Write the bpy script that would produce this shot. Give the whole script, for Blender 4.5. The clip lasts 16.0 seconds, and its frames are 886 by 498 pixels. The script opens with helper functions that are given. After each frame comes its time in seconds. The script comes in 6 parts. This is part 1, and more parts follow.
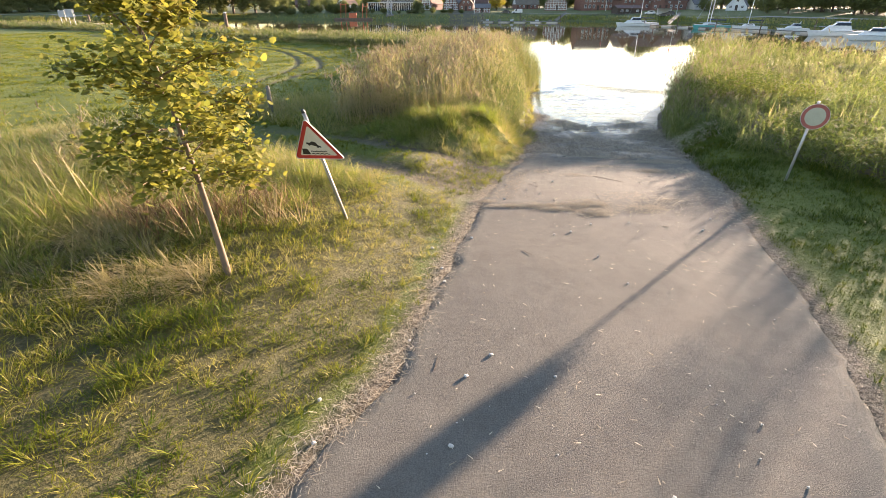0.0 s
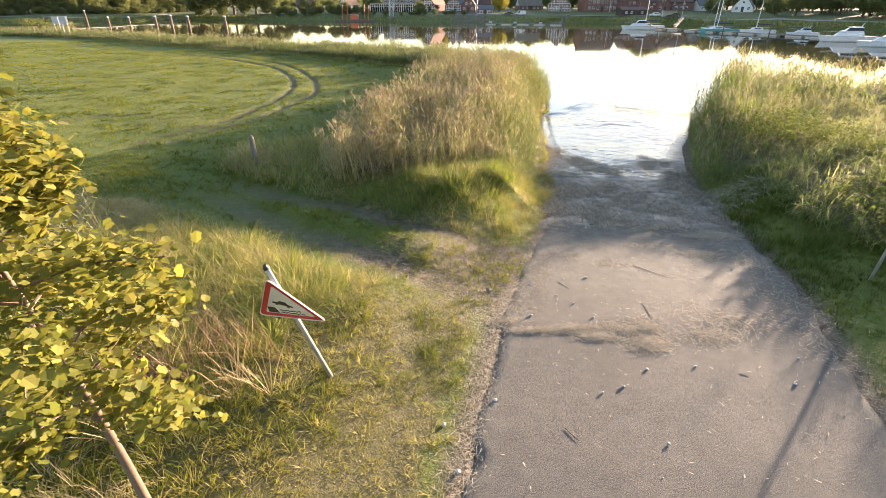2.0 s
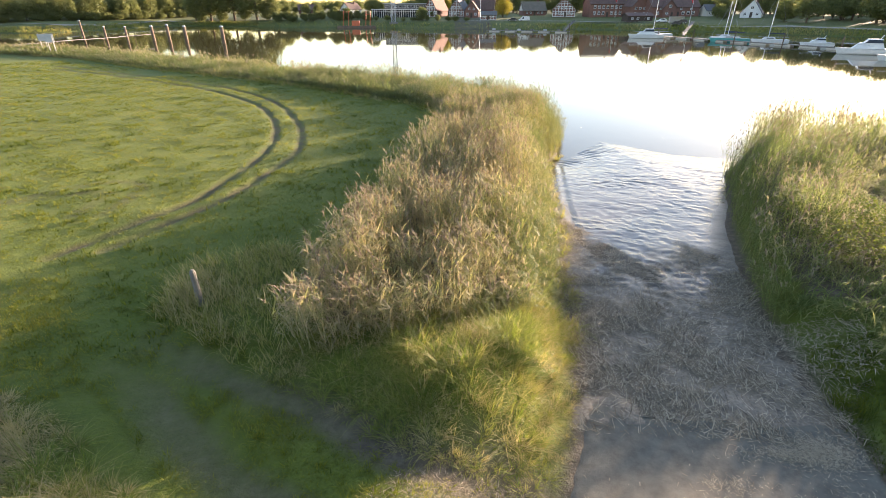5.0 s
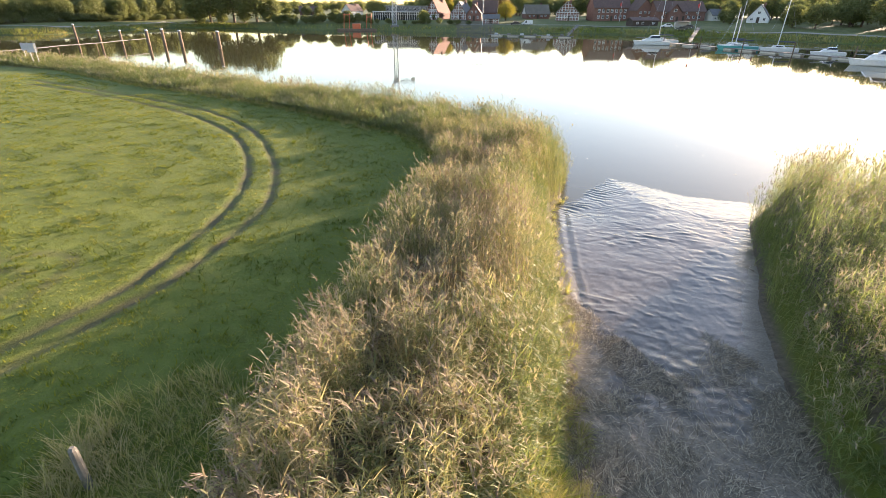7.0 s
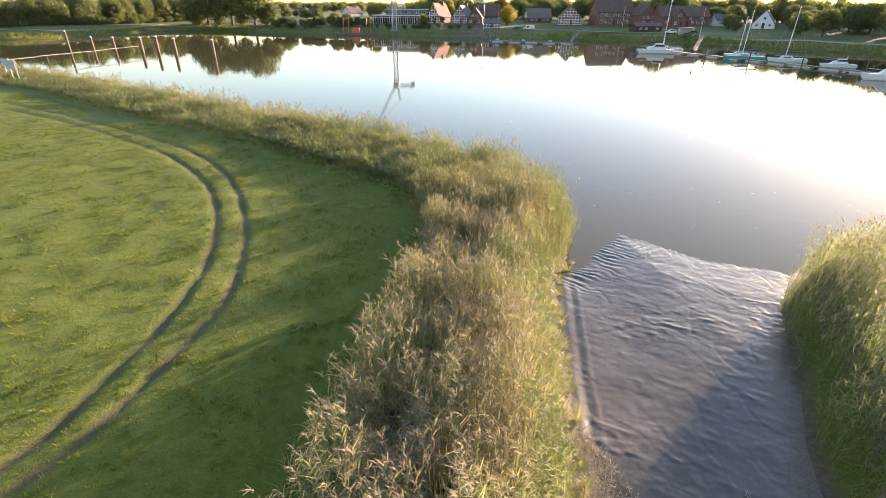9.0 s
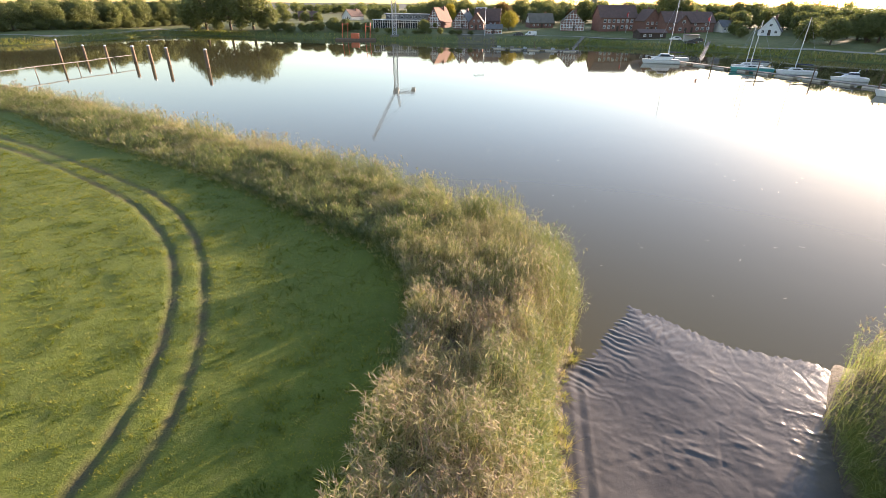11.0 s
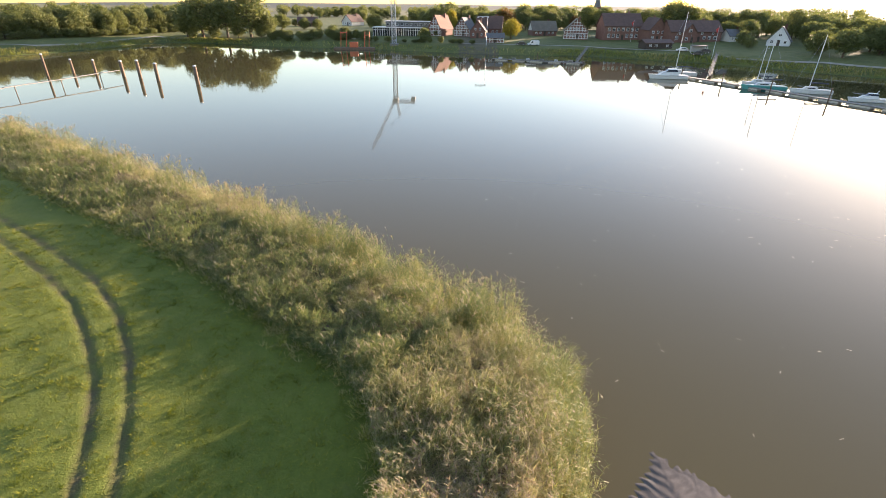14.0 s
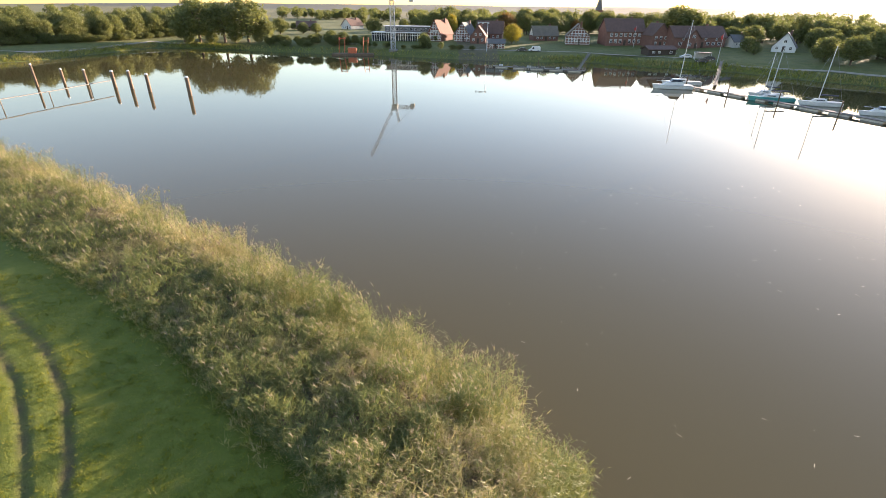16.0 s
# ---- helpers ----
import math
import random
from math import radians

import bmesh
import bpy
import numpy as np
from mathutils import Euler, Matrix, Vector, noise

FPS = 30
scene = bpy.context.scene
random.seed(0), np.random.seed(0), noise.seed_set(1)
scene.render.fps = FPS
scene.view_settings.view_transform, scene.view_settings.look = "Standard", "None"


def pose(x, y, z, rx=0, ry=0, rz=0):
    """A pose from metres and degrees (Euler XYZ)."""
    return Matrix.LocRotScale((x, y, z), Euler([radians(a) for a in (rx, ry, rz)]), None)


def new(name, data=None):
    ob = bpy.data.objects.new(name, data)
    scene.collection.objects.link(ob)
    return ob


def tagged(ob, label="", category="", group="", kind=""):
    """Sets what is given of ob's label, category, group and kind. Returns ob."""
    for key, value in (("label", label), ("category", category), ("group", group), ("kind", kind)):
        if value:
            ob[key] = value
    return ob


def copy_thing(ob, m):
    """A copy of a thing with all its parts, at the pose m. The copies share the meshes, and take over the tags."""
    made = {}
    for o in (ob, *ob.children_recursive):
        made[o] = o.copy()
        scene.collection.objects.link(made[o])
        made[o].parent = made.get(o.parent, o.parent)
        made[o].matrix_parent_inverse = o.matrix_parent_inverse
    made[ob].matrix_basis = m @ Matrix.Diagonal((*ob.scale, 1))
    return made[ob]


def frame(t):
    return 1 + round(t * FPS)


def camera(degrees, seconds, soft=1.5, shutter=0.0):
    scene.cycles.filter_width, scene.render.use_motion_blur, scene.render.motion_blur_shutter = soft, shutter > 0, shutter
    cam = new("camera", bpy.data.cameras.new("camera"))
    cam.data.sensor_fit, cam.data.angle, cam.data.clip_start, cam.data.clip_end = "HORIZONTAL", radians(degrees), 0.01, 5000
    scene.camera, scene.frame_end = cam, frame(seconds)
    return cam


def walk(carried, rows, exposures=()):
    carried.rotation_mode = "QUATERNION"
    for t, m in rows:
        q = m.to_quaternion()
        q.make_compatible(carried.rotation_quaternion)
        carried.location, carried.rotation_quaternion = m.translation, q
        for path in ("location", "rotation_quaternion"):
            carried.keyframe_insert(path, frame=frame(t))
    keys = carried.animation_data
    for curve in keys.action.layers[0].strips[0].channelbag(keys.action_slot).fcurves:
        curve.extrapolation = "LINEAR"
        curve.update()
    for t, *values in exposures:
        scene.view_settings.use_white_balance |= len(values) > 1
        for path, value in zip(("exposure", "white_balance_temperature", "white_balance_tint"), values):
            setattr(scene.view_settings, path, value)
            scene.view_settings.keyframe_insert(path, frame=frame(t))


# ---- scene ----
# ---------------------------------------------------------------- camera
cam = camera(85.07, 16.0, soft=0.8)
ROWS = [
    (0.0, -1.009, -2.823, 3.78, -1.421, -26.696, -0.037), (0.5, -1.036, -2.086, 4.028, -1.416, -26.718, -0.094),
    (1.0, -1.062, -1.375, 4.288, -1.368, -26.765, -0.103), (1.5, -1.084, -0.688, 4.571, -1.294, -26.793, -0.068),
    (2.0, -1.121, 0.079, 4.893, -1.208, -26.798, -0.032), (2.5, -1.157, 0.899, 5.236, -1.126, -26.829, -0.006),
    (3.0, -1.184, 1.656, 5.584, -1.089, -26.794, 0.015), (3.5, -1.189, 2.467, 5.953, -1.019, -26.755, 0.073),
    (4.0, -1.172, 3.304, 6.335, -0.946, -26.703, 0.129), (6.5, -0.415, 8.103, 7.819, -0.657, -26.689, -0.103),
    (7.0, -0.29, 9.185, 8.304, -0.653, -26.715, -0.227), (7.5, -0.173, 10.272, 8.826, -0.638, -26.724, -0.311),
    (8.0, -0.061, 11.358, 9.364, -0.61, -26.759, -0.353), (8.5, 0.06, 12.452, 9.91, -0.598, -26.788, -0.389),
    (9.0, 0.187, 13.563, 10.458, -0.581, -26.814, -0.428), (11.5, 0.934, 19.474, 13.163, -0.398, -26.823, -0.62),
    (12.0, 1.052, 20.644, 13.7, -0.365, -26.821, -0.649), (12.5, 1.184, 21.814, 14.241, -0.32, -26.807, -0.67),
    (13.0, 1.34, 22.988, 14.779, -0.264, -26.827, -0.657), (13.5, 1.504, 24.152, 15.31, -0.212, -26.811, -0.669),
    (14.0, 1.655, 25.299, 15.829, -0.189, -26.8, -0.688), (14.5, 1.791, 26.421, 16.328, -0.176, -26.791, -0.722),
    (15.0, 1.919, 27.535, 16.814, -0.139, -26.787, -0.737), (15.5, 2.051, 28.646, 17.285, -0.096, -26.767, -0.727),
    (16.0, 2.188, 29.759, 17.748, -0.078, -26.758, -0.696),
]
EXPOSURES = [(0, 2.74, 6500, 24), (7, 2.74, 6500, 24), (11.5, 2.53, 6500, 24), (16, 2.55, 6500, 24)]
walk(cam, [(t, pose(x, y, z, 90 + pitch, 0, yaw) @ pose(0, 0, 0, 0, 0, -roll)) for t, x, y, z, yaw, pitch, roll in ROWS], EXPOSURES)

# ---------------------------------------------------------------- light
SUN_AZ, SUN_EL = 48.0, 7.2          # degrees, clockwise from +y, above the horizon
world = bpy.data.worlds.new("sky")
scene.world = world
world.use_nodes = True
wn = world.node_tree
sky = wn.nodes.new("ShaderNodeTexSky")
sky.sky_type = "NISHITA"
sky.sun_disc = False
sky.sun_elevation, sky.sun_rotation = radians(SUN_EL), radians(SUN_AZ)
sky.air_density, sky.dust_density, sky.ozone_density = 1.0, 0.4, 1.5
wn.nodes["Background"].inputs["Strength"].default_value = 0.095
wn.links.new(sky.outputs["Color"], wn.nodes["Background"].inputs["Color"])

sun = new("sun", bpy.data.lights.new("sun", "SUN"))
sun.data.energy, sun.data.angle, sun.data.color = 5.0, radians(0.9), (1.0, 0.82, 0.58)
sun_way = Vector((math.sin(radians(SUN_AZ)) * math.cos(radians(SUN_EL)), math.cos(radians(SUN_AZ)) * math.cos(radians(SUN_EL)), math.sin(radians(SUN_EL))))
sun.matrix_world = Matrix.Translation((60, 60, 60)) @ sun_way.to_track_quat("Z", "Y").to_matrix().to_4x4()

# ---------------------------------------------------------------- tools
rng = np.random.default_rng(11)


def smooth(a, b, v):
    s = np.clip((v - a) / (b - a), 0, 1)
    return s * s * (3 - 2 * s)


def wave(x, y, scale, seed=0):
    """Soft value noise in -1..1 on arrays."""
    x, y = np.asarray(x, float) / scale, np.asarray(y, float) / scale
    xi, yi = np.floor(x).astype(np.int64), np.floor(y).astype(np.int64)
    fx, fy = x - xi, y - yi
    fx, fy = fx * fx * (3 - 2 * fx), fy * fy * (3 - 2 * fy)

    def h(i, j):
        n = (i * 374761393 + j * 668265263 + seed * 2147483647) & 0xFFFFFFFF
        n = ((n ^ (n >> 13)) * 1274126177) & 0xFFFFFFFF
        return ((n ^ (n >> 16)) & 0xFFFF) / 32767.5 - 1
    return (h(xi, yi) * (1 - fx) + h(xi + 1, yi) * fx) * (1 - fy) + (h(xi, yi + 1) * (1 - fx) + h(xi + 1, yi + 1) * fx) * fy


def chain_distance(x, y, pts):
    """Distance to an open chain, signed: positive to its right when walked from the first point."""
    best = np.full(np.shape(x), 1e9)
    sign = np.ones(np.shape(x))
    for (ax, ay), (bx, by) in zip(pts[:-1], pts[1:]):
        dx, dy = bx - ax, by - ay
        s = np.clip(((x - ax) * dx + (y - ay) * dy) / (dx * dx + dy * dy), 0, 1)
        d = np.hypot(x - ax - s * dx, y - ay - s * dy)
        near = d < best - 1e-9
        side = (x - ax) * dy - (y - ay) * dx
        best = np.where(near, d, best)
        sign = np.where(near, np.sign(side), sign)
    return best * np.where(sign == 0, 1, sign)


def inside(x, y, poly):
    hit = np.zeros(np.shape(x), bool)
    for (ax, ay), (bx, by) in zip(poly, poly[1:] + poly[:1]):
        if ay != by:
            hit ^= ((ay > y) != (by > y)) & (x < (bx - ax) * (y - ay) / (by - ay) + ax)
    return hit


def edge_distance(x, y, poly):
    """Distance to a closed outline."""
    return np.abs(chain_distance(x, y, poly + poly[:1]))


def mesh_of(name, verts, faces, mats=(), index=None, flat=True, attrs=None):
    """A mesh from arrays: faces is an array (n, 3) or (n, 4)."""
    me = bpy.data.meshes.new(name)
    faces = np.asarray(faces, np.int32)
    n, k = faces.shape
    me.vertices.add(len(verts))
    me.vertices.foreach_set("co", np.asarray(verts, np.float32).ravel())
    me.loops.add(n * k)
    me.loops.foreach_set("vertex_index", faces.ravel())
    me.polygons.add(n)
    me.polygons.foreach_set("loop_start", np.arange(0, n * k, k, dtype=np.int32))
    for m in mats:
        me.materials.append(m)
    if index is not None:
        me.polygons.foreach_set("material_index", np.asarray(index, np.int32))
    me.polygons.foreach_set("use_smooth", np.full(n, not flat))
    for key, values in (attrs or {}).items():
        me.attributes.new(key, "FLOAT", "POINT").data.foreach_set("value", np.asarray(values, np.float32))
    me.update(calc_edges=True)
    return me


def thing(name, label, category, m=None, group="", kind=""):
    ob = tagged(new(name), label, category, group, kind)
    if m is not None:
        ob.matrix_world = m
    return ob


def part(name, bm, material, parent, label="", smooth_faces=False, kind=""):
    me = bpy.data.meshes.new(name)
    bm.to_mesh(me)
    bm.free()
    for m in material if isinstance(material, (list, tuple)) else [material]:
        me.materials.append(m)
    if smooth_faces:
        me.polygons.foreach_set("use_smooth", np.ones(len(me.polygons), bool))
    ob = new(name, me)
    ob.parent = parent
    return tagged(ob, label, kind=kind)


def box(bm, x0, y0, z0, x1, y1, z1, bevel=0.0):
    made = bmesh.ops.create_cube(bm, size=1, matrix=Matrix.LocRotScale(((x0 + x1) / 2, (y0 + y1) / 2, (z0 + z1) / 2), None, (x1 - x0, y1 - y0, z1 - z0)))
    if bevel:
        edges = list({e for v in made["verts"] for e in v.link_edges})
        bmesh.ops.bevel(bm, geom=edges, offset=bevel, segments=1, affect="EDGES")
    return bm


def rod(bm, a, b, r, r2=None, sides=8):
    a, b = Vector(a), Vector(b)
    m = Matrix.Translation((a + b) / 2) @ (b - a).to_track_quat("Z", "Y").to_matrix().to_4x4()
    bmesh.ops.create_cone(bm, cap_ends=True, segments=sides, radius1=r, radius2=r if r2 is None else r2, depth=(b - a).length, matrix=m)
    return bm


def boxed(*args, bevel=0.0):
    return box(bmesh.new(), *args, bevel=bevel)


def prism(bm, outline, thick, m=None):
    """A plate: outline (x, y) extruded from z = 0 up to thick."""
    m = m or Matrix()
    low = [bm.verts.new(m @ Vector((x, y, 0))) for x, y in outline]
    high = [bm.verts.new(m @ Vector((x, y, thick))) for x, y in outline]
    bm.faces.new(low[::-1])
    bm.faces.new(high)
    for i in range(len(outline)):
        j = (i + 1) % len(outline)
        bm.faces.new((low[i], low[j], high[j], high[i]))
    return bm


# ---------------------------------------------------------------- materials
def nodes_of(name):
    m = bpy.data.materials.new(name)
    m.use_nodes = True
    t = m.node_tree
    return m, t, t.nodes["Principled BSDF"]


def noise_node(t, scale, detail=4, rough=0.6, vec=None):
    n = t.nodes.new("ShaderNodeTexNoise")
    n.inputs["Scale"].default_value, n.inputs["Detail"].default_value, n.inputs["Roughness"].default_value = scale, detail, rough
    if vec is None:
        vec = t.nodes.new("ShaderNodeTexCoord").outputs["Object"]
    t.links.new(vec, n.inputs["Vector"])
    return n.outputs["Fac"]


def ramp(t, fac, stops):
    r = t.nodes.new("ShaderNodeValToRGB")
    e = r.color_ramp.elements
    while len(e) < len(stops):
        e.new(0.5)
    for el, (p, c) in zip(e, stops):
        el.position, el.color = p, (*c, 1)
    t.links.new(fac, r.inputs["Fac"])
    return r.outputs["Color"]


def mix(t, fac, a, b, mode="MIX"):
    n = t.nodes.new("ShaderNodeMix")
    n.data_type, n.blend_type = "RGBA", mode
    for key, v in ((0, fac), (6, a), (7, b)):
        if isinstance(v, (int, float)):
            n.inputs[key].default_value = v
        elif isinstance(v, tuple):
            n.inputs[key].default_value = (*v, 1)
        else:
            t.links.new(v, n.inputs[key])
    return n.outputs[2]


def math_node(t, op, a, b=0.0):
    n = t.nodes.new("ShaderNodeMath")
    n.operation = op
    for i, v in enumerate((a, b)):
        if isinstance(v, (int, float)):
            n.inputs[i].default_value = v
        else:
            t.links.new(v, n.inputs[i])
    return n.outputs[0]


def attr(t, key):
    n = t.nodes.new("ShaderNodeAttribute")
    n.attribute_name = key
    return n.outputs["Fac"]


def bump(t, p, height, strength, dist):
    n = t.nodes.new("ShaderNodeBump")
    n.inputs["Strength"].default_value, n.inputs["Distance"].default_value = strength, dist
    t.links.new(height, n.inputs["Height"])
    t.links.new(n.outputs["Normal"], p.inputs["Normal"])


def surface(name, dark, light, scale=6.0, rough=0.7, metal=0.0, grain=60.0, relief=0.3, depth=0.004, spread=0.5):
    """A plain surface with variation at two scales and a fine relief."""
    m, t, p = nodes_of(name)
    big, fine = noise_node(t, scale, 4), noise_node(t, grain, 3)
    base = ramp(t, big, [(0.5 - spread / 2, dark), (0.5 + spread / 2, light)])
    t.links.new(mix(t, 0.35, base, ramp(t, fine, [(0.3, dark), (0.7, light)])), p.inputs["Base Color"])
    p.inputs["Roughness"].default_value, p.inputs["Metallic"].default_value = rough, metal
    bump(t, p, fine, relief, depth)
    return m


def leafy(name, stops, through_light=0.4, rough=0.55, random_leaf=False, gloss=0.12):
    """Thin leaves: colour by the plant's tone, light shining through."""
    m, t, p = nodes_of(name)
    fac = attr(t, "tone")
    if random_leaf:
        g = t.nodes.new("ShaderNodeNewGeometry")
        fac = math_node(t, "ADD", math_node(t, "MULTIPLY", fac, 0.5), math_node(t, "MULTIPLY", g.outputs["Random Per Island"], 0.5))
    col = ramp(t, fac, stops)
    t.links.new(col, p.inputs["Base Color"])
    p.inputs["Roughness"].default_value = rough
    p.inputs["Specular IOR Level"].default_value = gloss
    tr = t.nodes.new("ShaderNodeBsdfTranslucent")
    t.links.new(mix(t, 1.0, col, (1.0, 1.0, 0.65), "MULTIPLY"), tr.inputs["Color"])
    ms = t.nodes.new("ShaderNodeMixShader")
    ms.inputs[0].default_value = through_light
    t.links.new(p.outputs[0], ms.inputs[1])
    t.links.new(tr.outputs[0], ms.inputs[2])
    t.links.new(ms.outputs[0], t.nodes["Material Output"].inputs["Surface"])
    return m


def ground_material():
    m, t, p = nodes_of("grassland")
    vec = t.nodes.new("ShaderNodeTexCoord").outputs["Object"]
    big, mid, fine = noise_node(t, 0.12, 4, vec=vec), noise_node(t, 1.4, 5, 0.7, vec=vec), noise_node(t, 14, 5, 0.75, vec=vec)
    green = ramp(t, mid, [(0.3, (0.065, 0.089, 0.007)), (0.55, (0.11, 0.13, 0.01)), (0.75, (0.15, 0.165, 0.018))])
    green = mix(t, 0.45, green, ramp(t, fine, [(0.3, (0.034, 0.047, 0.005)), (0.7, (0.162, 0.188, 0.016))]))
    green = mix(t, 0.3, green, ramp(t, big, [(0.35, (0.048, 0.085, 0.006)), (0.65, (0.13, 0.152, 0.014))]))
    soil = ramp(t, noise_node(t, 5, 6, 0.7, vec=vec), [(0.3, (0.055, 0.041, 0.026)), (0.7, (0.17, 0.132, 0.088))])
    far = ramp(t, big, [(0.4, (0.075, 0.08, 0.03)), (0.55, (0.13, 0.12, 0.045)), (0.62, (0.05, 0.065, 0.02))])
    bare = math_node(t, "SUBTRACT", math_node(t, "ADD", attr(t, "bare"), math_node(t, "MULTIPLY", mid, 0.7)), 0.35)
    cl = t.nodes.new("ShaderNodeClamp")
    t.links.new(bare, cl.inputs[0])
    col = mix(t, cl.outputs[0], green, soil)
    col = mix(t, attr(t, "worn_shade"), col, ramp(t, fine, [(0.3, (0.045, 0.035, 0.016)), (0.7, (0.12, 0.092, 0.042))]))
    col = mix(t, attr(t, "fields"), col, far)
    # dark distant woods, tinted bluish to stand in for haze
    woods = ramp(t, noise_node(t, 0.02, 5, 0.7, vec=vec), [(0.35, (0.02, 0.032, 0.032)), (0.7, (0.035, 0.048, 0.042))])
    t.links.new(mix(t, attr(t, "woods"), col, woods), p.inputs["Base Color"])
    p.inputs["Roughness"].default_value = 0.9
    p.inputs["Specular IOR Level"].default_value = 0.35
    bump(t, p, math_node(t, "ADD", mid, math_node(t, "MULTIPLY", fine, 0.6)), 0.9, 0.08)
    return m


def road_material():
    m, t, p = nodes_of("old_asphalt")
    vec = t.nodes.new("ShaderNodeTexCoord").outputs["Object"]
    big, mid, fine = noise_node(t, 0.5, 5, vec=vec), noise_node(t, 4, 6, 0.7, vec=vec), noise_node(t, 75, 3, 0.7, vec=vec)
    col = ramp(t, big, [(0.35, (0.105, 0.091, 0.068)), (0.65, (0.157, 0.138, 0.104))])
    col = mix(t, 0.4, col, ramp(t, mid, [(0.3, (0.08, 0.07, 0.053)), (0.7, (0.172, 0.151, 0.113))]))
    col = mix(t, 0.35, col, ramp(t, fine, [(0.35, (0.05, 0.045, 0.04)), (0.7, (0.26, 0.23, 0.2))]))
    silt = ramp(t, mid, [(0.35, (0.105, 0.098, 0.076)), (0.7, (0.178, 0.166, 0.13))])
    t.links.new(mix(t, attr(t, "silt"), col, silt), p.inputs["Base Color"])
    p.inputs["Roughness"].default_value = 0.92
    p.inputs["Specular IOR Level"].default_value = 0.2
    bump(t, p, math_node(t, "ADD", math_node(t, "MULTIPLY", mid, 0.5), fine), 0.7, 0.011)
    return m


def mud_material():
    m, t, p = nodes_of("wet_mud")
    vec = t.nodes.new("ShaderNodeTexCoord").outputs["Object"]
    mp = t.nodes.new("ShaderNodeMapping")
    mp.inputs["Scale"].default_value = (1.0, 0.45, 1.0)
    mp.inputs["Rotation"].default_value = (0, 0, radians(-25))
    t.links.new(vec, mp.inputs["Vector"])
    big, mid, fine = noise_node(t, 0.4, 4, vec=vec), noise_node(t, 3.0, 5, 0.65, vec=mp.outputs[0]), noise_node(t, 16, 4, 0.6, vec=vec)
    wet = ramp(t, big, [(0.35, (0.07, 0.06, 0.05)), (0.65, (0.11, 0.095, 0.08))])
    dry = ramp(t, fine, [(0.3, (0.085, 0.068, 0.048)), (0.7, (0.26, 0.212, 0.15))])
    t.links.new(mix(t, attr(t, "litter"), wet, dry), p.inputs["Base Color"])
    r = math_node(t, "ADD", math_node(t, "MULTIPLY", attr(t, "litter"), 0.5), math_node(t, "MULTIPLY", mid, 0.22))
    t.links.new(math_node(t, "MAXIMUM", r, 0.1), p.inputs["Roughness"])
    p.inputs["Specular IOR Level"].default_value = 0.35
    bump(t, p, math_node(t, "ADD", math_node(t, "MULTIPLY", mid, 0.6), math_node(t, "MULTIPLY", fine, 0.7)), 0.24, 0.04)
    return m


def water_material():
    m, t, p = nodes_of("river_water")
    vec = t.nodes.new("ShaderNodeTexCoord").outputs["Object"]
    p.inputs["Base Color"].default_value = (0.08, 0.068, 0.032, 1)
    p.inputs["Roughness"].default_value = 0.03
    p.inputs["IOR"].default_value = 1.33
    ripple = math_node(t, "ADD", noise_node(t, 0.8, 3, vec=vec), math_node(t, "MULTIPLY", noise_node(t, 0.15, 2, vec=vec), 2.0))
    bump(t, p, ripple, 0.12, 0.03)
    return m


GRASSLAND, ASPHALT, MUD, WATER = ground_material(), road_material(), mud_material(), water_material()
REED_STEM = leafy("reed_stem", [(0.0, (0.36, 0.28, 0.15)), (0.5, (0.44, 0.36, 0.19)), (1.0, (0.16, 0.18, 0.06))], 0.25, gloss=0.22)
REED_LEAF = leafy("reed_leaf", [(0.0, (0.4, 0.33, 0.215)), (0.3, (0.36, 0.315, 0.175)), (0.6, (0.26, 0.265, 0.105)), (1.0, (0.13, 0.16, 0.058))], 0.5, gloss=0.22)
GREEN_REED = leafy("green_reed_leaf", [(0.0, (0.36, 0.31, 0.2)), (0.3, (0.32, 0.31, 0.155)), (0.6, (0.25, 0.275, 0.1)), (1.0, (0.155, 0.2, 0.06))], 0.6, 0.7, gloss=0.22)
REED_PLUME = leafy("reed_plume", [(0.0, (0.21, 0.155, 0.12)), (0.5, (0.3, 0.24, 0.18)), (1.0, (0.34, 0.3, 0.2))], 0.4, 0.9)
DRY_GRASS = leafy("dry_grass", [(0.0, (0.46, 0.37, 0.2)), (0.4, (0.36, 0.30, 0.13)), (0.7, (0.27, 0.28, 0.06)), (1.0, (0.14, 0.19, 0.03))], 0.5, gloss=0.22)
LAWN = leafy("lawn_grass", [(0.0, (0.4, 0.34, 0.13)), (0.3, (0.25, 0.238, 0.034)), (0.7, (0.15, 0.166, 0.016)), (1.0, (0.05, 0.08, 0.009))], 0.48)
WEED_LEAF = leafy("weed_leaf", [(0.0, (0.23, 0.235, 0.05)), (0.5, (0.14, 0.165, 0.036)), (1.0, (0.07, 0.105, 0.024))], 0.42, 0.8)
RUSTY_WEED = leafy("rusty_weed", [(0.0, (0.1, 0.055, 0.035)), (0.6, (0.2, 0.115, 0.07)), (1.0, (0.44, 0.34, 0.2))], 0.25, 0.9)
STRAW = leafy("straw", [(0.0, (0.09, 0.068, 0.045)), (0.5, (0.36, 0.29, 0.2)), (1.0, (0.58, 0.5, 0.36))], 0.1, 0.8)
TREE_LEAF = leafy("tree_leaf", [(0.0, (0.09, 0.105, 0.045)), (0.5, (0.15, 0.165, 0.065)), (1.0, (0.23, 0.235, 0.09))], 0.42, random_leaf=True)
TREE_LEAF_RUST = leafy("tree_leaf_rust", [(0.0, (0.15, 0.085, 0.035)), (1.0, (0.23, 0.14, 0.05))], 0.4, random_leaf=True)
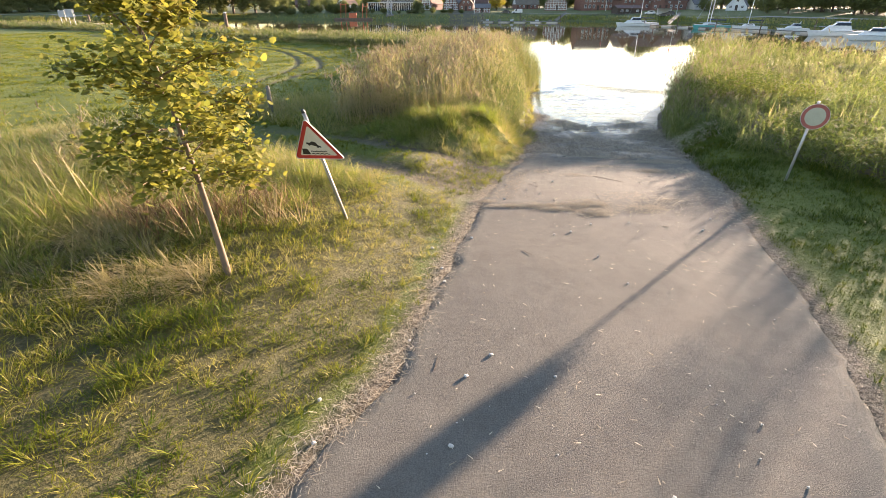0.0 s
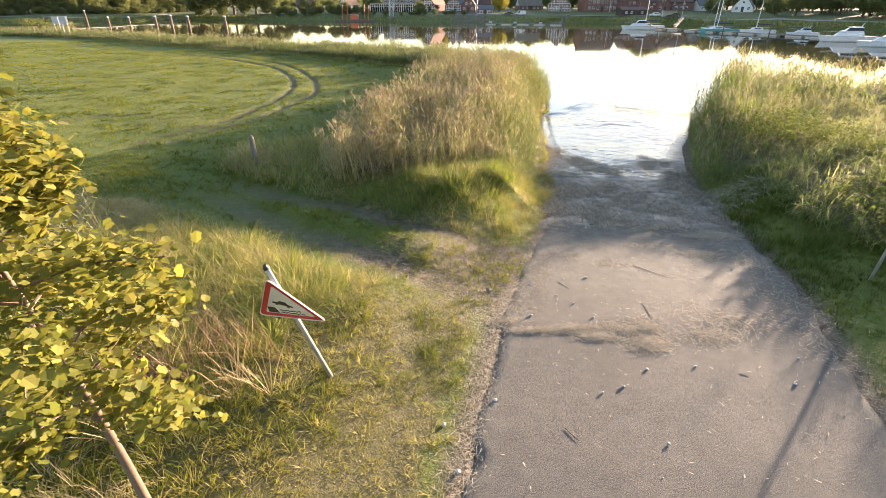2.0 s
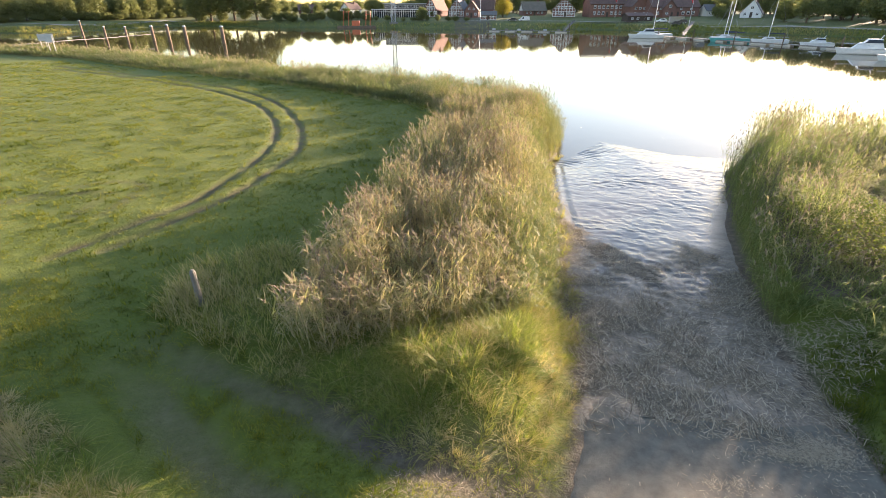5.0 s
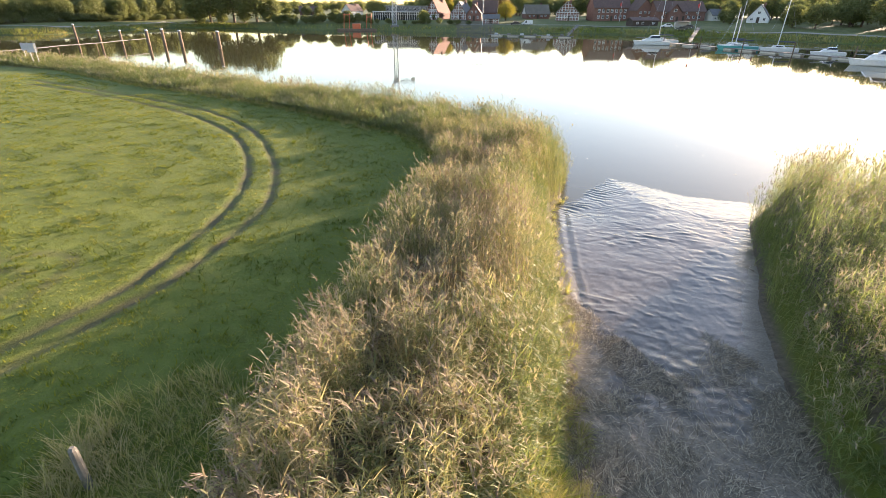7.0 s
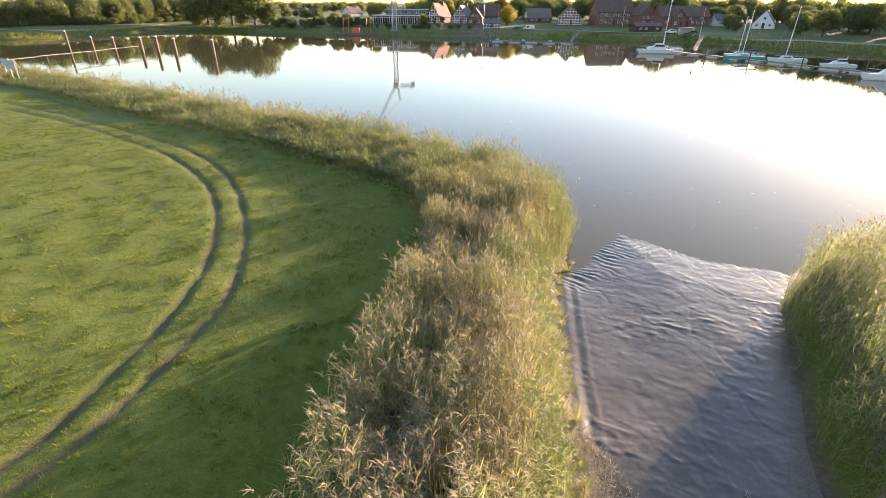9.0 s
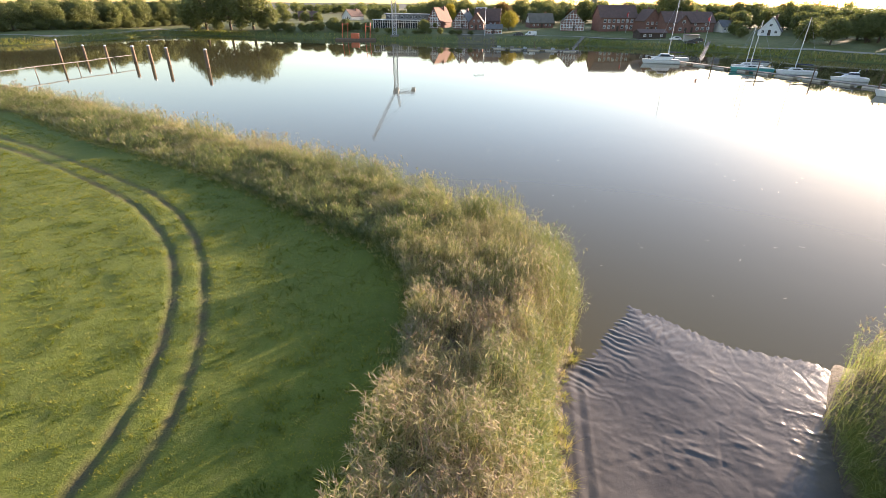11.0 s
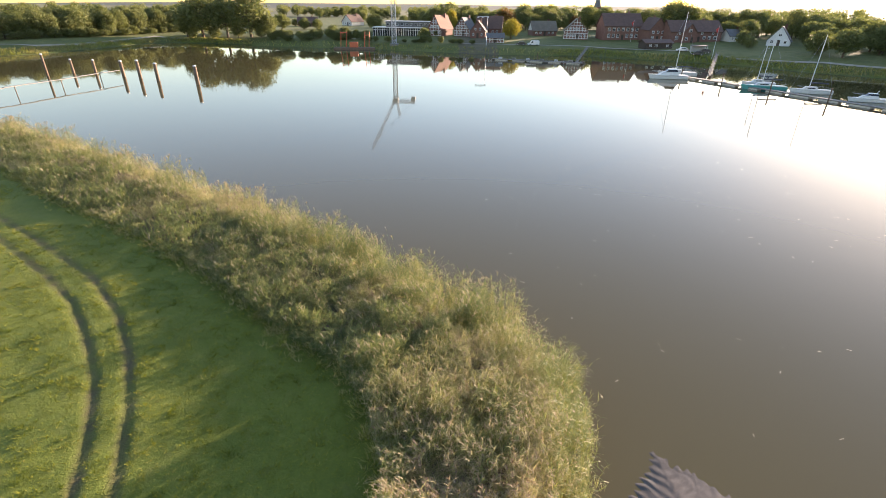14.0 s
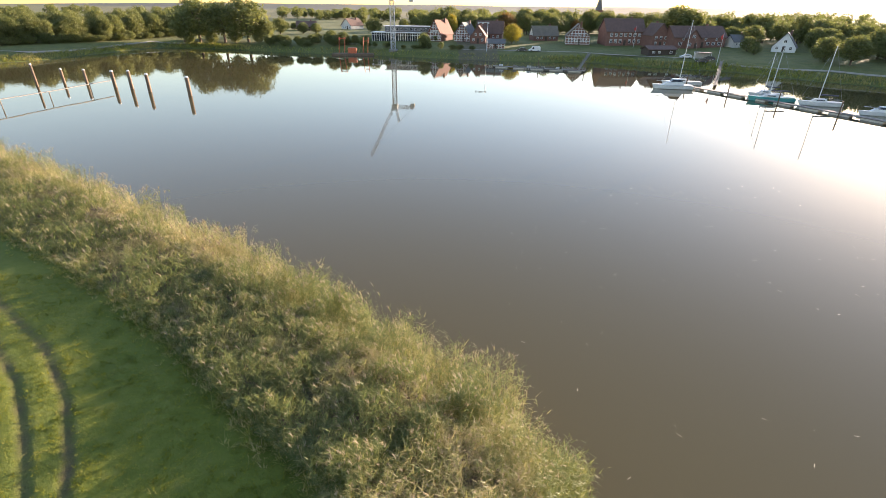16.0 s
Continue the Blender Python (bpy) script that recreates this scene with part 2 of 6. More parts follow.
TREE_LEAF_GOLD = leafy("tree_leaf_gold", [(0.0, (0.22, 0.19, 0.03)), (1.0, (0.34, 0.28, 0.05))], 0.4, random_leaf=True)
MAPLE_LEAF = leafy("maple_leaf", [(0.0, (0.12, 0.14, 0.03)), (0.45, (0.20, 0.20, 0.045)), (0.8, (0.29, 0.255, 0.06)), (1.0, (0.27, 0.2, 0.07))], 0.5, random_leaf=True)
BARK = surface("bark", (0.05, 0.035, 0.025), (0.15, 0.11, 0.075), 8, 0.9, grain=40, relief=0.8, depth=0.02)
YOUNG_BARK = surface("young_bark", (0.1, 0.065, 0.04), (0.2, 0.135, 0.085), 10, 0.8, grain=60, relief=0.5, depth=0.004)
GALVANISED = surface("galvanised_steel", (0.32, 0.31, 0.29), (0.5, 0.48, 0.45), 6, 0.5, 0.6, grain=80, relief=0.1)
SIGN_WHITE = surface("sign_white", (0.55, 0.55, 0.5), (0.72, 0.72, 0.67), 5, 0.5, relief=0.05)
# the round sign's white and red, darkened for its side away from the sun
SIGN_WHITE_SHADED = surface("sign_white_shaded", (0.3, 0.28, 0.2), (0.42, 0.4, 0.29), 5, 0.6, relief=0.05)
SIGN_RED_SHADED = surface("sign_red_shaded", (0.24, 0.06, 0.045), (0.36, 0.1, 0.07), 7, 0.6, relief=0.05)
SIGN_RED = surface("sign_red", (0.38, 0.03, 0.025), (0.55, 0.05, 0.04), 5, 0.45, relief=0.05)
SIGN_BLACK = surface("sign_black", (0.012, 0.012, 0.012), (0.03, 0.03, 0.03), 5, 0.5, relief=0.05)
OLD_WOOD = surface("weathered_wood", (0.08, 0.07, 0.06), (0.2, 0.18, 0.145), 5, 0.9, grain=40, relief=0.6, depth=0.01)
PILE_WOOD = surface("pile_wood", (0.07, 0.045, 0.03), (0.2, 0.14, 0.09), 2, 0.9, grain=14, relief=0.6, depth=0.03)
BRICK = surface("red_brick", (0.12, 0.058, 0.045), (0.22, 0.115, 0.085), 0.8, 0.9, grain=6, relief=0.4, depth=0.02)
ROOF_RED = surface("red_roof_tile", (0.13, 0.055, 0.036), (0.22, 0.095, 0.06), 0.7, 0.85, grain=3, relief=0.7, depth=0.05)
ROOF_BROWN = surface("brown_roof_tile", (0.075, 0.045, 0.037), (0.15, 0.09, 0.07), 0.7, 0.85, grain=3, relief=0.7, depth=0.05)
ROOF_GREY = surface("grey_roof_tile", (0.08, 0.08, 0.085), (0.16, 0.155, 0.15), 0.7, 0.85, grain=3, relief=0.7, depth=0.05)
THATCH = surface("thatch", (0.1, 0.085, 0.065), (0.2, 0.17, 0.13), 0.6, 0.95, grain=5, relief=0.9, depth=0.08)
PLASTER = surface("white_plaster", (0.42, 0.4, 0.36), (0.62, 0.6, 0.55), 0.6, 0.85, grain=8)
WHITE_PAINT = surface("white_paint", (0.5, 0.5, 0.49), (0.68, 0.68, 0.66), 1.5, 0.5, grain=20, relief=0.1)
TIMBER = surface("dark_timber", (0.03, 0.02, 0.015), (0.08, 0.055, 0.04), 2, 0.8, grain=12)
DOCK_GREY = surface("dock_planks", (0.1, 0.095, 0.085), (0.22, 0.2, 0.18), 1.2, 0.85, grain=10)
STEEL_GREY = surface("painted_steel", (0.3, 0.31, 0.32), (0.45, 0.46, 0.47), 2, 0.5, 0.2, grain=20, relief=0.1)
TEAL_HULL = surface("teal_hull", (0.05, 0.25, 0.24), (0.09, 0.36, 0.34), 1.5, 0.4, grain=20, relief=0.05)
DARK_HULL = surface("dark_hull", (0.02, 0.025, 0.04), (0.05, 0.055, 0.075), 1.5, 0.4, grain=20, relief=0.05)
ORANGE = surface("orange_paint", (0.4, 0.08, 0.03), (0.6, 0.14, 0.05), 2, 0.5, grain=20, relief=0.1)
CAR_DARK = surface("dark_car_paint", (0.015, 0.016, 0.02), (0.04, 0.042, 0.05), 2, 0.3, 0.2, relief=0.02)
RUBBER = surface("rubber", (0.012, 0.012, 0.012), (0.03, 0.03, 0.03), 5, 0.8)
PATH_GRAVEL = surface("pale_gravel", (0.2, 0.18, 0.14), (0.34, 0.31, 0.25), 0.5, 0.9, grain=5)
STONE = surface("pale_stone", (0.36, 0.32, 0.27), (0.6, 0.55, 0.48), 4, 0.85, grain=30, relief=0.5)


def glass_material():
    m, t, p = nodes_of("window_glass")
    p.inputs["Base Color"].default_value = (0.02, 0.024, 0.028, 1)
    p.inputs["Roughness"].default_value = 0.06
    return m


PANE = glass_material()

# ---------------------------------------------------------------- plan of the land
WATER_Z = -2.14
NEAR_SHORE = [(-2500, 1700), (-600, 450), (-200, 163), (-100, 110), (-59, 94), (-36.3, 79.8), (-17.1, 66.6), (-8.11, 59.7), (-1.04, 53.5), (3.6, 49.4), (8.05, 43.97), (8.53, 41.15), (7.09, 36.16), (8.08, 37.19), (11.32, 41.17), (15.2, 37.66), (19.02, 35.99), (26.3, 35.6), (40, 33.5), (80, 27), (200, -20), (2500, -1400)]
FAR_SHORE = [(2500, -1000), (420, 60), (190, 140), (150, 162), (130.8, 177), (118.8, 187.6), (104.5, 210.5), (81.2, 222), (63.7, 235.8), (19, 239.5), (-4.2, 248.6), (-31.9, 257.8), (-55.6, 263.2),
             (-77, 268), (-100, 277), (-122, 283), (-137, 284), (-143, 265), (-145, 240), (-149, 220), (-158, 208), (-185, 215), (-330, 300), (-2500, 1500)]
LEFT_Y, LEFT_X = (-12, 0.14, 0.75, 1.46, 2.68, 3.94, 5.99, 6.9, 7.82, 10.33, 12.42, 15.16, 21.31, 25.41, 30.46, 34.5, 36.56, 42.59), (-6.3, -2.25, -1.93, -1.51, -1.14, -0.79, -0.28, -0.01, 0.23, 1.23, 2.08, 2.57, 3.76, 4.55, 5.23, 6, 7.19, 8.26)
RIGHT_Y, RIGHT_X = (-12, 0.59, 1.61, 3.13, 5.31, 8.06, 9.61, 10.86, 13.31, 16.39, 19.55, 23.6, 26.72, 32.37, 36, 43.03), (-1, 3.54, 3.95, 4.46, 5.04, 6.09, 6.54, 6.84, 7.33, 8.32, 9.65, 11.43, 13.25, 16.21, 19.33, 23.91)
RUT_OUT = [(-47.4, 69), (-38.8, 64.2), (-31.5, 59.4), (-24.4, 54.5), (-20.1, 51.4), (-16.3, 47.6), (-13.5, 43.85), (-11.6, 40.5), (-10.3, 37.6), (-9.2, 34.9), (-8.5, 32.3), (-8.05, 30), (-7.95, 28.5), (-8.2, 26.6), (-8.5, 24.8), (-8.9, 22.9), (-11.07, 18.33)]
RUT_IN = [(-46.2, 66.5), (-37, 61.4), (-29.5, 56.2), (-23.5, 51.9), (-19.5, 48.6), (-16.3, 45), (-14.2, 42.3), (-12.6, 39.5), (-11.4, 36.8), (-10.4, 34), (-9.8, 31.5), (-9.55, 29), (-9.6, 26.8), (-9.75, 24.8), (-10, 22.8), (-12.4, 17.9)]
RUT_TURN = [(-18.23, 21.67), (-16.22, 23.52), (-15.06, 24.77), (-13.58, 24.82), (-12.81, 23.93), (-12.83, 21.23)]
RUT_TURN_IN = [(-17.28, 22.35), (-15.6, 23.17), (-14.71, 23.67), (-13.89, 23.3), (-13.78, 21.08)]
PATH_N = [(1.47, 9.93), (-0.41, 10.4), (-1.28, 10.69), (-3.12, 11.81), (-5.77, 13.01), (-9.64, 15.37)]
PATH_S = [(0.58, 7.94), (-0.89, 8.2), (-1.88, 8.76), (-3.33, 9.71), (-4.86, 10.77), (-8.15, 13.58), (-10.61, 16.38)]


NEAR_LAND = NEAR_SHORE + [(2500, -6000), (-2500, -6000)]
FAR_LAND = FAR_SHORE + [(-2500, 9000), (9000, 9000), (9000, -1000)]


def near_shore(x, y):
    """Metres from the near water's edge, positive on land."""
    return np.abs(chain_distance(x, y, NEAR_SHORE)) * np.where(inside(x, y, NEAR_LAND), 1, -1)


def far_shore(x, y):
    return np.abs(chain_distance(x, y, FAR_SHORE)) * np.where(inside(x, y, FAR_LAND), 1, -1)


def left_x(y):
    return np.interp(y, LEFT_Y, LEFT_X)


def right_x(y):
    return np.interp(y, RIGHT_Y, RIGHT_X)


def lane(x, y):
    """How far inside the road and slipway a place lies (negative: outside)."""
    return np.minimum(x - left_x(y), right_x(y) - x)


def lane_height(x, y):
    sd = near_shore(x, y)
    low = np.interp(sd, (-6, 0, 4, 11, 16, 20), (WATER_Z - 0.6, WATER_Z, -1.88, -1.62, -1.33, -1.12))
    high = np.interp(y, (-12, 4, 7, 9, 12, 15, 18), (0.05, 0.03, -0.03, -0.2, -0.5, -0.8, -1.1))
    return high * (1 - smooth(13, 19, y)) + low * smooth(13, 19, y)


def land_height(x, y):
    sd = near_shore(x, y)
    fd = far_shore(x, y)
    west = x < (left_x(y) + right_x(y)) / 2
    rim = -lane(x, y)
    # meadow side
    z_w = 0.32 + 0.06 * wave(x, y, 7, 2) + 0.03 * wave(x, y, 1.6, 3)
    z_w = z_w + 0.4 * np.exp(-(((x + 7.5) / 3.5) ** 2 + ((y - 7) / 3.2) ** 2))
    z_w = z_w - 0.07 * smooth(0.32, 0.05, np.abs(chain_distance(x, y, RUT_OUT))) - 0.07 * smooth(0.32, 0.05, np.abs(chain_distance(x, y, RUT_IN)))
    z_w = z_w + 0.3 * np.exp(-(((x + 0.3) / 2.2) ** 2 + ((y - 12.9) / 1.3) ** 2))
    path = np.minimum(np.abs(chain_distance(x, y, PATH_N)), np.abs(chain_distance(x, y, PATH_S)))
    z_w = z_w - (0.2 * smooth(2.2, 0.3, path) + 0.05 * smooth(0.6, 0.1, path)) * smooth(-14, -6, x)
    z_e = 0.0 + 0.08 * wave(x, y, 4, 5) + 0.15 * smooth(9, 14, x)
    z = np.where(west, z_w, z_e)
    shore = smooth(0.0, 3.0, sd)
    z = (WATER_Z - 0.15) * (1 - shore) + z * shore
    side = smooth(0.0, np.where(y > 13, 1.6, 2.6), rim)
    base = lane_height(x, y) - 0.14 * smooth(0.0, 0.45, -rim)
    near = np.where(rim > 0, base * (1 - side) + z * side, base)
    # river bed and far bank
    z = np.where(sd > 0, near, WATER_Z - np.minimum(2.2, 0.15 - 0.35 * np.minimum(sd, 0)))
    bank = np.interp(fd, (-10, 0, 4, 9, 30, 60, 120, 400, 1200, 1800, 2600, 4000), (-4.5, WATER_Z, -0.9, 0.5, 1.3, 2.4, 2.6, 2.6, 3, 4, 15, 18))
    roll = np.where(fd > 1500, 5 * wave(x, y, 700, 8), 0)
    return np.where(fd > -10, np.maximum(z, bank + roll), z)


def growing(start, end, step, factor):
    out, v, s = [], start, step
    while v < end:
        s *= factor
        v += s
        out.append(v)
    return out


def build_ground():
    xs = np.concatenate([-np.array(growing(330, 2700, 8, 1.25))[::-1], np.arange(-330, -50, 5.0), np.arange(-50, -22, 0.3), np.arange(-22, 24, 0.2), np.arange(24, 40, 1.0), np.arange(40, 200, 5.0), np.array(growing(200, 2700, 8, 1.25))])
    ys = np.concatenate([-np.array(growing(10, 2600, 1.0, 1.4))[::-1], np.arange(-10, 50, 0.2), np.arange(50, 72, 0.3), np.arange(72, 110, 1.0), np.arange(110, 520, 5.0), np.array(growing(520, 4200, 8, 1.2))])
    gx, gy = np.meshgrid(xs, ys)
    x, y = gx.ravel(), gy.ravel()
    z = land_height(x, y)
    nx, ny = len(xs), len(ys)
    i = np.arange(nx * ny).reshape(ny, nx)
    faces = np.stack([i[:-1, :-1], i[:-1, 1:], i[1:, 1:], i[1:, :-1]], -1).reshape(-1, 4)
    ruts = np.minimum(np.abs(chain_distance(x, y, RUT_OUT)), np.abs(chain_distance(x, y, RUT_IN)))
    turn = np.minimum(np.abs(chain_distance(x, y, RUT_TURN)), np.abs(chain_distance(x, y, RUT_TURN_IN)))
    path = np.minimum(np.abs(chain_distance(x, y, PATH_N)), np.abs(chain_distance(x, y, PATH_S)))
    worn_shade = np.maximum(smooth(0.36, 0.12, ruts), 0.6 * smooth(0.4, 0.1, turn)) * (0.65 + 0.35 * wave(x, y, 0.6, 17))
    # verge ground darkened too: shade between the grass tussocks put into its colour
    worn_shade = np.maximum(worn_shade, 0.75 * smooth(8.5, 7, y) * (x > -16) * (x < 2) * (lane(x, y) < -0.5))
    bare = (0.55 + 0.4 * smooth(-4.5, -2, x)) * smooth(0.62, 0.15, path + 0.15 * wave(x, y, 0.8, 19)) * smooth(-9, -5, x)
    fan = smooth(2.6, 0.6, np.hypot(x - 0.2, (y - 9.0) * 0.8))
    rim = -lane(x, y)
    bare = np.maximum.reduce([bare, fan, smooth(0.5, 0.0, rim), smooth(6.5, 3.0, near_shore(x, y)) * (near_shore(x, y) > -4)])
    reeds = np.zeros(len(x), bool)
    for poly in (TONGUE, BELT, EAST_REEDS):
        reeds |= inside(x, y, poly) & (edge_distance(x, y, poly) > 0.9)
    bare = np.maximum(bare, reeds * 0.9)
    bare = np.maximum(bare, 0.25 * smooth(9, 7, y) * (x > -12) * (x < 1) * (0.6 + 0.4 * wave(x, y, 0.8, 18)))
    fd = far_shore(x, y)
    fields = np.maximum(smooth(150, 420, fd), 0.5 * (fd > -2))
    me = mesh_of("ground", np.stack([x, y, z], 1), faces, [GRASSLAND], flat=False, attrs={"bare": np.clip(bare, 0, 1), "fields": fields, "worn_shade": worn_shade, "woods": smooth(800, 1300, fd)})
    return tagged(new("ground", me), "green meadow and river bank with rutted tracks", "ground", kind="structure")


TONGUE = [(-4.21, 13.42), (-4.18, 16.34), (-3.3, 18.61), (-2.69, 21.75), (-1.99, 25.28), (-1.09, 30.01), (-0.59, 33.76), (-0.3, 36.9), (-1.14, 40.01), (-2.86, 42.9), (1.01, 46.41), (4.5, 48.3), (8.75, 44.9), (8.8, 41.2), (6.95, 36.5), (5.81, 34.49), (5.03, 30.45), (4.35, 25.9), (3.56, 21.82), (2.64, 17.94), (1.83, 15.4), (0.43, 14.51), (-2, 13.59)]
BELT = [(-2.9, 42.9), (-7.66, 46.83), (-13.81, 52.63), (-25, 60.2), (-35.3, 66.8), (-50.1, 78.1), (-92, 98), (-190, 148), (-200, 160), (-100, 107.5), (-60.2, 96.4), (-35.6, 80.7), (-16.8, 67.9), (-7.7, 60.8), (-0.5, 54.8), (4.2, 50.6), (6.9, 47.1), (1.01, 46.41)]
EAST_REEDS = [(8.75, 13.2), (9.25, 14.6), (8.25, 15.9), (8.75, 17.3), (9.95, 19.9), (11.7, 23.92), (13.6, 27.8), (15.9, 32.15), (18.9, 35.1), (26.36, 35.2), (44.79, 36.17), (74.98, 35.53), (90.05, 16.77), (40, -2), (22, -9), (12.5, -5), (11.98, 1.14), (10.4, 4.9), (9.1, 7.9), (8.15, 10.5)]
MOUND = [(-2.99, 6.31), (-2.24, 7.27), (-2.19, 8.04), (-3.52, 8.52), (-4.61, 9.38), (-5.98, 10.25), (-8.39, 11.99), (-12.68, 12.78), (-15.46, 8.74), (-14.99, 1.9), (-11.31, 0.55), (-8.33, 1.47), (-5.64, 3.81), (-4.48, 4.2), (-3.83, 5.22)]

build_ground()

water_me = mesh_of("water", [(-2600, -1500, WATER_Z), (2600, -1500, WATER_Z), (2600, 2300, WATER_Z), (-2600, 2300, WATER_Z)], [(0, 1, 2, 3)], [WATER])
tagged(new("water", water_me), "calm brown tidal river reflecting the sky", "river", kind="structure")


def build_road():
    vs = np.arange(-11.5, 12.6, 0.12)
    us = np.linspace(0, 1, 46)
    gu, gv = np.meshgrid(us, vs)
    u, y = gu.ravel(), gv.ravel()
    a = left_x(y) + 0.09 * wave(y, 0 * y, 0.5, 21) + 0.05 * wave(y, 0 * y, 0.17, 22)
    b = right_x(y) + 0.08 * wave(y, 0 * y, 0.6, 23) + 0.05 * wave(y, 0 * y, 0.2, 24)
    x = a + (b - a) * u
    y2 = y - (y > 10.5) * (y - 10.5) * 0.5 * (u - 0.2) + (y > 12.3) * 0.25 * wave(x, y * 0, 0.6, 25)
    z = lane_height(x, y2) + 0.01 + 0.006 * wave(x, y2, 0.9, 26)
    rim = np.minimum(u, 1 - u) * (b - a)
    z = z - 0.05 * smooth(0.12, 0.0, rim) - 0.08 * (y > 12.4)
    nx, ny = len(us), len(vs)
    i = np.arange(nx * ny).reshape(ny, nx)
    faces = np.stack([i[:-1, :-1], i[:-1, 1:], i[1:, 1:], i[1:, :-1]], -1).reshape(-1, 4)
    silt = np.clip(smooth(6.5, 11.5, y2) * 0.8 + smooth(0.5, 0.0, rim) * 0.6, 0, 1)
    me = mesh_of("road", np.stack([x, y2, z], 1), faces, [ASPHALT], flat=False, attrs={"silt": silt})
    tagged(new("road", me), "old grey asphalt slipway road with silted end", "road", kind="structure")


build_road()


def build_mud():
    xs, ys = np.arange(1.2, 24, 0.065), np.arange(11.0, 43.5, 0.065)
    gx, gy = np.meshgrid(xs, ys)
    x, y = gx.ravel(), gy.ravel()
    ins = lane(x, y)
    z = lane_height(x, y)
    flats = smooth(17, 24, y + 1.5 * wave(x, y, 1.7, 32))
    litter = np.clip(smooth(22.5, 16.0, y + 1.8 * wave(x, y, 1.9, 31) + 0.8 * wave(x, y, 0.5, 30)) + 0.6 * smooth(1.4, 0.2, ins) * smooth(31, 24, y), 0, 1)
    # rills that drain across the flats, a rut along the reeds, ripples at the water's edge
    sd = near_shore(x, y)
    warp = x + 0.7 * wave(x, y, 2.5, 33)
    rill = np.abs(wave(warp * 1.0, y * 0.35, 0.9, 34))
    z = z + flats * (0.012 * wave(x, y, 0.9, 35) + 0.007 * wave(x, y, 0.3, 36) - 0.009 * smooth(0.08, 0.0, rill))
    spur = smooth(1.0, -1.0, x - 11.3 - (41.2 - y) * 0.35)
    along = np.where(x < 11.3, x * 0.64 + y * 0.77, x * 0.83 - y * 0.56)
    streak = np.sin(along * 15 + 4.2 * wave(x, y, 1.1, 37) + 1.6 * wave(x, y, 0.4, 47) + sd * 1.3) * (0.55 + 0.45 * wave(x, y, 0.8, 48))
    z = z + flats * streak * (0.024 * spur * smooth(4.0, 0.5, sd) * smooth(-0.1, 0.6, sd) + 0.012 * (1 - spur) * smooth(1.9, 0.1, sd))
    # crescent lumps left by the ebb, strewn in patches
    u, v = x * 0.86 - y * 0.5, x * 0.5 + y * 0.86
    lump = np.maximum(0, wave(u, v * 2.1, 0.42, 41) - 0.12) + 0.6 * np.maximum(0, wave(u, v * 1.9, 0.2, 43) - 0.2)
    z = z + flats * 0.034 * lump * (0.35 + 0.65 * smooth(-0.35, 0.4, wave(x, y, 2.2, 42))) * smooth(1.5, 6.0, sd)
    rut = np.abs(x - left_x(y) - 0.75 - 0.12 * wave(y, 0 * y, 3, 38))
    z = z + smooth(21, 25, y) * smooth(37, 33, y) * (0.012 * smooth(0.16, 0.0, np.abs(rut - 0.3)) - 0.02 * smooth(0.2, 0.0, rut))
    z = z + (1 - flats) * (0.03 * wave(x, y, 0.5, 39) + 0.03 * wave(x, y, 0.22, 40)) - 0.03 + 0.02 * smooth(14, 12.5, y)
    z = z - 0.10 * smooth(12.2, 11.0, y)
    keep = (ins > -1.2) & (z > WATER_Z - 0.35)
    nx, ny = len(xs), len(ys)
    i = np.arange(nx * ny).reshape(ny, nx)
    faces = np.stack([i[:-1, :-1], i[:-1, 1:], i[1:, 1:], i[1:, :-1]], -1).reshape(-1, 4)
    faces = faces[keep[faces].all(1)]
    used, inv = np.unique(faces, return_inverse=True)
    me = mesh_of("mudflat", np.stack([x, y, z], 1)[used], inv.reshape(-1, 4), [MUD], flat=False, attrs={"litter": litter[used]})
    tagged(new("mudflat", me), "wet grey-brown tidal mud below the slipway", "mud", kind="structure")


build_mud()

# ---------------------------------------------------------------- plants


def scatter(poly, per_m2, thin=None):
    """Random places in an outline."""
    p = np.array(poly)
    x0, y0, x1, y1 = *p.min(0), *p.max(0)
    n = int((x1 - x0) * (y1 - y0) * per_m2)
    x, y = rng.uniform(x0, x1, n), rng.uniform(y0, y1, n)
    ok = inside(x, y, poly)
    if thin is not None:
        ok &= rng.random(n) < thin(x, y)
    return x[ok], y[ok]


def ribbons(root, way, length, width, droop, bend_to, segs=2):
    """Bent tapering blades. way: unit directions, bend_to: unit directions in which the tip sags."""
    n = len(root)
    side = np.cross(way, np.array([0, 0, 1.0]))
    flat = np.linalg.norm(side, axis=1) < 0.15
    a = rng.uniform(0, 2 * math.pi, n)
    side = np.where(flat[:, None], np.stack([np.cos(a), np.sin(a), 0 * a], 1), side)
    side /= np.linalg.norm(side, axis=1)[:, None]
    pts = []
    for k in range(segs + 1):
        s = k / segs
        mid = root + way * (length * s)[:, None] + bend_to * (droop * length * s * s)[:, None]
        w = width * (1 - 0.35 * s) if k < segs else width * 0
        if k < segs:
            pts += [mid - side * w[:, None] / 2, mid + side * w[:, None] / 2]
        else:
            pts.append(mid)
    v = np.stack(pts, 1)
    per = 2 * segs + 1
    tri = []
    for k in range(segs - 1):
        o = 2 * k
        tri += [(o, o + 1, o + 3), (o, o + 3, o + 2)]
    o = 2 * (segs - 1)
    tri.append((o, o + 1, o + 2))
    f = np.array(tri)[None] + (np.arange(n) * per)[:, None, None]
    return v.reshape(-1, 3), f.reshape(-1, 3), per


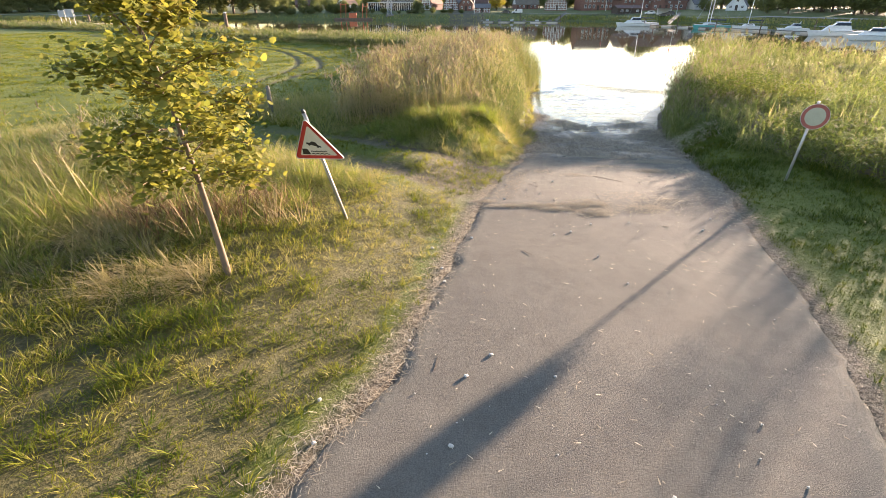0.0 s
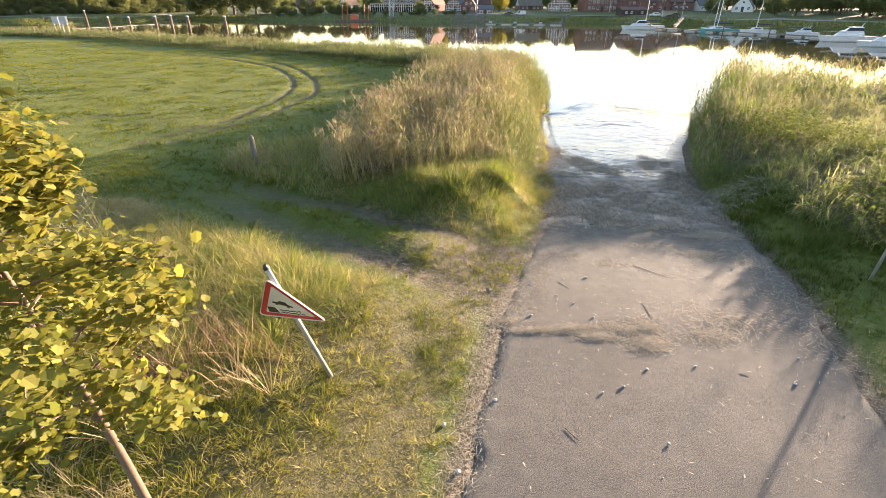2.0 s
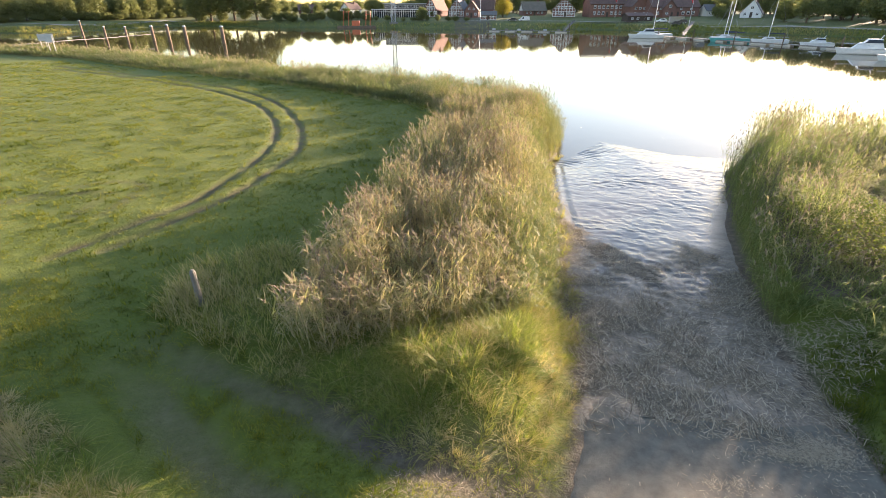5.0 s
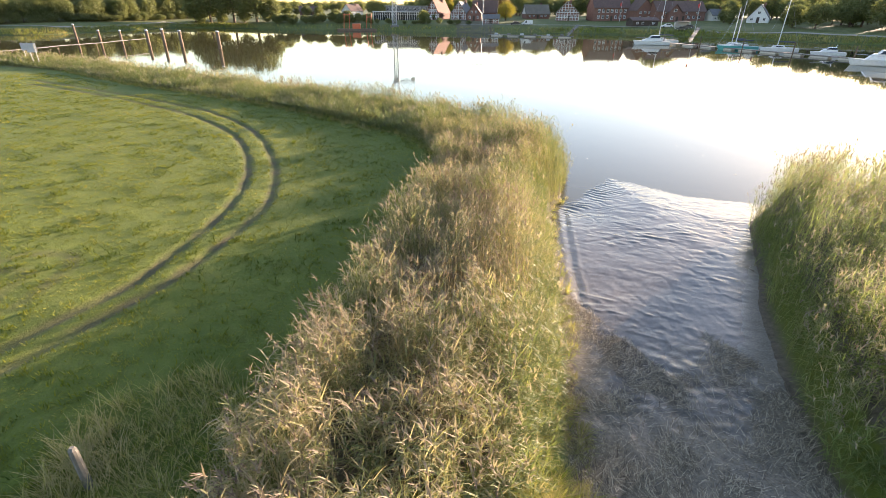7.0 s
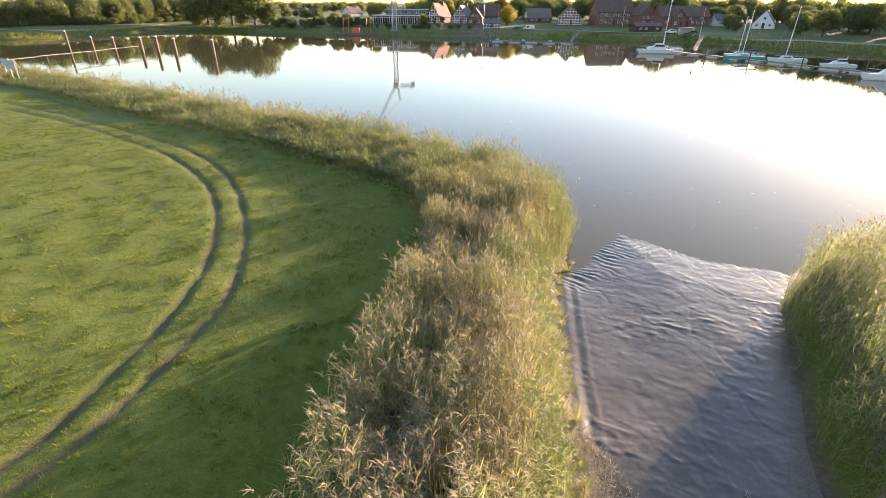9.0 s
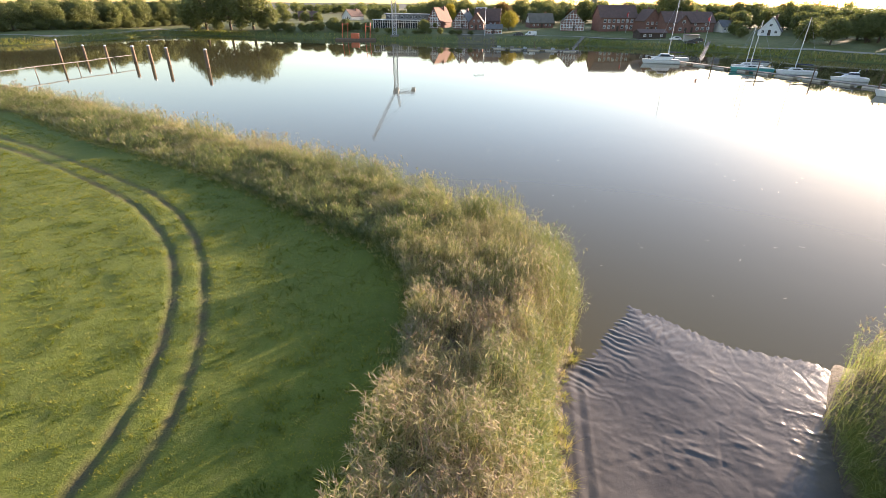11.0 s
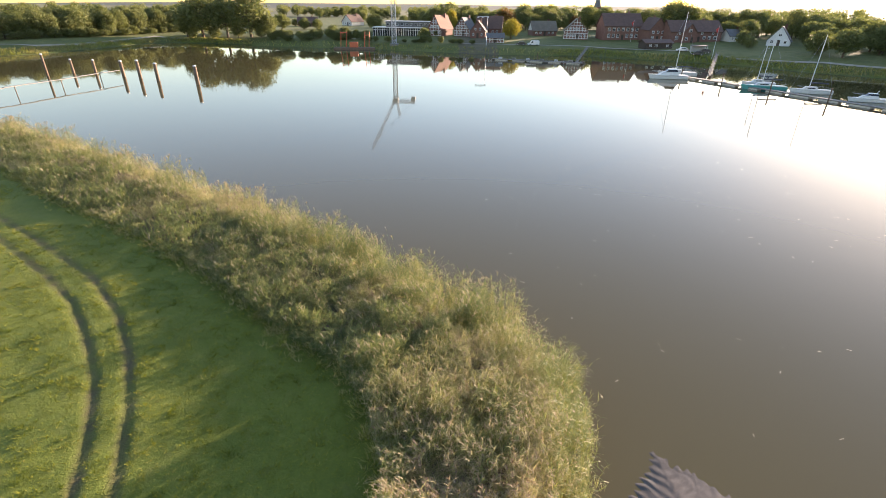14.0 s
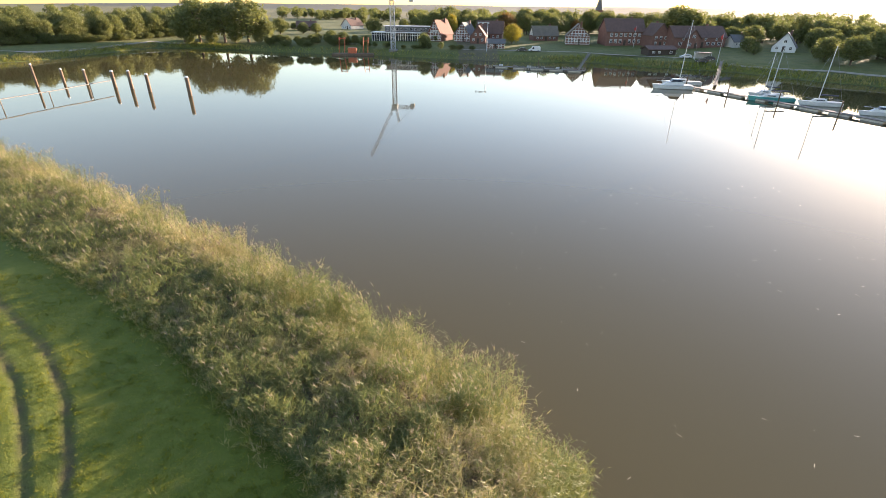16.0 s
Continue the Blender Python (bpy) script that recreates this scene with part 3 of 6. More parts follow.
class Bunch:
    """Collects blades into one mesh."""

    def __init__(self):
        self.v, self.f, self.m, self.t, self.n = [], [], [], [], 0

    def add(self, v, f, mat, tone):
        self.v.append(v)
        self.f.append(f + self.n)
        self.m.append(np.full(len(f), mat))
        self.t.append(tone)
        self.n += len(v)

    def blades(self, root, way, length, width, droop, bend_to, mat, tone, segs=2):
        v, f, per = ribbons(root, way, length, width, droop, bend_to, segs)
        self.add(v, f, mat, np.repeat(tone, per))

    def finish(self, name, mats, label, category):
        me = mesh_of(name, np.concatenate(self.v), np.concatenate(self.f), mats, np.concatenate(self.m), attrs={"tone": np.concatenate(self.t)})
        return tagged(new(name, me), label, category, kind="stuff")


def unit(v):
    return v / np.linalg.norm(v, axis=1)[:, None]


DOWN = np.array([0, 0, -1.0])


def reed_plants(bunch, x, y, height, tone, size=1.0, leaves=6, plume=0.8, lean=0.10, top_heavy=1.15, wind=(-0.06, -0.03), sway=0.16, head=1.0):
    """Common reed: stem, long drooping leaves combed by the wind, a feathery plume that hangs to one side."""
    n = len(x)
    size = size * np.ones(n)
    z = land_height(x, y) - 0.03
    low = lane_height(x, y)
    z = np.where(lane(x, y) > -0.3, low - 0.05, z)
    root = np.stack([x, y, z], 1)
    a = rng.uniform(0, 2 * math.pi, n)
    tilt = np.abs(rng.normal(0, lean, n))
    sx, sy = wind[0] + sway * wave(x, y, 1.5, 57), wind[1] + sway * wave(x, y, 1.5, 58)
    way = unit(np.stack([np.cos(a) * tilt + sx, np.sin(a) * tilt + sy, np.ones(n)], 1))
    sag = unit(np.stack([np.cos(a) + 4 * sx, np.sin(a) + 4 * sy, -0.2 * np.ones(n)], 1))
    bunch.blades(root, way, height, 0.014 * size, 0.08 * np.ones(n), sag, 0, tone, 2)
    for k in range(leaves):
        s = rng.uniform(0.1, 0.97, n) ** top_heavy
        b = rng.uniform(0, 2 * math.pi, n)
        start = root + way * (height * s)[:, None] + sag * (0.08 * height * s * s)[:, None]
        rise = rng.uniform(0.25, 1.5, n)
        d = unit(np.stack([np.cos(b) + 2 * sx, np.sin(b) + 2 * sy, rise], 1))
        ln = rng.uniform(0.26, 0.62, n) * (0.7 + 0.3 * size)
        bunch.blades(start, d, ln, rng.uniform(0.014, 0.03, n) * size, rng.uniform(0.15, 0.8, n), np.tile(DOWN, (n, 1)), 1, np.clip(tone + rng.normal(0, 0.27, n), 0, 1), 2)
    has = rng.random(n) < plume * np.ones(n)
    top = (root + way * height[:, None] + sag * (0.08 * height)[:, None])[has]
    m = len(top)
    px, py = sx[has] * 2, sy[has] * 2
    for k in range(5):
        b = rng.uniform(0, 2 * math.pi, m)
        d = unit(np.stack([0.4 * np.cos(b) + 0.5 * px, 0.4 * np.sin(b) + 0.5 * py, np.ones(m)], 1))
        bunch.blades(top - d * rng.uniform(0.02, 0.1, m)[:, None], d, head * rng.uniform(0.2, 0.36, m) * (0.6 + 0.4 * size[has]), head * rng.uniform(0.018, 0.034, m) * size[has], rng.uniform(0.2, 0.6, m), unit(np.stack([0.5 * np.cos(b) + 2 * px, 0.5 * np.sin(b) + 2 * py, -0.7 * np.ones(m)], 1)), 2, np.clip(tone[has] + rng.normal(0, 0.25, m), 0, 1), 2)


def cells(x, y, size, seed):
    """Clumped growth: how far up a clump's dome a place lies (1 its heart, 0 its skirt), and the clump's own random number."""
    gx, gy = x / size, y / size
    ix, iy = np.floor(gx), np.floor(gy)
    best, own = np.full(np.shape(x), 9.0), np.zeros(np.shape(x))
    for dx in (-1, 0, 1):
        for dy in (-1, 0, 1):
            cx, cy = ix + dx, iy + dy
            a, b, c = (0.5 + 0.5 * wave(cx + 0.0, cy + 0.0, 1.0, seed + k) for k in (0, 1, 2))
            d = np.hypot(gx - cx - a, gy - cy - b)
            near = d < best
            best, own = np.where(near, d, best), np.where(near, c, own)
    return np.clip(1 - best * best * 1.4, 0, 1), own


def canopy(x, y, top, least):
    """Stem lengths that bring the plumes to one level above sloping ground."""
    z = np.where(lane(x, y) > -0.3, lane_height(x, y), land_height(x, y))
    return np.clip(top - z, least, 3.9)


def reed_tone(x, y, shift=0.0):
    return np.clip(0.42 + 0.3 * wave(x, y, 3.2, 51) + 0.2 * wave(x, y, 1.1, 52) + rng.normal(0, 0.14, len(x)) + shift, 0, 1)


REED_MATS = [REED_STEM, REED_LEAF, REED_PLUME]


def build_tongue():
    b = Bunch()
    x, y = scatter(TONGUE, 58)
    rim = edge_distance(x, y, TONGUE)
    dome, own = cells(x, y, 1.9, 201)
    knot, kin = cells(x, y, 0.8, 205)
    h = canopy(x, y, np.interp(y, (16, 25, 30, 34, 44), (1.95, 2.0, 1.7, 1.42, 1.35)), 0.9) * (0.7 + 0.24 * dome + 0.18 * knot) + 0.85 * (own - 0.5) + 0.5 * (kin - 0.5) + rng.normal(0, 0.2, len(x))
    h = h * np.where(x < left_x(y) - 2.5, 0.85 + 0.15 * smooth(0, 0.8, rim), 0.62 + 0.38 * smooth(0, 1.3, rim)) * np.where(y < 15.5, 0.88, 1.0)
    # trodden hollows between the clumps
    hollow = np.maximum.reduce([smooth(0.95, 0.5, np.hypot((x - hx) / rx, (y - hy) / ry)) for hx, hy, rx, ry in ((-2.0, 16.4, 0.75, 0.7), (-0.7, 17.3, 0.8, 0.6), (-1.6, 18.6, 0.5, 0.9), (0.3, 20.6, 0.5, 0.8), (-0.9, 23.0, 0.5, 0.9), (1.4, 33.4, 0.8, 0.7))])
    h = h * (1 - 0.55 * hollow) * np.where((kin < 0.14) & (knot > 0.3), 0.7, 1.0)
    green = smooth(2.3, 0.6, left_x(y) - x) * smooth(13, 15, y)
    h = h * (1 - 0.36 * green * smooth(36, 30, y) * (0.4 + own)) * (1 - 0.5 * smooth(3.2, 1.6, left_x(y) - x) * smooth(19.5, 16.5, y))
    # tone turns darker on the clump skirts, painting shade into the gaps
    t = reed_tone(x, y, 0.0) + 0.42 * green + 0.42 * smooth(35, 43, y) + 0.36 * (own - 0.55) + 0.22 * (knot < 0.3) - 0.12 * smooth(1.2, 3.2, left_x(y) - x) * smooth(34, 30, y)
    keep = rng.random(len(x)) < (0.5 + 0.5 * smooth(0.05, 0.4, knot)) * (1 - 0.6 * hollow)
    plume = (0.6 - 0.5 * green) * (1 - 0.8 * smooth(38, 43, y)) * (kin > 0.2)
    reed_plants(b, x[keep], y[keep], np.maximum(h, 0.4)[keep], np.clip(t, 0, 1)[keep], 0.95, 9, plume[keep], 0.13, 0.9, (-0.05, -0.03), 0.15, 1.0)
    # bare standing stalks of last year
    bare = [(-0.3, 19.5), (2.2, 19.5), (2.9, 24), (3.9, 30), (4.6, 34), (2.0, 35), (0.6, 27)]
    x, y = scatter(bare, 26, lambda x, y: smooth(-0.3, 0.4, wave(x, y, 1.4, 59)))
    n = len(x)
    hs = canopy(x, y, np.interp(y, (16, 25, 30, 36), (2.0, 2.1, 1.85, 1.6)), 0.9) * rng.uniform(0.75, 1.02, n)
    way = unit(np.stack([rng.normal(-0.04, 0.06, n), rng.normal(-0.02, 0.06, n), np.ones(n)], 1))
    z = np.where(lane(x, y) > -0.3, lane_height(x, y), land_height(x, y)) - 0.05
    b.blades(np.stack([x, y, z], 1), way, hs, np.full(n, 0.022), np.full(n, 0.05), unit(np.stack([rng.normal(0, 1, n), rng.normal(0, 1, n), np.zeros(n)], 1)), 0, rng.uniform(0.05, 0.45, n), 3)
    b.finish("reed_bed", REED_MATS, "tall brown-gold reeds between meadow and mudflat", "reeds")


def belt_reeds(b, x, y, size, leaves, shift):
    rim = edge_distance(x, y, BELT)
    dome, own = cells(x, y, 2.4, 211)
    knot, kin = cells(x, y, 0.95, 215)
    swell = wave(x, y, 4.5, 219)
    shore = smooth(2.5, 6.5, near_shore(x, y))
    h = canopy(x, y, np.interp(x, (-200, -14, -4, 3, 8), (0.7, 0.88, 1.12, 1.36, 1.5)), 0.55) * (0.64 + 0.32 * dome + 0.18 * knot) + 0.6 * (own - 0.5) + 0.4 * (kin - 0.5) + 0.14 * swell + rng.normal(0, 0.15, len(x))
    h = h * np.where(shore > 0.5, 0.78 + 0.22 * smooth(0, 1.2, rim), 1.0) * np.where((kin < 0.16) & (knot > 0.25), 0.62, 1.0)
    # low knot darkens the tone: shade between the clumps put into colour
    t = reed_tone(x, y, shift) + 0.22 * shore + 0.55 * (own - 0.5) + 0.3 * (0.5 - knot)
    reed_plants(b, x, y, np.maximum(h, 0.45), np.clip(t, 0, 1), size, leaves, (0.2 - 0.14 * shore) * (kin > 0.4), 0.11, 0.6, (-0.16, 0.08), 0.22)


def build_belt():
    b = Bunch()
    x, y = scatter(BELT, 38, lambda x, y: (x > -16) * 1.0)
    belt_reeds(b, x, y, 1.2, 9, 0.44)
    x, y = scatter(BELT, 18, lambda x, y: (x <= -16) * np.clip((x + 110) / 60, 0.12, 1))
    belt_reeds(b, x, y, np.where(x < -60, 3.0, 1.8), 6, 0.36)
    b.finish("shore_reed_belt", REED_MATS, "long belt of green and straw reeds along the river", "reeds")


def build_east():
    b = Bunch()
    x, y = scatter(EAST_REEDS, 32, lambda x, y: np.where(x < 20, 1.0, np.where(x < 30, 0.35, 0.1)))
    rim = edge_distance(x, y, EAST_REEDS)
    dome, own = cells(x, y, 2.3, 221)
    knot, kin = cells(x, y, 0.9, 225)
    in_from = x - right_x(y)
    # a tall stand along the mud, lower rank growth behind it and on the verge
    stand = smooth(15.5, 17.5, y) * np.maximum(smooth(6.5, 4.5, in_from + 1.2 * wave(x, y, 2.5, 227)), smooth(29, 32, y))
    # growth south of y = 10, mostly unseen, is raised to shade the road
    top = 0.85 + 0.6 * smooth(10, 7, y) + stand * (0.4 + 0.45 * smooth(17, 26, y))
    h = canopy(x, y, top, 0.6) * (0.66 + 0.3 * dome + 0.16 * knot) + 1.0 * (own - 0.5) + 0.5 * (kin - 0.5) + 0.2 * wave(x, y, 4, 228) + rng.normal(0, 0.26, len(x))
    h = h * np.where(stand > 0.5, 0.6 + 0.4 * smooth(0, 1.4, rim), 0.6 + 0.4 * smooth(0, 1.6, rim)) * np.where((kin < 0.16) & (knot > 0.25), 0.6, 1.0)
    # plants lowered along the sun's direction so its light reaches the slipway
    sun_gap = (y - 14.6) * 0.743 - (x - 8.9) * 0.669
    h = h * (1 - 0.55 * smooth(1.5, 0.9, np.abs(sun_gap)) * smooth(25, 21, y) - 0.3 * smooth(-3.6, -2.6, sun_gap) * smooth(-0.9, -1.5, sun_gap) * smooth(25, 21, y))
    # skirts darkened here too, in place of shade between clumps
    t = np.where(stand > 0.5, reed_tone(x, y, 0.14), reed_tone(x, y, 0.22)) + 0.5 * (own - 0.5) + 0.2 * (knot < 0.3)
    reed_plants(b, x, y, np.maximum(h, 0.3), np.clip(t, 0, 1), np.where(x < 20, 0.9, np.where(x < 30, 1.6, 2.8)), 8, (0.05 + 0.5 * stand) * (kin > 0.3), 0.14, 0.75, (-0.07, -0.05), 0.22)
    b.finish("riverside_reeds", [GREEN_REED, GREEN_REED, REED_PLUME], "green and brown reeds with weeds beside the slipway", "reeds")


build_tongue()
build_belt()
build_east()


def tufts(bunch, x, y, z, height, tone, width=0.008, blades=3, spread=0.5, droop=0.5, mat=0):
    n = len(x)
    for k in range(blades):
        a = rng.uniform(0, 2 * math.pi, n)
        d = unit(np.stack([np.cos(a) * spread, np.sin(a) * spread, np.ones(n)], 1))
        sag = unit(np.stack([np.cos(a), np.sin(a), -0.6 * np.ones(n)], 1))
        root = np.stack([x + rng.normal(0, 0.02, n), y + rng.normal(0, 0.02, n), z - 0.02], 1)
        bunch.blades(root, d, height * rng.uniform(0.6, 1.2, n), width * np.ones(n), rng.uniform(0.1, 1.0, n) * droop, sag, mat, np.clip(tone + rng.normal(0, 0.12, n), 0, 1), 2)


def tussocks(bunch, x, y, height, tone, blades, width, spread=0.55, droop=0.8, foot=0.05, comb=(0.0, 0.0), segs=3):
    """Grass growing in separate bunches: many arching blades from one foot, one tone and one lean to each bunch."""
    n = len(x)
    la = rng.uniform(0, 2 * math.pi, n)
    lx, ly = comb[0] + 0.35 * np.cos(la), comb[1] + 0.35 * np.sin(la)
    for k in range(blades):
        a = rng.uniform(0, 2 * math.pi, n)
        s = spread * rng.uniform(0.1, 1.2, n)
        d = unit(np.stack([np.cos(a) * s + lx * 0.6, np.sin(a) * s + ly * 0.6, np.ones(n)], 1))
        sag = unit(np.stack([np.cos(a) + lx * 2, np.sin(a) + ly * 2, -0.9 * np.ones(n)], 1))
        px, py = x + np.cos(a) * foot * rng.random(n), y + np.sin(a) * foot * rng.random(n)
        z = np.where(lane(px, py) > -0.05, lane_height(px, py), land_height(px, py)) - 0.015
        bunch.blades(np.stack([px, py, z], 1), d, height * rng.uniform(0.45, 1.15, n), width * rng.uniform(0.6, 1.3, n), rng.uniform(0.1, 1.0, n) * droop, sag, 0, np.clip(tone + rng.normal(0, 0.13, n), 0, 1), segs)


def build_tall_grass():
    b = Bunch()
    x, y = scatter(MOUND, 32)
    rim = edge_distance(x, y, MOUND)
    dome, own = cells(x, y, 1.5, 231)
    h = (0.46 + 0.34 * dome + 0.5 * (own - 0.5)) * (0.5 + 0.5 * smooth(0, 0.8, rim)) * rng.uniform(0.6, 1.25, len(x))
    t = np.clip(0.5 + 0.75 * (own - 0.5) + 0.3 * wave(x, y, 0.6, 64) + rng.normal(0, 0.28, len(x)), 0, 1)
    tussocks(b, x, y, np.maximum(h, 0.2), t, 30, 0.009, 0.85, 1.5, 0.11, (-0.12, -0.06), segs=2)
    b.finish("tall_grass", [DRY_GRASS], "tall dry yellow grass on the verge", "grass")
    # a thin stand of green reeds and rusty seed heads behind the maple
    b = Bunch()
    stand = [(-15, 3.5), (-11, 2.0), (-7.8, 2.6), (-6.2, 4.6), (-6.4, 7.4), (-8.6, 10.6), (-12.5, 12), (-15, 9)]
    x, y = scatter(stand, 12, lambda x, y: smooth(-0.4, 0.3, wave(x, y, 1.8, 65)))
    reed_plants(b, x, y, rng.uniform(0.7, 1.25, len(x)) + 0.15 * wave(x, y, 1.5, 66), np.clip(0.62 + 0.3 * wave(x, y, 1.3, 67) + rng.normal(0, 0.12, len(x)), 0, 1), 0.9, 8, 0.15, 0.14, 1.0, (-0.1, -0.05), 0.18)
    b.finish("verge_reeds", REED_MATS, "thin stand of green reeds with rusty plumes", "reeds")
    b = Bunch()
    for cx, cy, rx, ry, m in ((-5.2, 4.9, 1.1, 0.6, 70), (-4.2, 5.6, 0.8, 0.5, 40), (-8.2, 7.4, 1.2, 0.7, 30)):
        x, y = rng.normal(cx, rx * 0.6, m), rng.normal(cy, ry * 0.6, m)
        ok = lane(x, y) < -1.0
        x, y = x[ok], y[ok]
        tussocks(b, x, y, rng.uniform(0.5, 0.95, len(x)), rng.uniform(0, 1, len(x)), 9, 0.01, 0.5, 0.5, 0.1, (-0.25, -0.1))
    b.finish("withered_weeds", [RUSTY_WEED], "rust-brown withered weed stalks among the tall grass", "weeds")
    b = Bunch()
    front = [(-4.46, 12.79), (-3.21, 11.9), (-1.48, 10.89), (0.68, 10.2), (1.38, 11.06), (1.88, 12.31), (2.27, 14.14), (2.86, 17.71), (2.12, 17.01), (1.56, 15.34), (0.43, 15.3), (-2, 14.6), (-4.23, 14.2)]
    x, y = scatter(front, 64, lambda x, y: 0.35 + 0.65 * smooth(-0.2, 0.3, wave(x, y, 0.8, 69)))
    rim = edge_distance(x, y, front)
    dome, own = cells(x, y, 1.1, 235)
    h = (0.27 + 0.3 * dome + 0.34 * (own - 0.5)) * (0.45 + 0.55 * smooth(0, 0.7, rim))
    t = np.clip(0.56 + 0.6 * (own - 0.5) + rng.normal(0, 0.28, len(x)), 0, 1)
    tussocks(b, x, y, np.maximum(h, 0.1) * rng.uniform(0.55, 1.35, len(x)), t, 24, 0.0088, 0.85, 1.2, 0.1, segs=2)
    edge_y = 15 + 27 * rng.random(420) ** 1.4
    edge_x = left_x(edge_y) - rng.uniform(-0.3, 1.3, 420)
    tussocks(b, edge_x, edge_y, rng.uniform(0.2, 0.75, 420) * (0.75 + 0.4 * wave(edge_x, edge_y, 1.1, 46)), np.clip(rng.normal(0.62, 0.17, 420), 0, 1), 32, 0.0095, 0.75, 1.1, 0.12)
    # withered weeds where the mown meadow meets the reeds
    seam = np.array([(-4.2, 16.5), (-3.3, 18.6), (-2.7, 21.8), (-2.0, 25.3), (-1.1, 30.0), (-0.6, 33.8), (-0.3, 36.9), (-1.1, 40.0), (-2.9, 42.9), (-7.7, 46.8), (-13.8, 52.6), (-25, 60.2), (-35.3, 66.8), (-50, 78)])
    run = np.concatenate([[0], np.cumsum(np.hypot(*np.diff(seam, axis=0).T))])
    q = rng.uniform(0, run[-1], 1500)
    sx, sy = np.interp(q, run, seam[:, 0]) + rng.normal(0, 0.4, 1500) - 0.1, np.interp(q, run, seam[:, 1]) + rng.normal(0, 0.4, 1500)
    tussocks(b, sx, sy, rng.uniform(0.2, 0.85, 1500) * (0.7 + 0.3 * wave(sx, sy, 1.3, 49)), np.clip(rng.normal(0.55, 0.25, 1500), 0, 1), 12, 0.022, 0.6, 0.8, 0.15, segs=2)
    b.finish("sedge_tussock", [DRY_GRASS], "yellow-green sedge at the foot of the reeds", "grass")


build_tall_grass()


def build_lawn():
    b = Bunch()
    west = [(-14, -4), (-3.9, -4), (-2.4, 0.1), (-1.28, 2.68), (-0.89, 3.99), (-0.35, 5.99), (-0.6, 7.48), (-2.19, 8.12), (-3.09, 6.41), (-6.26, 3.25), (-10.3, 1.42), (-14.12, 0.9)]
    x, y = scatter(west, 105, lambda x, y: np.where(inside(x, y, MOUND), 0, np.clip(1.1 - smooth(0.7, 0.0, -lane(x, y)), 0, 1)))
    away = smooth(1.0, 3.6, -lane(x, y))
    dome, own = cells(x, y, 0.55, 241)
    h = 0.07 + 0.13 * dome * own + 0.07 * rng.random(len(x)) ** 2 + away * (0.06 + 0.16 * own * dome + 0.12 * (rng.random(len(x)) ** 4))
    t = np.clip(0.46 + 0.35 * wave(x, y, 1.1, 72) + 0.7 * (own - 0.5) + rng.normal(0, 0.27, len(x)) - 0.2 * smooth(1.4, 0.2, -lane(x, y)), 0, 1)
    tussocks(b, x, y, h * rng.uniform(0.5, 1.1, len(x)), t, 11, 0.0085, 0.9, 0.9, 0.075, segs=2)
    east = [(0.5, -8), (12.5, -5), (11.98, 1.14), (10.89, 4.85), (9.89, 7.71), (8.96, 10.03), (9.2, 14.2), (8.0, 14.3), (6.94, 11.78), (6.23, 8.35), (5.17, 5.32), (4.61, 3.18), (3.72, 0.66), (1.5, -5)]
    x, y = scatter(east, 70)
    dome, own = cells(x, y, 0.8, 245)
    # near the darkest tone: the reeds' shade on this verge put into the grass
    t = np.clip(0.97 + 0.2 * wave(x, y, 0.9, 74), 0, 1)
    tussocks(b, x, y, 0.06 + 0.1 * dome * own + 0.3 * smooth(6.5, 10.5, x + 0.35 * (y - 4)) * own, t, 11, 0.009, 0.8, 0.7, 0.07, segs=2)
    path = [(-11.85, 9.02), (-7.75, 12.4), (-4.93, 10.03), (-1.99, 8.19), (-0.31, 7.39), (0.58, 8.24), (0.98, 9.9), (-1.48, 10.89), (-3.89, 12.51), (-7.82, 16.06), (-13.46, 16.84)]
    x, y = scatter(path, 58, lambda x, y: smooth(0.08, 0.6, np.minimum(np.abs(chain_distance(x, y, PATH_N)), np.abs(chain_distance(x, y, PATH_S))) + 0.3 * wave(x, y, 0.7, 68)))
    t = np.clip(0.6 + 0.3 * wave(x, y, 0.9, 76), 0, 1)
    tussocks(b, x, y, 0.1 + 0.07 * wave(x, y, 0.5, 77) + 0.1 * rng.random(len(x)) ** 3, t, 12, 0.009, 0.8, 0.7, 0.08, segs=2)
    x, y = rng.normal(-0.4, 1.3, 420), rng.normal(8.6, 1.1, 420)
    ok = (lane(x, y) < -0.12) & (wave(x, y, 0.7, 80) > -0.15)
    x, y = x[ok], y[ok]
    tussocks(b, x, y, rng.uniform(0.05, 0.16, len(x)), np.clip(rng.normal(0.45, 0.25, len(x)), 0, 1), 14, 0.0105, 0.9, 0.9, 0.09, segs=2)
    b.finish("verge_grass", [LAWN], "short green verge grass beside the road", "grass")
    b = Bunch()
    meadow = [(-21.93, 10.92), (-8.75, 12.95), (-4.54, 14.16), (-4.18, 17.34), (-2.79, 21.74), (-1.19, 30.01), (-0.49, 36.89), (-3.06, 42.79), (-13.91, 52.34), (-25.1, 59.69), (-34.93, 59.23), (-27.31, 38.6), (-22.01, 22.84)]
    x, y = scatter(meadow, 22, lambda x, y: smooth(0.16, 0.36, np.minimum(np.abs(chain_distance(x, y, RUT_OUT)), np.abs(chain_distance(x, y, RUT_IN)))))
    dome, own = cells(x, y, 1.0, 251)
    t = np.clip(0.58 + 0.2 * wave(x, y * 2.2, 3.0, 78) + 0.4 * (own - 0.5) + 0.15 * wave(x, y, 0.5, 79) + rng.normal(0, 0.12, len(x)), 0.27, 1)
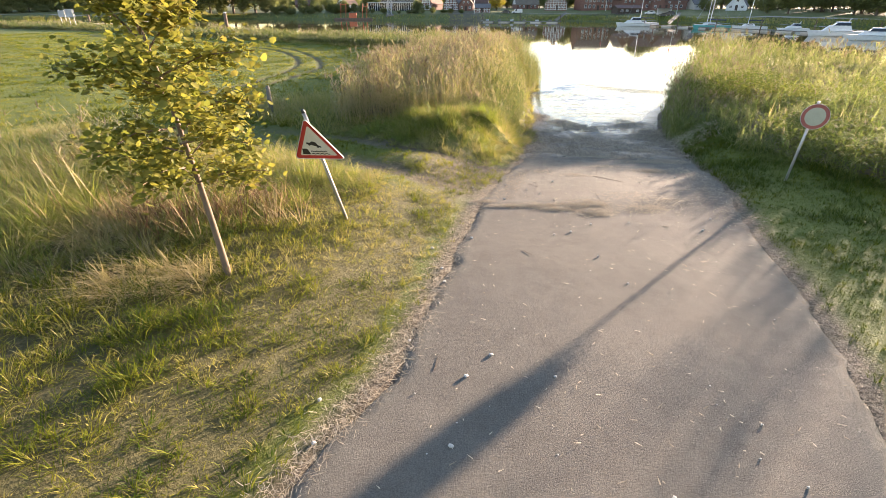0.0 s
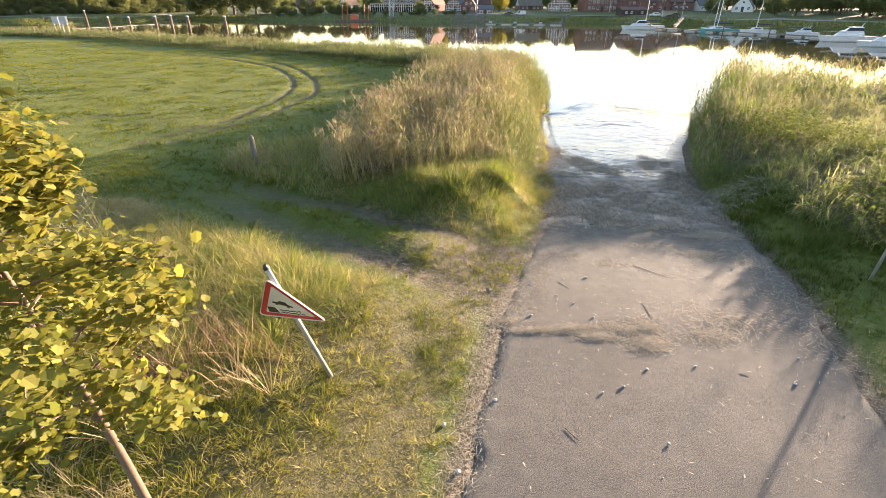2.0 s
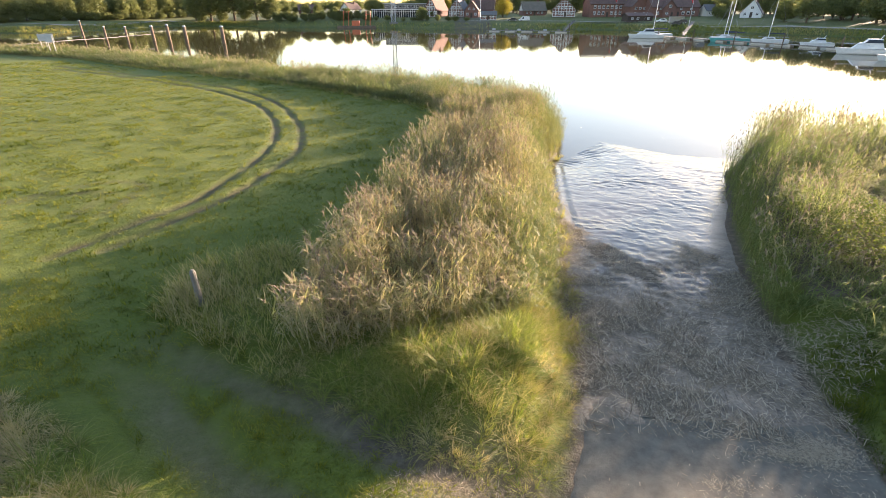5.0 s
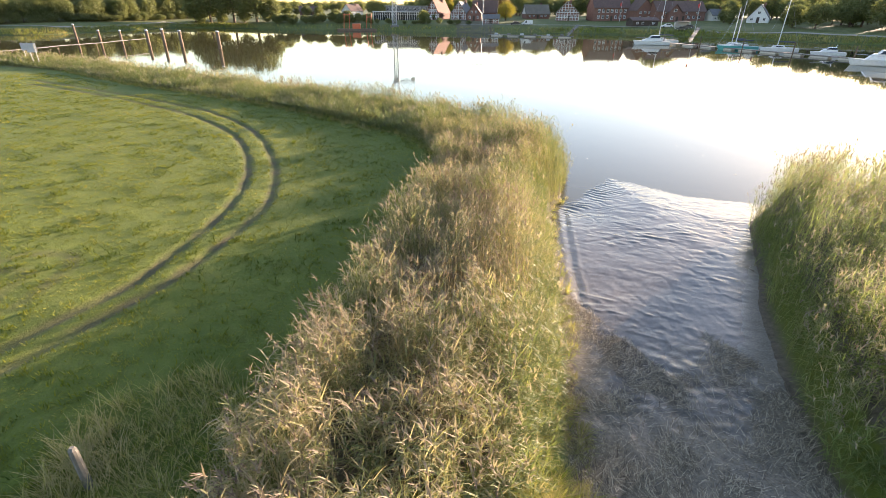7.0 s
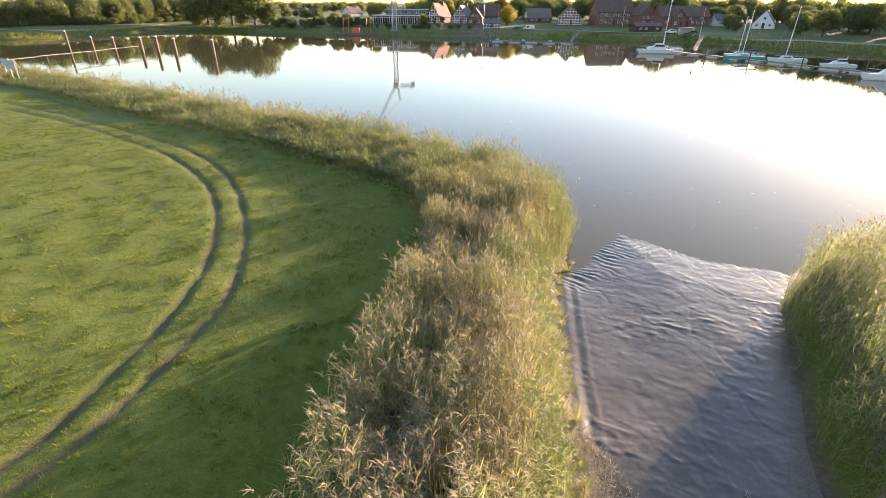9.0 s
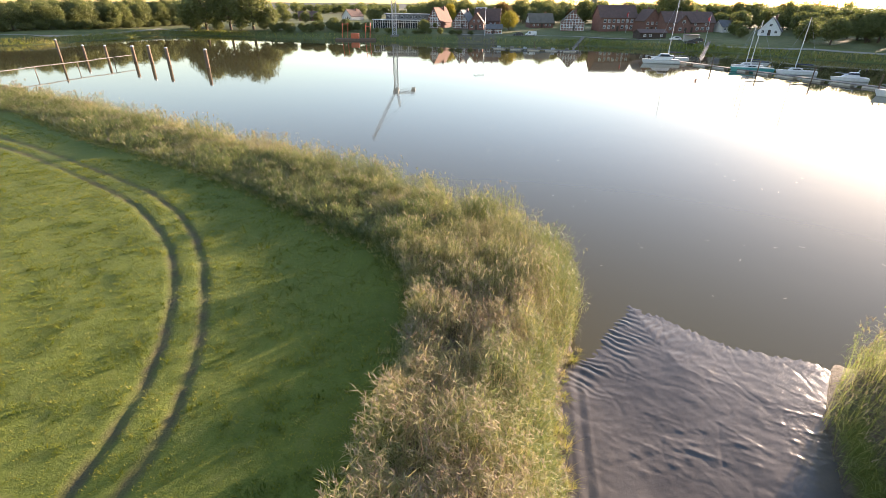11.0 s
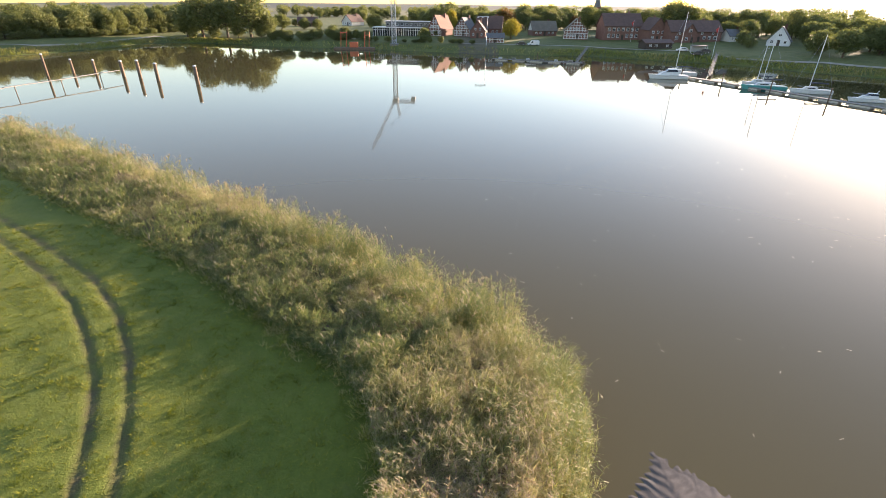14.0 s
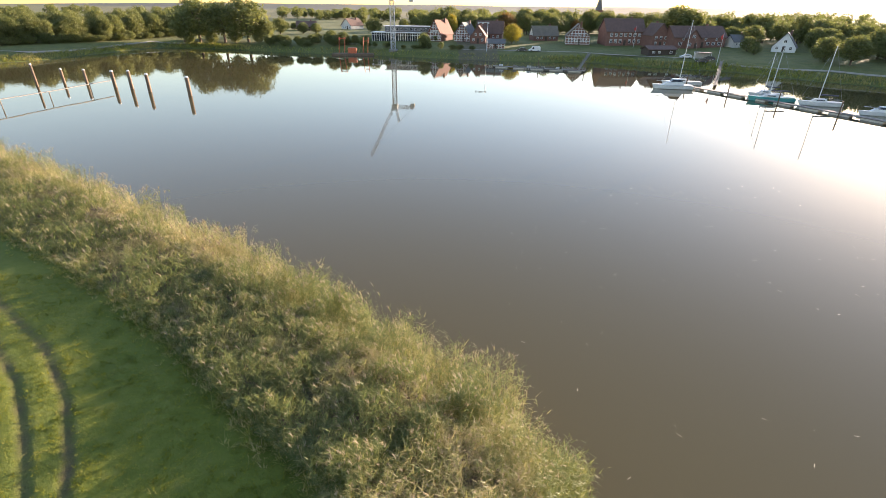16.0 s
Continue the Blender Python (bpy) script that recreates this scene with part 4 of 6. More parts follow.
    tussocks(b, x, y, 0.04 + 0.15 * dome * own + 0.05 * rng.random(len(x)), t, 8, 0.02, 0.9, 0.6, 0.12, segs=2)
    outer = [(-34.93, 59.23), (-27.31, 38.6), (-22.01, 22.84), (-21.93, 10.92), (-60, 8), (-75, 60), (-52, 77), (-36, 66)]
    x, y = scatter(outer, 7, lambda x, y: smooth(0.3, 0.6, np.minimum(np.abs(chain_distance(x, y, RUT_OUT)), np.abs(chain_distance(x, y, RUT_IN)))))
    dome, own = cells(x, y, 1.3, 255)
    t = np.clip(0.58 + 0.2 * wave(x, y * 2.2, 3.0, 78) + 0.25 * (own - 0.5) + rng.normal(0, 0.1, len(x)), 0.3, 1)
    tussocks(b, x, y, 0.07 + 0.1 * dome * own + 0.05 * rng.random(len(x)), t, 7, 0.05, 0.9, 0.6, 0.2, segs=2)
    b.finish("meadow_grass", [LAWN], "mown bright green meadow grass", "grass")


build_lawn()


def straws(bunch, x, y, z, length, tone, width=0.011, turn=None, tip=0.12):
    n = len(x)
    a = rng.uniform(0, 2 * math.pi, n) if turn is None else turn
    d = unit(np.stack([np.cos(a), np.sin(a), rng.normal(0, tip, n)], 1))
    bunch.blades(np.stack([x, y, z + rng.uniform(0.003, 0.018, n)], 1), d, length, width * np.ones(n), np.zeros(n), np.tile(DOWN, (n, 1)), 0, tone, 2)


def top_of(x, y):
    return np.where(lane(x, y) > 0, lane_height(x, y) + 0.012, land_height(x, y) + 0.01)


def build_straw():
    b = Bunch()
    # drift line along the west edge of the asphalt
    y = rng.uniform(-4, 8.5, 6000)
    x = left_x(y) - np.abs(rng.normal(0, 0.2, len(y))) + rng.normal(0.1, 0.07, len(y))
    straws(b, x, y, top_of(x, y), rng.uniform(0.03, 0.15, len(y)), rng.uniform(0.2, 0.95, len(y)), 0.006)
    # straws on the east edge coloured dark to match that painted shade
    y = rng.uniform(-4, 12, 1800)
    x = right_x(y) + np.abs(rng.normal(0, 0.16, len(y))) - 0.15
    straws(b, x, y, top_of(x, y), rng.uniform(0.03, 0.1, len(y)), rng.uniform(0.0, 0.35, len(y)), 0.008)
    # drifts on the asphalt and the litter below it
    for cx, cy, sx, sy, n in ((0.1, 7.0, 0.16, 0.05, 350), (0.6, 6.7, 0.25, 0.05, 700), (1.25, 6.72, 0.28, 0.07, 1300), (1.6, 6.5, 0.22, 0.06, 900), (2.1, 6.7, 0.22, 0.12, 1900), (2.5, 6.75, 0.13, 0.14, 1500), (2.35, 6.3, 0.2, 0.12, 1300), (3.5, 6.5, 0.32, 0.16, 900), (4.1, 6.9, 0.4, 0.22, 700), (3.5, 7.3, 0.5, 0.2, 350), (5.05, 9.9, 0.24, 0.13, 1500),
                              (2.8, 9.4, 0.2, 0.1, 260), (2.0, 9.9, 0.14, 0.16, 200), (4.0, 10.5, 0.3, 0.12, 240), (6.1, 11.2, 0.35, 0.22, 2200), (5.5, 11.2, 0.5, 0.12, 900), (5.5, 7.6, 0.3, 0.5, 600), (5.0, 6.2, 0.25, 0.5, 400), (5.9, 9.4, 0.22, 0.7, 900)):
        x, y = rng.normal(cx, sx, n), rng.normal(cy, sy, n)
        straws(b, x, y, top_of(x, y) + 0.03 * np.exp(-((x - cx) / sx) ** 2 - ((y - cy) / sy) ** 2) * rng.random(n), rng.uniform(0.03, 0.13, n), np.clip(rng.normal(0.5, 0.25, n), 0, 1), 0.0075)
    lit = [(1.78, 11.8), (6.95, 11.28), (7.64, 13.53), (8.82, 16.92), (9.65, 20.07), (8.6, 22.3), (7.4, 20.4), (6.48, 20.0), (5.6, 22.4), (4.5, 25.5), (3.9, 22.33), (2.75, 17.96), (1.96, 14.11)]
    x, y = scatter(lit, 620, lambda x, y: 0.2 + 0.8 * smooth(-0.3, 0.3, wave(x, y, 0.9, 96)))
    comb = 1.2 + 1.6 * wave(x, y, 1.3, 97) + rng.normal(0, 0.95, len(x))
    straws(b, x, y, lane_height(x, y) + rng.uniform(-0.02, 0.035, len(x)), rng.uniform(0.06, 0.42, len(x)), np.where(rng.random(len(x)) < 0.35, rng.uniform(0.5, 0.9, len(x)), rng.uniform(0, 0.35, len(x))), 0.0115, comb, 0.2)
    bank = [(6.95, 11.4), (7.5, 12.4), (8.7, 13.1), (9.3, 14.6), (8.3, 15.9), (7.9, 14.9), (7.3, 13.3)]
    x, y = scatter(bank, 420)
    straws(b, x, y, top_of(x, y) + 0.02, rng.uniform(0.06, 0.35, len(x)), np.clip(rng.normal(0.5, 0.28, len(x)), 0, 1), 0.011, None, 0.25)
    fan = [(0.77, 7.13), (1.77, 10.25), (0.78, 10.3), (-1.48, 10.59), (-2.75, 9.37), (-1.78, 8.33)]
    x, y = scatter(fan, 420)
    straws(b, x, y, top_of(x, y), rng.uniform(0.03, 0.15, len(x)), rng.uniform(0, 0.6, len(x)), 0.009)
    x, y = rng.uniform(-2, 7, 900), rng.uniform(-3, 11, 900)
    ok = lane(x, y) > 0.1
    x, y = x[ok], y[ok]
    straws(b, x, y, top_of(x, y), rng.uniform(0.02, 0.1, len(x)), rng.uniform(0.3, 1, len(x)), 0.012)
    b.finish("reed_litter", [STRAW], "broken dry reed stalks washed onto the slipway", "debris")


build_straw()


def build_flotsam():
    b = Bunch()
    x, y = rng.uniform(6, 48, 150), rng.uniform(40, 88, 150)
    ok = near_shore(x, y) < -3
    x, y = x[ok], y[ok]
    straws(b, x, y, np.full(len(x), WATER_Z - 0.004), rng.uniform(0.08, 0.4, len(x)), rng.uniform(0.6, 1, len(x)), 0.035, None, 0.0)
    b.finish("floating_reed_bits", [STRAW], "scattered pale reed bits drifting on the river", "debris")


build_flotsam()

# ---------------------------------------------------------------- things by the slipway


def at_ground(x, y, up=0.0):
    return float(land_height(np.array([float(x)]), np.array([float(y)]))[0]) + up


def rounded_triangle(side, r, n=5):
    """Outline of an upright triangle with rounded corners, its centre at the origin."""
    big = side / math.sqrt(3)
    out = []
    for k in range(3):
        a = math.pi / 2 + k * 2 * math.pi / 3
        cx, cy = (big - 2 * r) * math.cos(a), (big - 2 * r) * math.sin(a)
        for i in range(n):
            b = a - math.pi / 3 + i * (2 * math.pi / 3) / (n - 1)
            out.append((cx + r * math.cos(b), cy + r * math.sin(b)))
    return out


def circle(r, n=40):
    return [(r * math.cos(2 * math.pi * i / n), r * math.sin(2 * math.pi * i / n)) for i in range(n)]


def ring(bm, outer, inner, thick, m):
    n = len(outer)
    v = [[bm.verts.new(m @ Vector((x, y, z))) for x, y in line] for line, z in ((outer, 0), (outer, thick), (inner, thick), (inner, 0))]
    for i in range(n):
        j = (i + 1) % n
        for a, b in ((0, 1), (1, 2), (2, 3), (3, 0)):
            bm.faces.new((v[a][i], v[a][j], v[b][j], v[b][i]))
    return bm


def warning_sign():
    """Leaning triangular quay-edge sign."""
    base, head = Vector((-2.49, 5.32, 0.3)), Vector((-2.94, 4.70, 2.34))
    s = thing("warning_sign", "leaning triangular red-bordered quay warning sign on grey post", "road sign")
    part("post", rod(bmesh.new(), base - Vector((0, 0, 0.25)), head, 0.03, sides=14), GALVANISED, s, "grey metal post", True)
    cap = bmesh.new()
    rod(cap, head, head + (head - base).normalized() * 0.05, 0.036, 0.02, 12)
    part("cap", cap, SIGN_BLACK, s)
    top, right, left = Vector((-2.92, 4.60, 2.28)), Vector((-2.40, 4.77, 1.61)), Vector((-3.21, 5.00, 1.54))
    mid = (top + right + left) / 3
    up = (top - (left + right) / 2).normalized()
    across = (right - left)
    across = (across - up * across.dot(up)).normalized()
    out = across.cross(up).normalized()
    if out.y > 0:
        across, out = -across, -out
    m = Matrix.Translation(mid) @ Matrix((across, up, out)).transposed().to_4x4()
    outer, inner = rounded_triangle(0.90, 0.04), rounded_triangle(0.66, 0.02)
    plate = part("plate", prism(bmesh.new(), outer, 0.004, m), GALVANISED, s, "bare metal back plate")
    part("rim", ring(bmesh.new(), outer, rounded_triangle(0.875, 0.038), 0.018, m), SIGN_WHITE, s)
    part("border", ring(bmesh.new(), rounded_triangle(0.872, 0.038), inner, 0.007, m @ pose(0, 0, 0.002)), SIGN_RED, s, "red border")
    part("face", prism(bmesh.new(), inner, 0.003, m @ pose(0, 0, 0.004)), SIGN_WHITE, s, "white sign face")
    on = m @ pose(0, 0, 0.0075)
    part("quay_symbol", prism(bmesh.new(), [(-0.27, -0.17), (-0.13, -0.17), (-0.16, -0.06), (-0.25, -0.06)], 0.003, on), SIGN_BLACK, s)
    car = prism(bmesh.new(), [(-0.13, 0.0), (-0.12, 0.03), (-0.07, 0.035), (-0.04, 0.075), (0.03, 0.075), (0.06, 0.035), (0.115, 0.025), (0.12, 0.0)], 0.003, on @ pose(-0.02, 0.0, 0, 0, 0, -18))
    for cx in (-0.075, 0.065):
        prism(car, [(cx + 0.02 * math.cos(k * math.pi / 5), -0.004 + 0.02 * math.sin(k * math.pi / 5)) for k in range(10)], 0.0032, on @ pose(-0.02, 0, 0, 0, 0, -18))
    part("car_symbol", car, SIGN_BLACK, s)
    for row in range(2):
        line = [(-0.11 + i * 0.012, -0.105 - row * 0.045 + 0.008 * math.sin(i * 0.95)) for i in range(27 if row else 24)]
        part("wave_symbol", prism(bmesh.new(), line + [(x, y - 0.016) for x, y in line[::-1]], 0.003, on), SIGN_BLACK, s)
    for k in (0.13, -0.16):
        c = bmesh.new()
        box(c, -0.05, -0.015, -0.05, 0.05, 0.015, -0.002, 0.004)
        c.transform(m @ pose(0, k, 0))
        part("clamp", c, GALVANISED, s)
    return s


def no_entry_sign():
    base, head = Vector((7.66, 8.34, -0.15)), Vector((7.79, 8.24, 1.86))
    s = thing("prohibition_sign", "round white sign with red ring, both in shaded colours, on a leaning post", "road sign")
    part("post", rod(bmesh.new(), base - Vector((0, 0, 0.25)), head, 0.03, sides=14), GALVANISED, s, "grey metal post", True)
    out = Vector((-0.36, -0.93, 0.04)).normalized()
    up = (head - base).normalized()
    up = (up - out * up.dot(out)).normalized()
    m = Matrix.Translation(Vector((7.76, 8.17, 1.53))) @ Matrix((up.cross(out), up, out)).transposed().to_4x4()
    part("plate", prism(bmesh.new(), circle(0.285), 0.004, m), GALVANISED, s, "bare metal back plate")
    part("rim", ring(bmesh.new(), circle(0.285), circle(0.278), 0.018, m), GALVANISED, s)
    part("border", ring(bmesh.new(), circle(0.276), circle(0.205), 0.007, m @ pose(0, 0, 0.002)), SIGN_RED_SHADED, s, "red ring in shaded colour")
    part("face", prism(bmesh.new(), circle(0.205), 0.003, m @ pose(0, 0, 0.004)), SIGN_WHITE_SHADED, s, "white sign face in shaded colour")
    for k in (0.13, -0.16):
        c = bmesh.new()
        box(c, -0.05, -0.015, -0.05, 0.05, 0.015, -0.002, 0.004)
        c.transform(m @ pose(0, k, 0))
        part("clamp", c, GALVANISED, s)


warning_sign()
no_entry_sign()


def leaf_cluster(bunch, centre, n, spread, size, tone, droop=0.3):
    """Broad lobed leaves round a twig: each a folded five-point blade."""
    c = centre + rng.normal(0, 1, (n, 3)) * spread
    a = rng.uniform(0, 2 * math.pi, n)
    d = unit(np.stack([np.cos(a), np.sin(a), rng.normal(-droop, 0.35, n)], 1))
    s = unit(np.cross(d, unit(np.stack([rng.normal(0, 0.5, n), rng.normal(0, 0.5, n), np.ones(n)], 1))))
    up = np.cross(s, d)
    ln = size * rng.uniform(0.65, 1.25, n)
    shape = [(0, 0, 0), (0.22, -0.5, 0.03), (0.5, -0.4, 0.01), (0.7, -0.5, 0.02), (1.0, 0, -0.08), (0.7, 0.5, 0.02), (0.5, 0.4, 0.01), (0.22, 0.5, 0.03)]
    v = np.stack([c + (d * u + s * w + up * h) * ln[:, None] for u, w, h in shape], 1)
    tri = np.array([(0, 1, 2), (0, 2, 4), (2, 3, 4), (0, 4, 6), (4, 5, 6), (0, 6, 7)])
    f = tri[None] + (np.arange(n) * 8)[:, None, None]
    bunch.add(v.reshape(-1, 3), f.reshape(-1, 3), 0, np.repeat(tone, 8))


def young_tree():
    """A young maple with a slender leaning trunk."""
    foot = Vector((-3.89, 3.2, 0.28))
    t = thing("young_maple", "young maple with yellowing leaves and a slender leaning trunk", "tree")
    top = Vector((-4.32, 3.05, 4.6))
    bm = bmesh.new()
    prev = None
    for i, s in enumerate(np.linspace(-0.05, 1, 14)):
        c = foot + (top - foot) * float(s) + Vector((0.05 * math.sin(3 * s), 0.03 * math.sin(5 * s), 0))
        r = 0.05 * (1 - 0.9 * max(0.0, float(s))) * (1.25 if s < 0.02 else 1)
        row = [bm.verts.new(c + Vector((r * math.cos(k * math.pi / 6), r * math.sin(k * math.pi / 6), 0))) for k in range(12)]
        if prev:
            for k in range(12):
                bm.faces.new((prev[k], prev[(k + 1) % 12], row[(k + 1) % 12], row[k]))
        prev = row
    part("trunk", bm, YOUNG_BARK, t, "smooth brown trunk", True)
    b = Bunch()
    for i in range(30):
        s = 0.34 + 0.64 * (i / 29) ** 0.95
        p = foot + (top - foot) * s
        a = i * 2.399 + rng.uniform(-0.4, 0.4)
        reach = float(np.interp(s, (0.28, 0.36, 0.5, 0.62, 0.7, 1.0), (0.5, 1.0, 1.5, 1.25, 0.8, 0.3))) * rng.uniform(0.65, 1.12)
        rise = rng.uniform(-0.05, 0.35) + 0.6 * (s > 0.7)
        end = p + Vector((math.cos(a) * reach, math.sin(a) * reach, rise * reach))
        limb = bmesh.new()
        mid = p.lerp(end, 0.5) + Vector((0, 0, 0.08 * reach))
        rod(limb, p, mid, 0.014, 0.010, 6)
        rod(limb, mid, end, 0.010, 0.004, 6)
        part("limb", limb, YOUNG_BARK, t)
        for k in range(9):
            q = np.array(mid.lerp(end, k / 8 * 1.25 - 0.4))
            n = int(rng.integers(18, 46))
            # leaves on sunward limbs are lightened, sunlight put into their tone
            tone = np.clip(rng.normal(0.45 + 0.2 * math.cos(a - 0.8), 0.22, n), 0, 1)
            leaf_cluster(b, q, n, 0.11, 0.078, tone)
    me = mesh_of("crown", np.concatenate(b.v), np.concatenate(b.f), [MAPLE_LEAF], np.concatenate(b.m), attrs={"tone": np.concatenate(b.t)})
    crown = new("crown", me)
    crown.parent = t
    tagged(crown, "yellow-green lobed leaves", kind="stuff")


young_tree()


def fence_post():
    z = at_ground(-6.8, 15.3)
    p = thing("fence_post", "weathered grey wooden fence post among weeds", "post")
    bm = bmesh.new()
    rod(bm, (-6.8, 15.3, z - 0.4), (-6.84, 15.35, z + 0.92), 0.085, 0.075, 10)
    rod(bm, (-6.84, 15.35, z + 0.92), (-6.84, 15.36, z + 0.98), 0.075, 0.04, 10)
    part("timber", bm, OLD_WOOD, p)


fence_post()


def weeds():
    """Scrubby plants round the post, nettles and dock on the east verge, hay at the maple's foot."""
    b = Bunch()
    for poly, n, hh, tn in (([(-8.0, 15.0), (-6.3, 13.9), (-4.4, 12.6), (-3.9, 13.6), (-4.1, 16.6), (-5.6, 18.6), (-7.9, 17.2)], 46, 0.6, 0.5), ([(-7.7, 15.2), (-6.6, 14.6), (-6.2, 15.9), (-7.4, 16.6)], 60, 0.7, 0.2)):
        x, y = scatter(poly, n)
        z = land_height(x, y)
        reed_like = hh * rng.uniform(0.5, 1.2, len(x))
        tufts(b, x, y, z, reed_like, np.clip(tn + rng.normal(0, 0.15, len(x)), 0, 1), 0.012, 5, 0.45, 0.7)
    b.finish("scrub_weeds", [DRY_GRASS], "grey-green withered weeds by the fence post", "weeds")
    b = Bunch()
    east = [(8.9, 9.6), (9.7, 7.2), (10.6, 4.5), (14, 3), (22, 4), (24, 18), (16, 24), (11.9, 22), (9.9, 18), (8.4, 14.5)]
    x, y = scatter(east, 42, lambda x, y: smooth(-0.15, 0.35, wave(x, y, 2.2, 91)))
    z = land_height(x, y)
    for k in range(8):
        n = len(x)
        h = rng.uniform(0.12, 0.8, n) + 0.3 * smooth(14, 20, y)
        c = np.stack([x + rng.normal(0, 0.12, n), y + rng.normal(0, 0.12, n), z + h], 1)
        leaf_cluster(b, c, n, 0.07, 0.065, np.clip(0.4 + 0.3 * wave(x, y, 2, 92) + rng.normal(0, 0.15, n), 0, 1), 0.1)
    b.finish("nettle_thicket", [WEED_LEAF], "lush green nettles and bramble among reeds", "weeds")
    b = Bunch()
    n = 70
    r = np.abs(rng.normal(0, 1.0, n))
    x, y = -4.2 - r * 0.8 + rng.normal(0, 0.3, n), 3.2 - 0.15 * r + rng.normal(0, 0.3, n)
    tussocks(b, x, y, rng.uniform(0.25, 0.6, n), np.clip(rng.normal(0.12, 0.1, n), 0, 1), 18, 0.007, 1.1, 1.3, 0.1, (-0.5, -0.3))
    b.finish("cut_hay", [DRY_GRASS], "flattened pale hay round the maple's foot", "hay")


weeds()


def stones():
    """Loose stones and clods on the asphalt."""
    protos = []
    for k in range(3):
        bm = bmesh.new()
        bmesh.ops.create_icosphere(bm, subdivisions=1, radius=1)
        for v in bm.verts:
            v.co *= rng.uniform(0.7, 1.2)
            v.co.z *= 0.6
        me = bpy.data.meshes.new("stone")
        bm.to_mesh(me)
        bm.free()
        me.materials.append(STONE)
        protos.append(me)
    n = 150
    for i in range(n):
        y = rng.uniform(-1.5, 9.5)
        edge = i % 5 == 0
        x = left_x(y) - rng.uniform(-0.1, 0.5) if edge else rng.uniform(left_x(y) + 0.15, right_x(y) - 0.15)
        r = 0.006 + 0.03 * rng.random() ** (2 if edge else 5)
        s = tagged(new("stone", protos[i % 3]), "small pale stone lying in the grass by the road" if edge else "small pale stone lying on the asphalt", "stone", "stones on the road")
        z = float(top_of(np.array([x]), np.array([y]))[0])
        s.matrix_world = Matrix.LocRotScale((x, y, z + r * 0.3), Euler((0, 0, rng.uniform(0, 6))), (r, r * rng.uniform(0.7, 1.2), r))


stones()


def twigs():
    for x0, y0, x1, y1 in ((0.55, 4.55, 0.66, 4.34), (3.25, 9.3, 3.75, 8.65), (1.4, 8.5, 1.55, 8.2), (2.7, 7.1, 2.75, 7.6), (-1.0, 1.5, -0.95, 1.75), (3.4, 5.55, 3.5, 5.48)):
        t = thing("reed_stalk", "single broken dry reed stalk on the asphalt", "debris", group="stalks on the road")
        za, zb = (float(lane_height(np.array([x]), np.array([y]))[0]) + 0.018 for x, y in ((x0, y0), (x1, y1)))
        part("stalk", rod(bmesh.new(), (x0, y0, za), (x1, y1, zb), 0.0035, 0.002, 6), STRAW, t)


twigs()

# ---------------------------------------------------------------- jetty and piles in the river


def pile(x, y, top, r, lean=0.0):
    p = thing("mooring_pile", "tall weathered brown wooden mooring pile standing in the river", "pile", group="mooring piles")
    bm = bmesh.new()
    rod(bm, (x, y, WATER_Z - 2.3), (x + lean, y, top - 0.25), r * 1.08, r * 0.95, 14)
    part("timber", bm, PILE_WOOD, p, "", True)
    part("cap", rod(bmesh.new(), (x + lean, y, top - 0.26), (x + lean, y, top), r * 1.0, r * 0.7, 14), WHITE_PAINT, p, "pale pile cap")


for px_, py_, top_, r_ in ((-103, 159.8, 3.5, 0.28), (-100.4, 166, 1.7, 0.33), (-93.3, 164.6, 1.75, 0.34), (-83, 160, 2.05, 0.42), (-77.5, 158, 2.4, 0.42), (-70.7, 153.9, 2.2, 0.42), (-58.3, 148.7, 2.3, 0.45)):
    pile(px_, py_, top_, r_)


def footbridge():
    """Slim catwalk on posts from the reed shore out to the piles."""
    j = thing("jetty", "slim pale catwalk beam on thin posts between mooring piles", "jetty")
    a, b = Vector((-93, 104, -0.3)), Vector((-82.8, 158.5, -0.2))
    way = (b - a).normalized()
    side = Vector((way.y, -way.x, 0))
    ln = (b - a).length
    frame_ = Matrix.Translation(a) @ Matrix((side, way, Vector((0, 0, 1)))).transposed().to_4x4()
    for i in range(9):
        deck = boxed(-0.22, ln * i / 9, -0.12 + 0.05 * math.sin(i * 1.9), 0.22, ln * (i + 1) / 9 - 0.05, 0.02 + 0.05 * math.sin(i * 1.9), bevel=0.02)
        deck.transform(frame_)
        part("plank", deck, DOCK_GREY, j)
    for k in range(5):
        leg = rod(bmesh.new(), (0, 5 + k * 11.0, -4.2), (0, 5 + k * 11.0, -0.1), 0.09, sides=8)
        leg.transform(frame_)
        part("post", leg, PILE_WOOD, j)


footbridge()
for x, y, w in ((-58.5, 84.5, 1.2), (-62.5, 88.5, 1.0)):
    z = at_ground(x, y)
    s = thing("river_sign", "grey backed square waterway sign board on posts in reeds", "sign", group="waterway signs")
    for dx in (-0.4, 0.4):
        part("post", rod(bmesh.new(), (x + dx, y, z - 0.3), (x + dx, y, z + 2.9), 0.05, sides=8), GALVANISED, s)
    bm = boxed(-w / 2, -0.02, 0, w / 2, 0.02, w, bevel=0.01)
    bm.transform(pose(x, y - 0.08, z + 1.8, 0, 0, 20))
    part("board", bm, STEEL_GREY, s)

# ---------------------------------------------------------------- far bank: trees


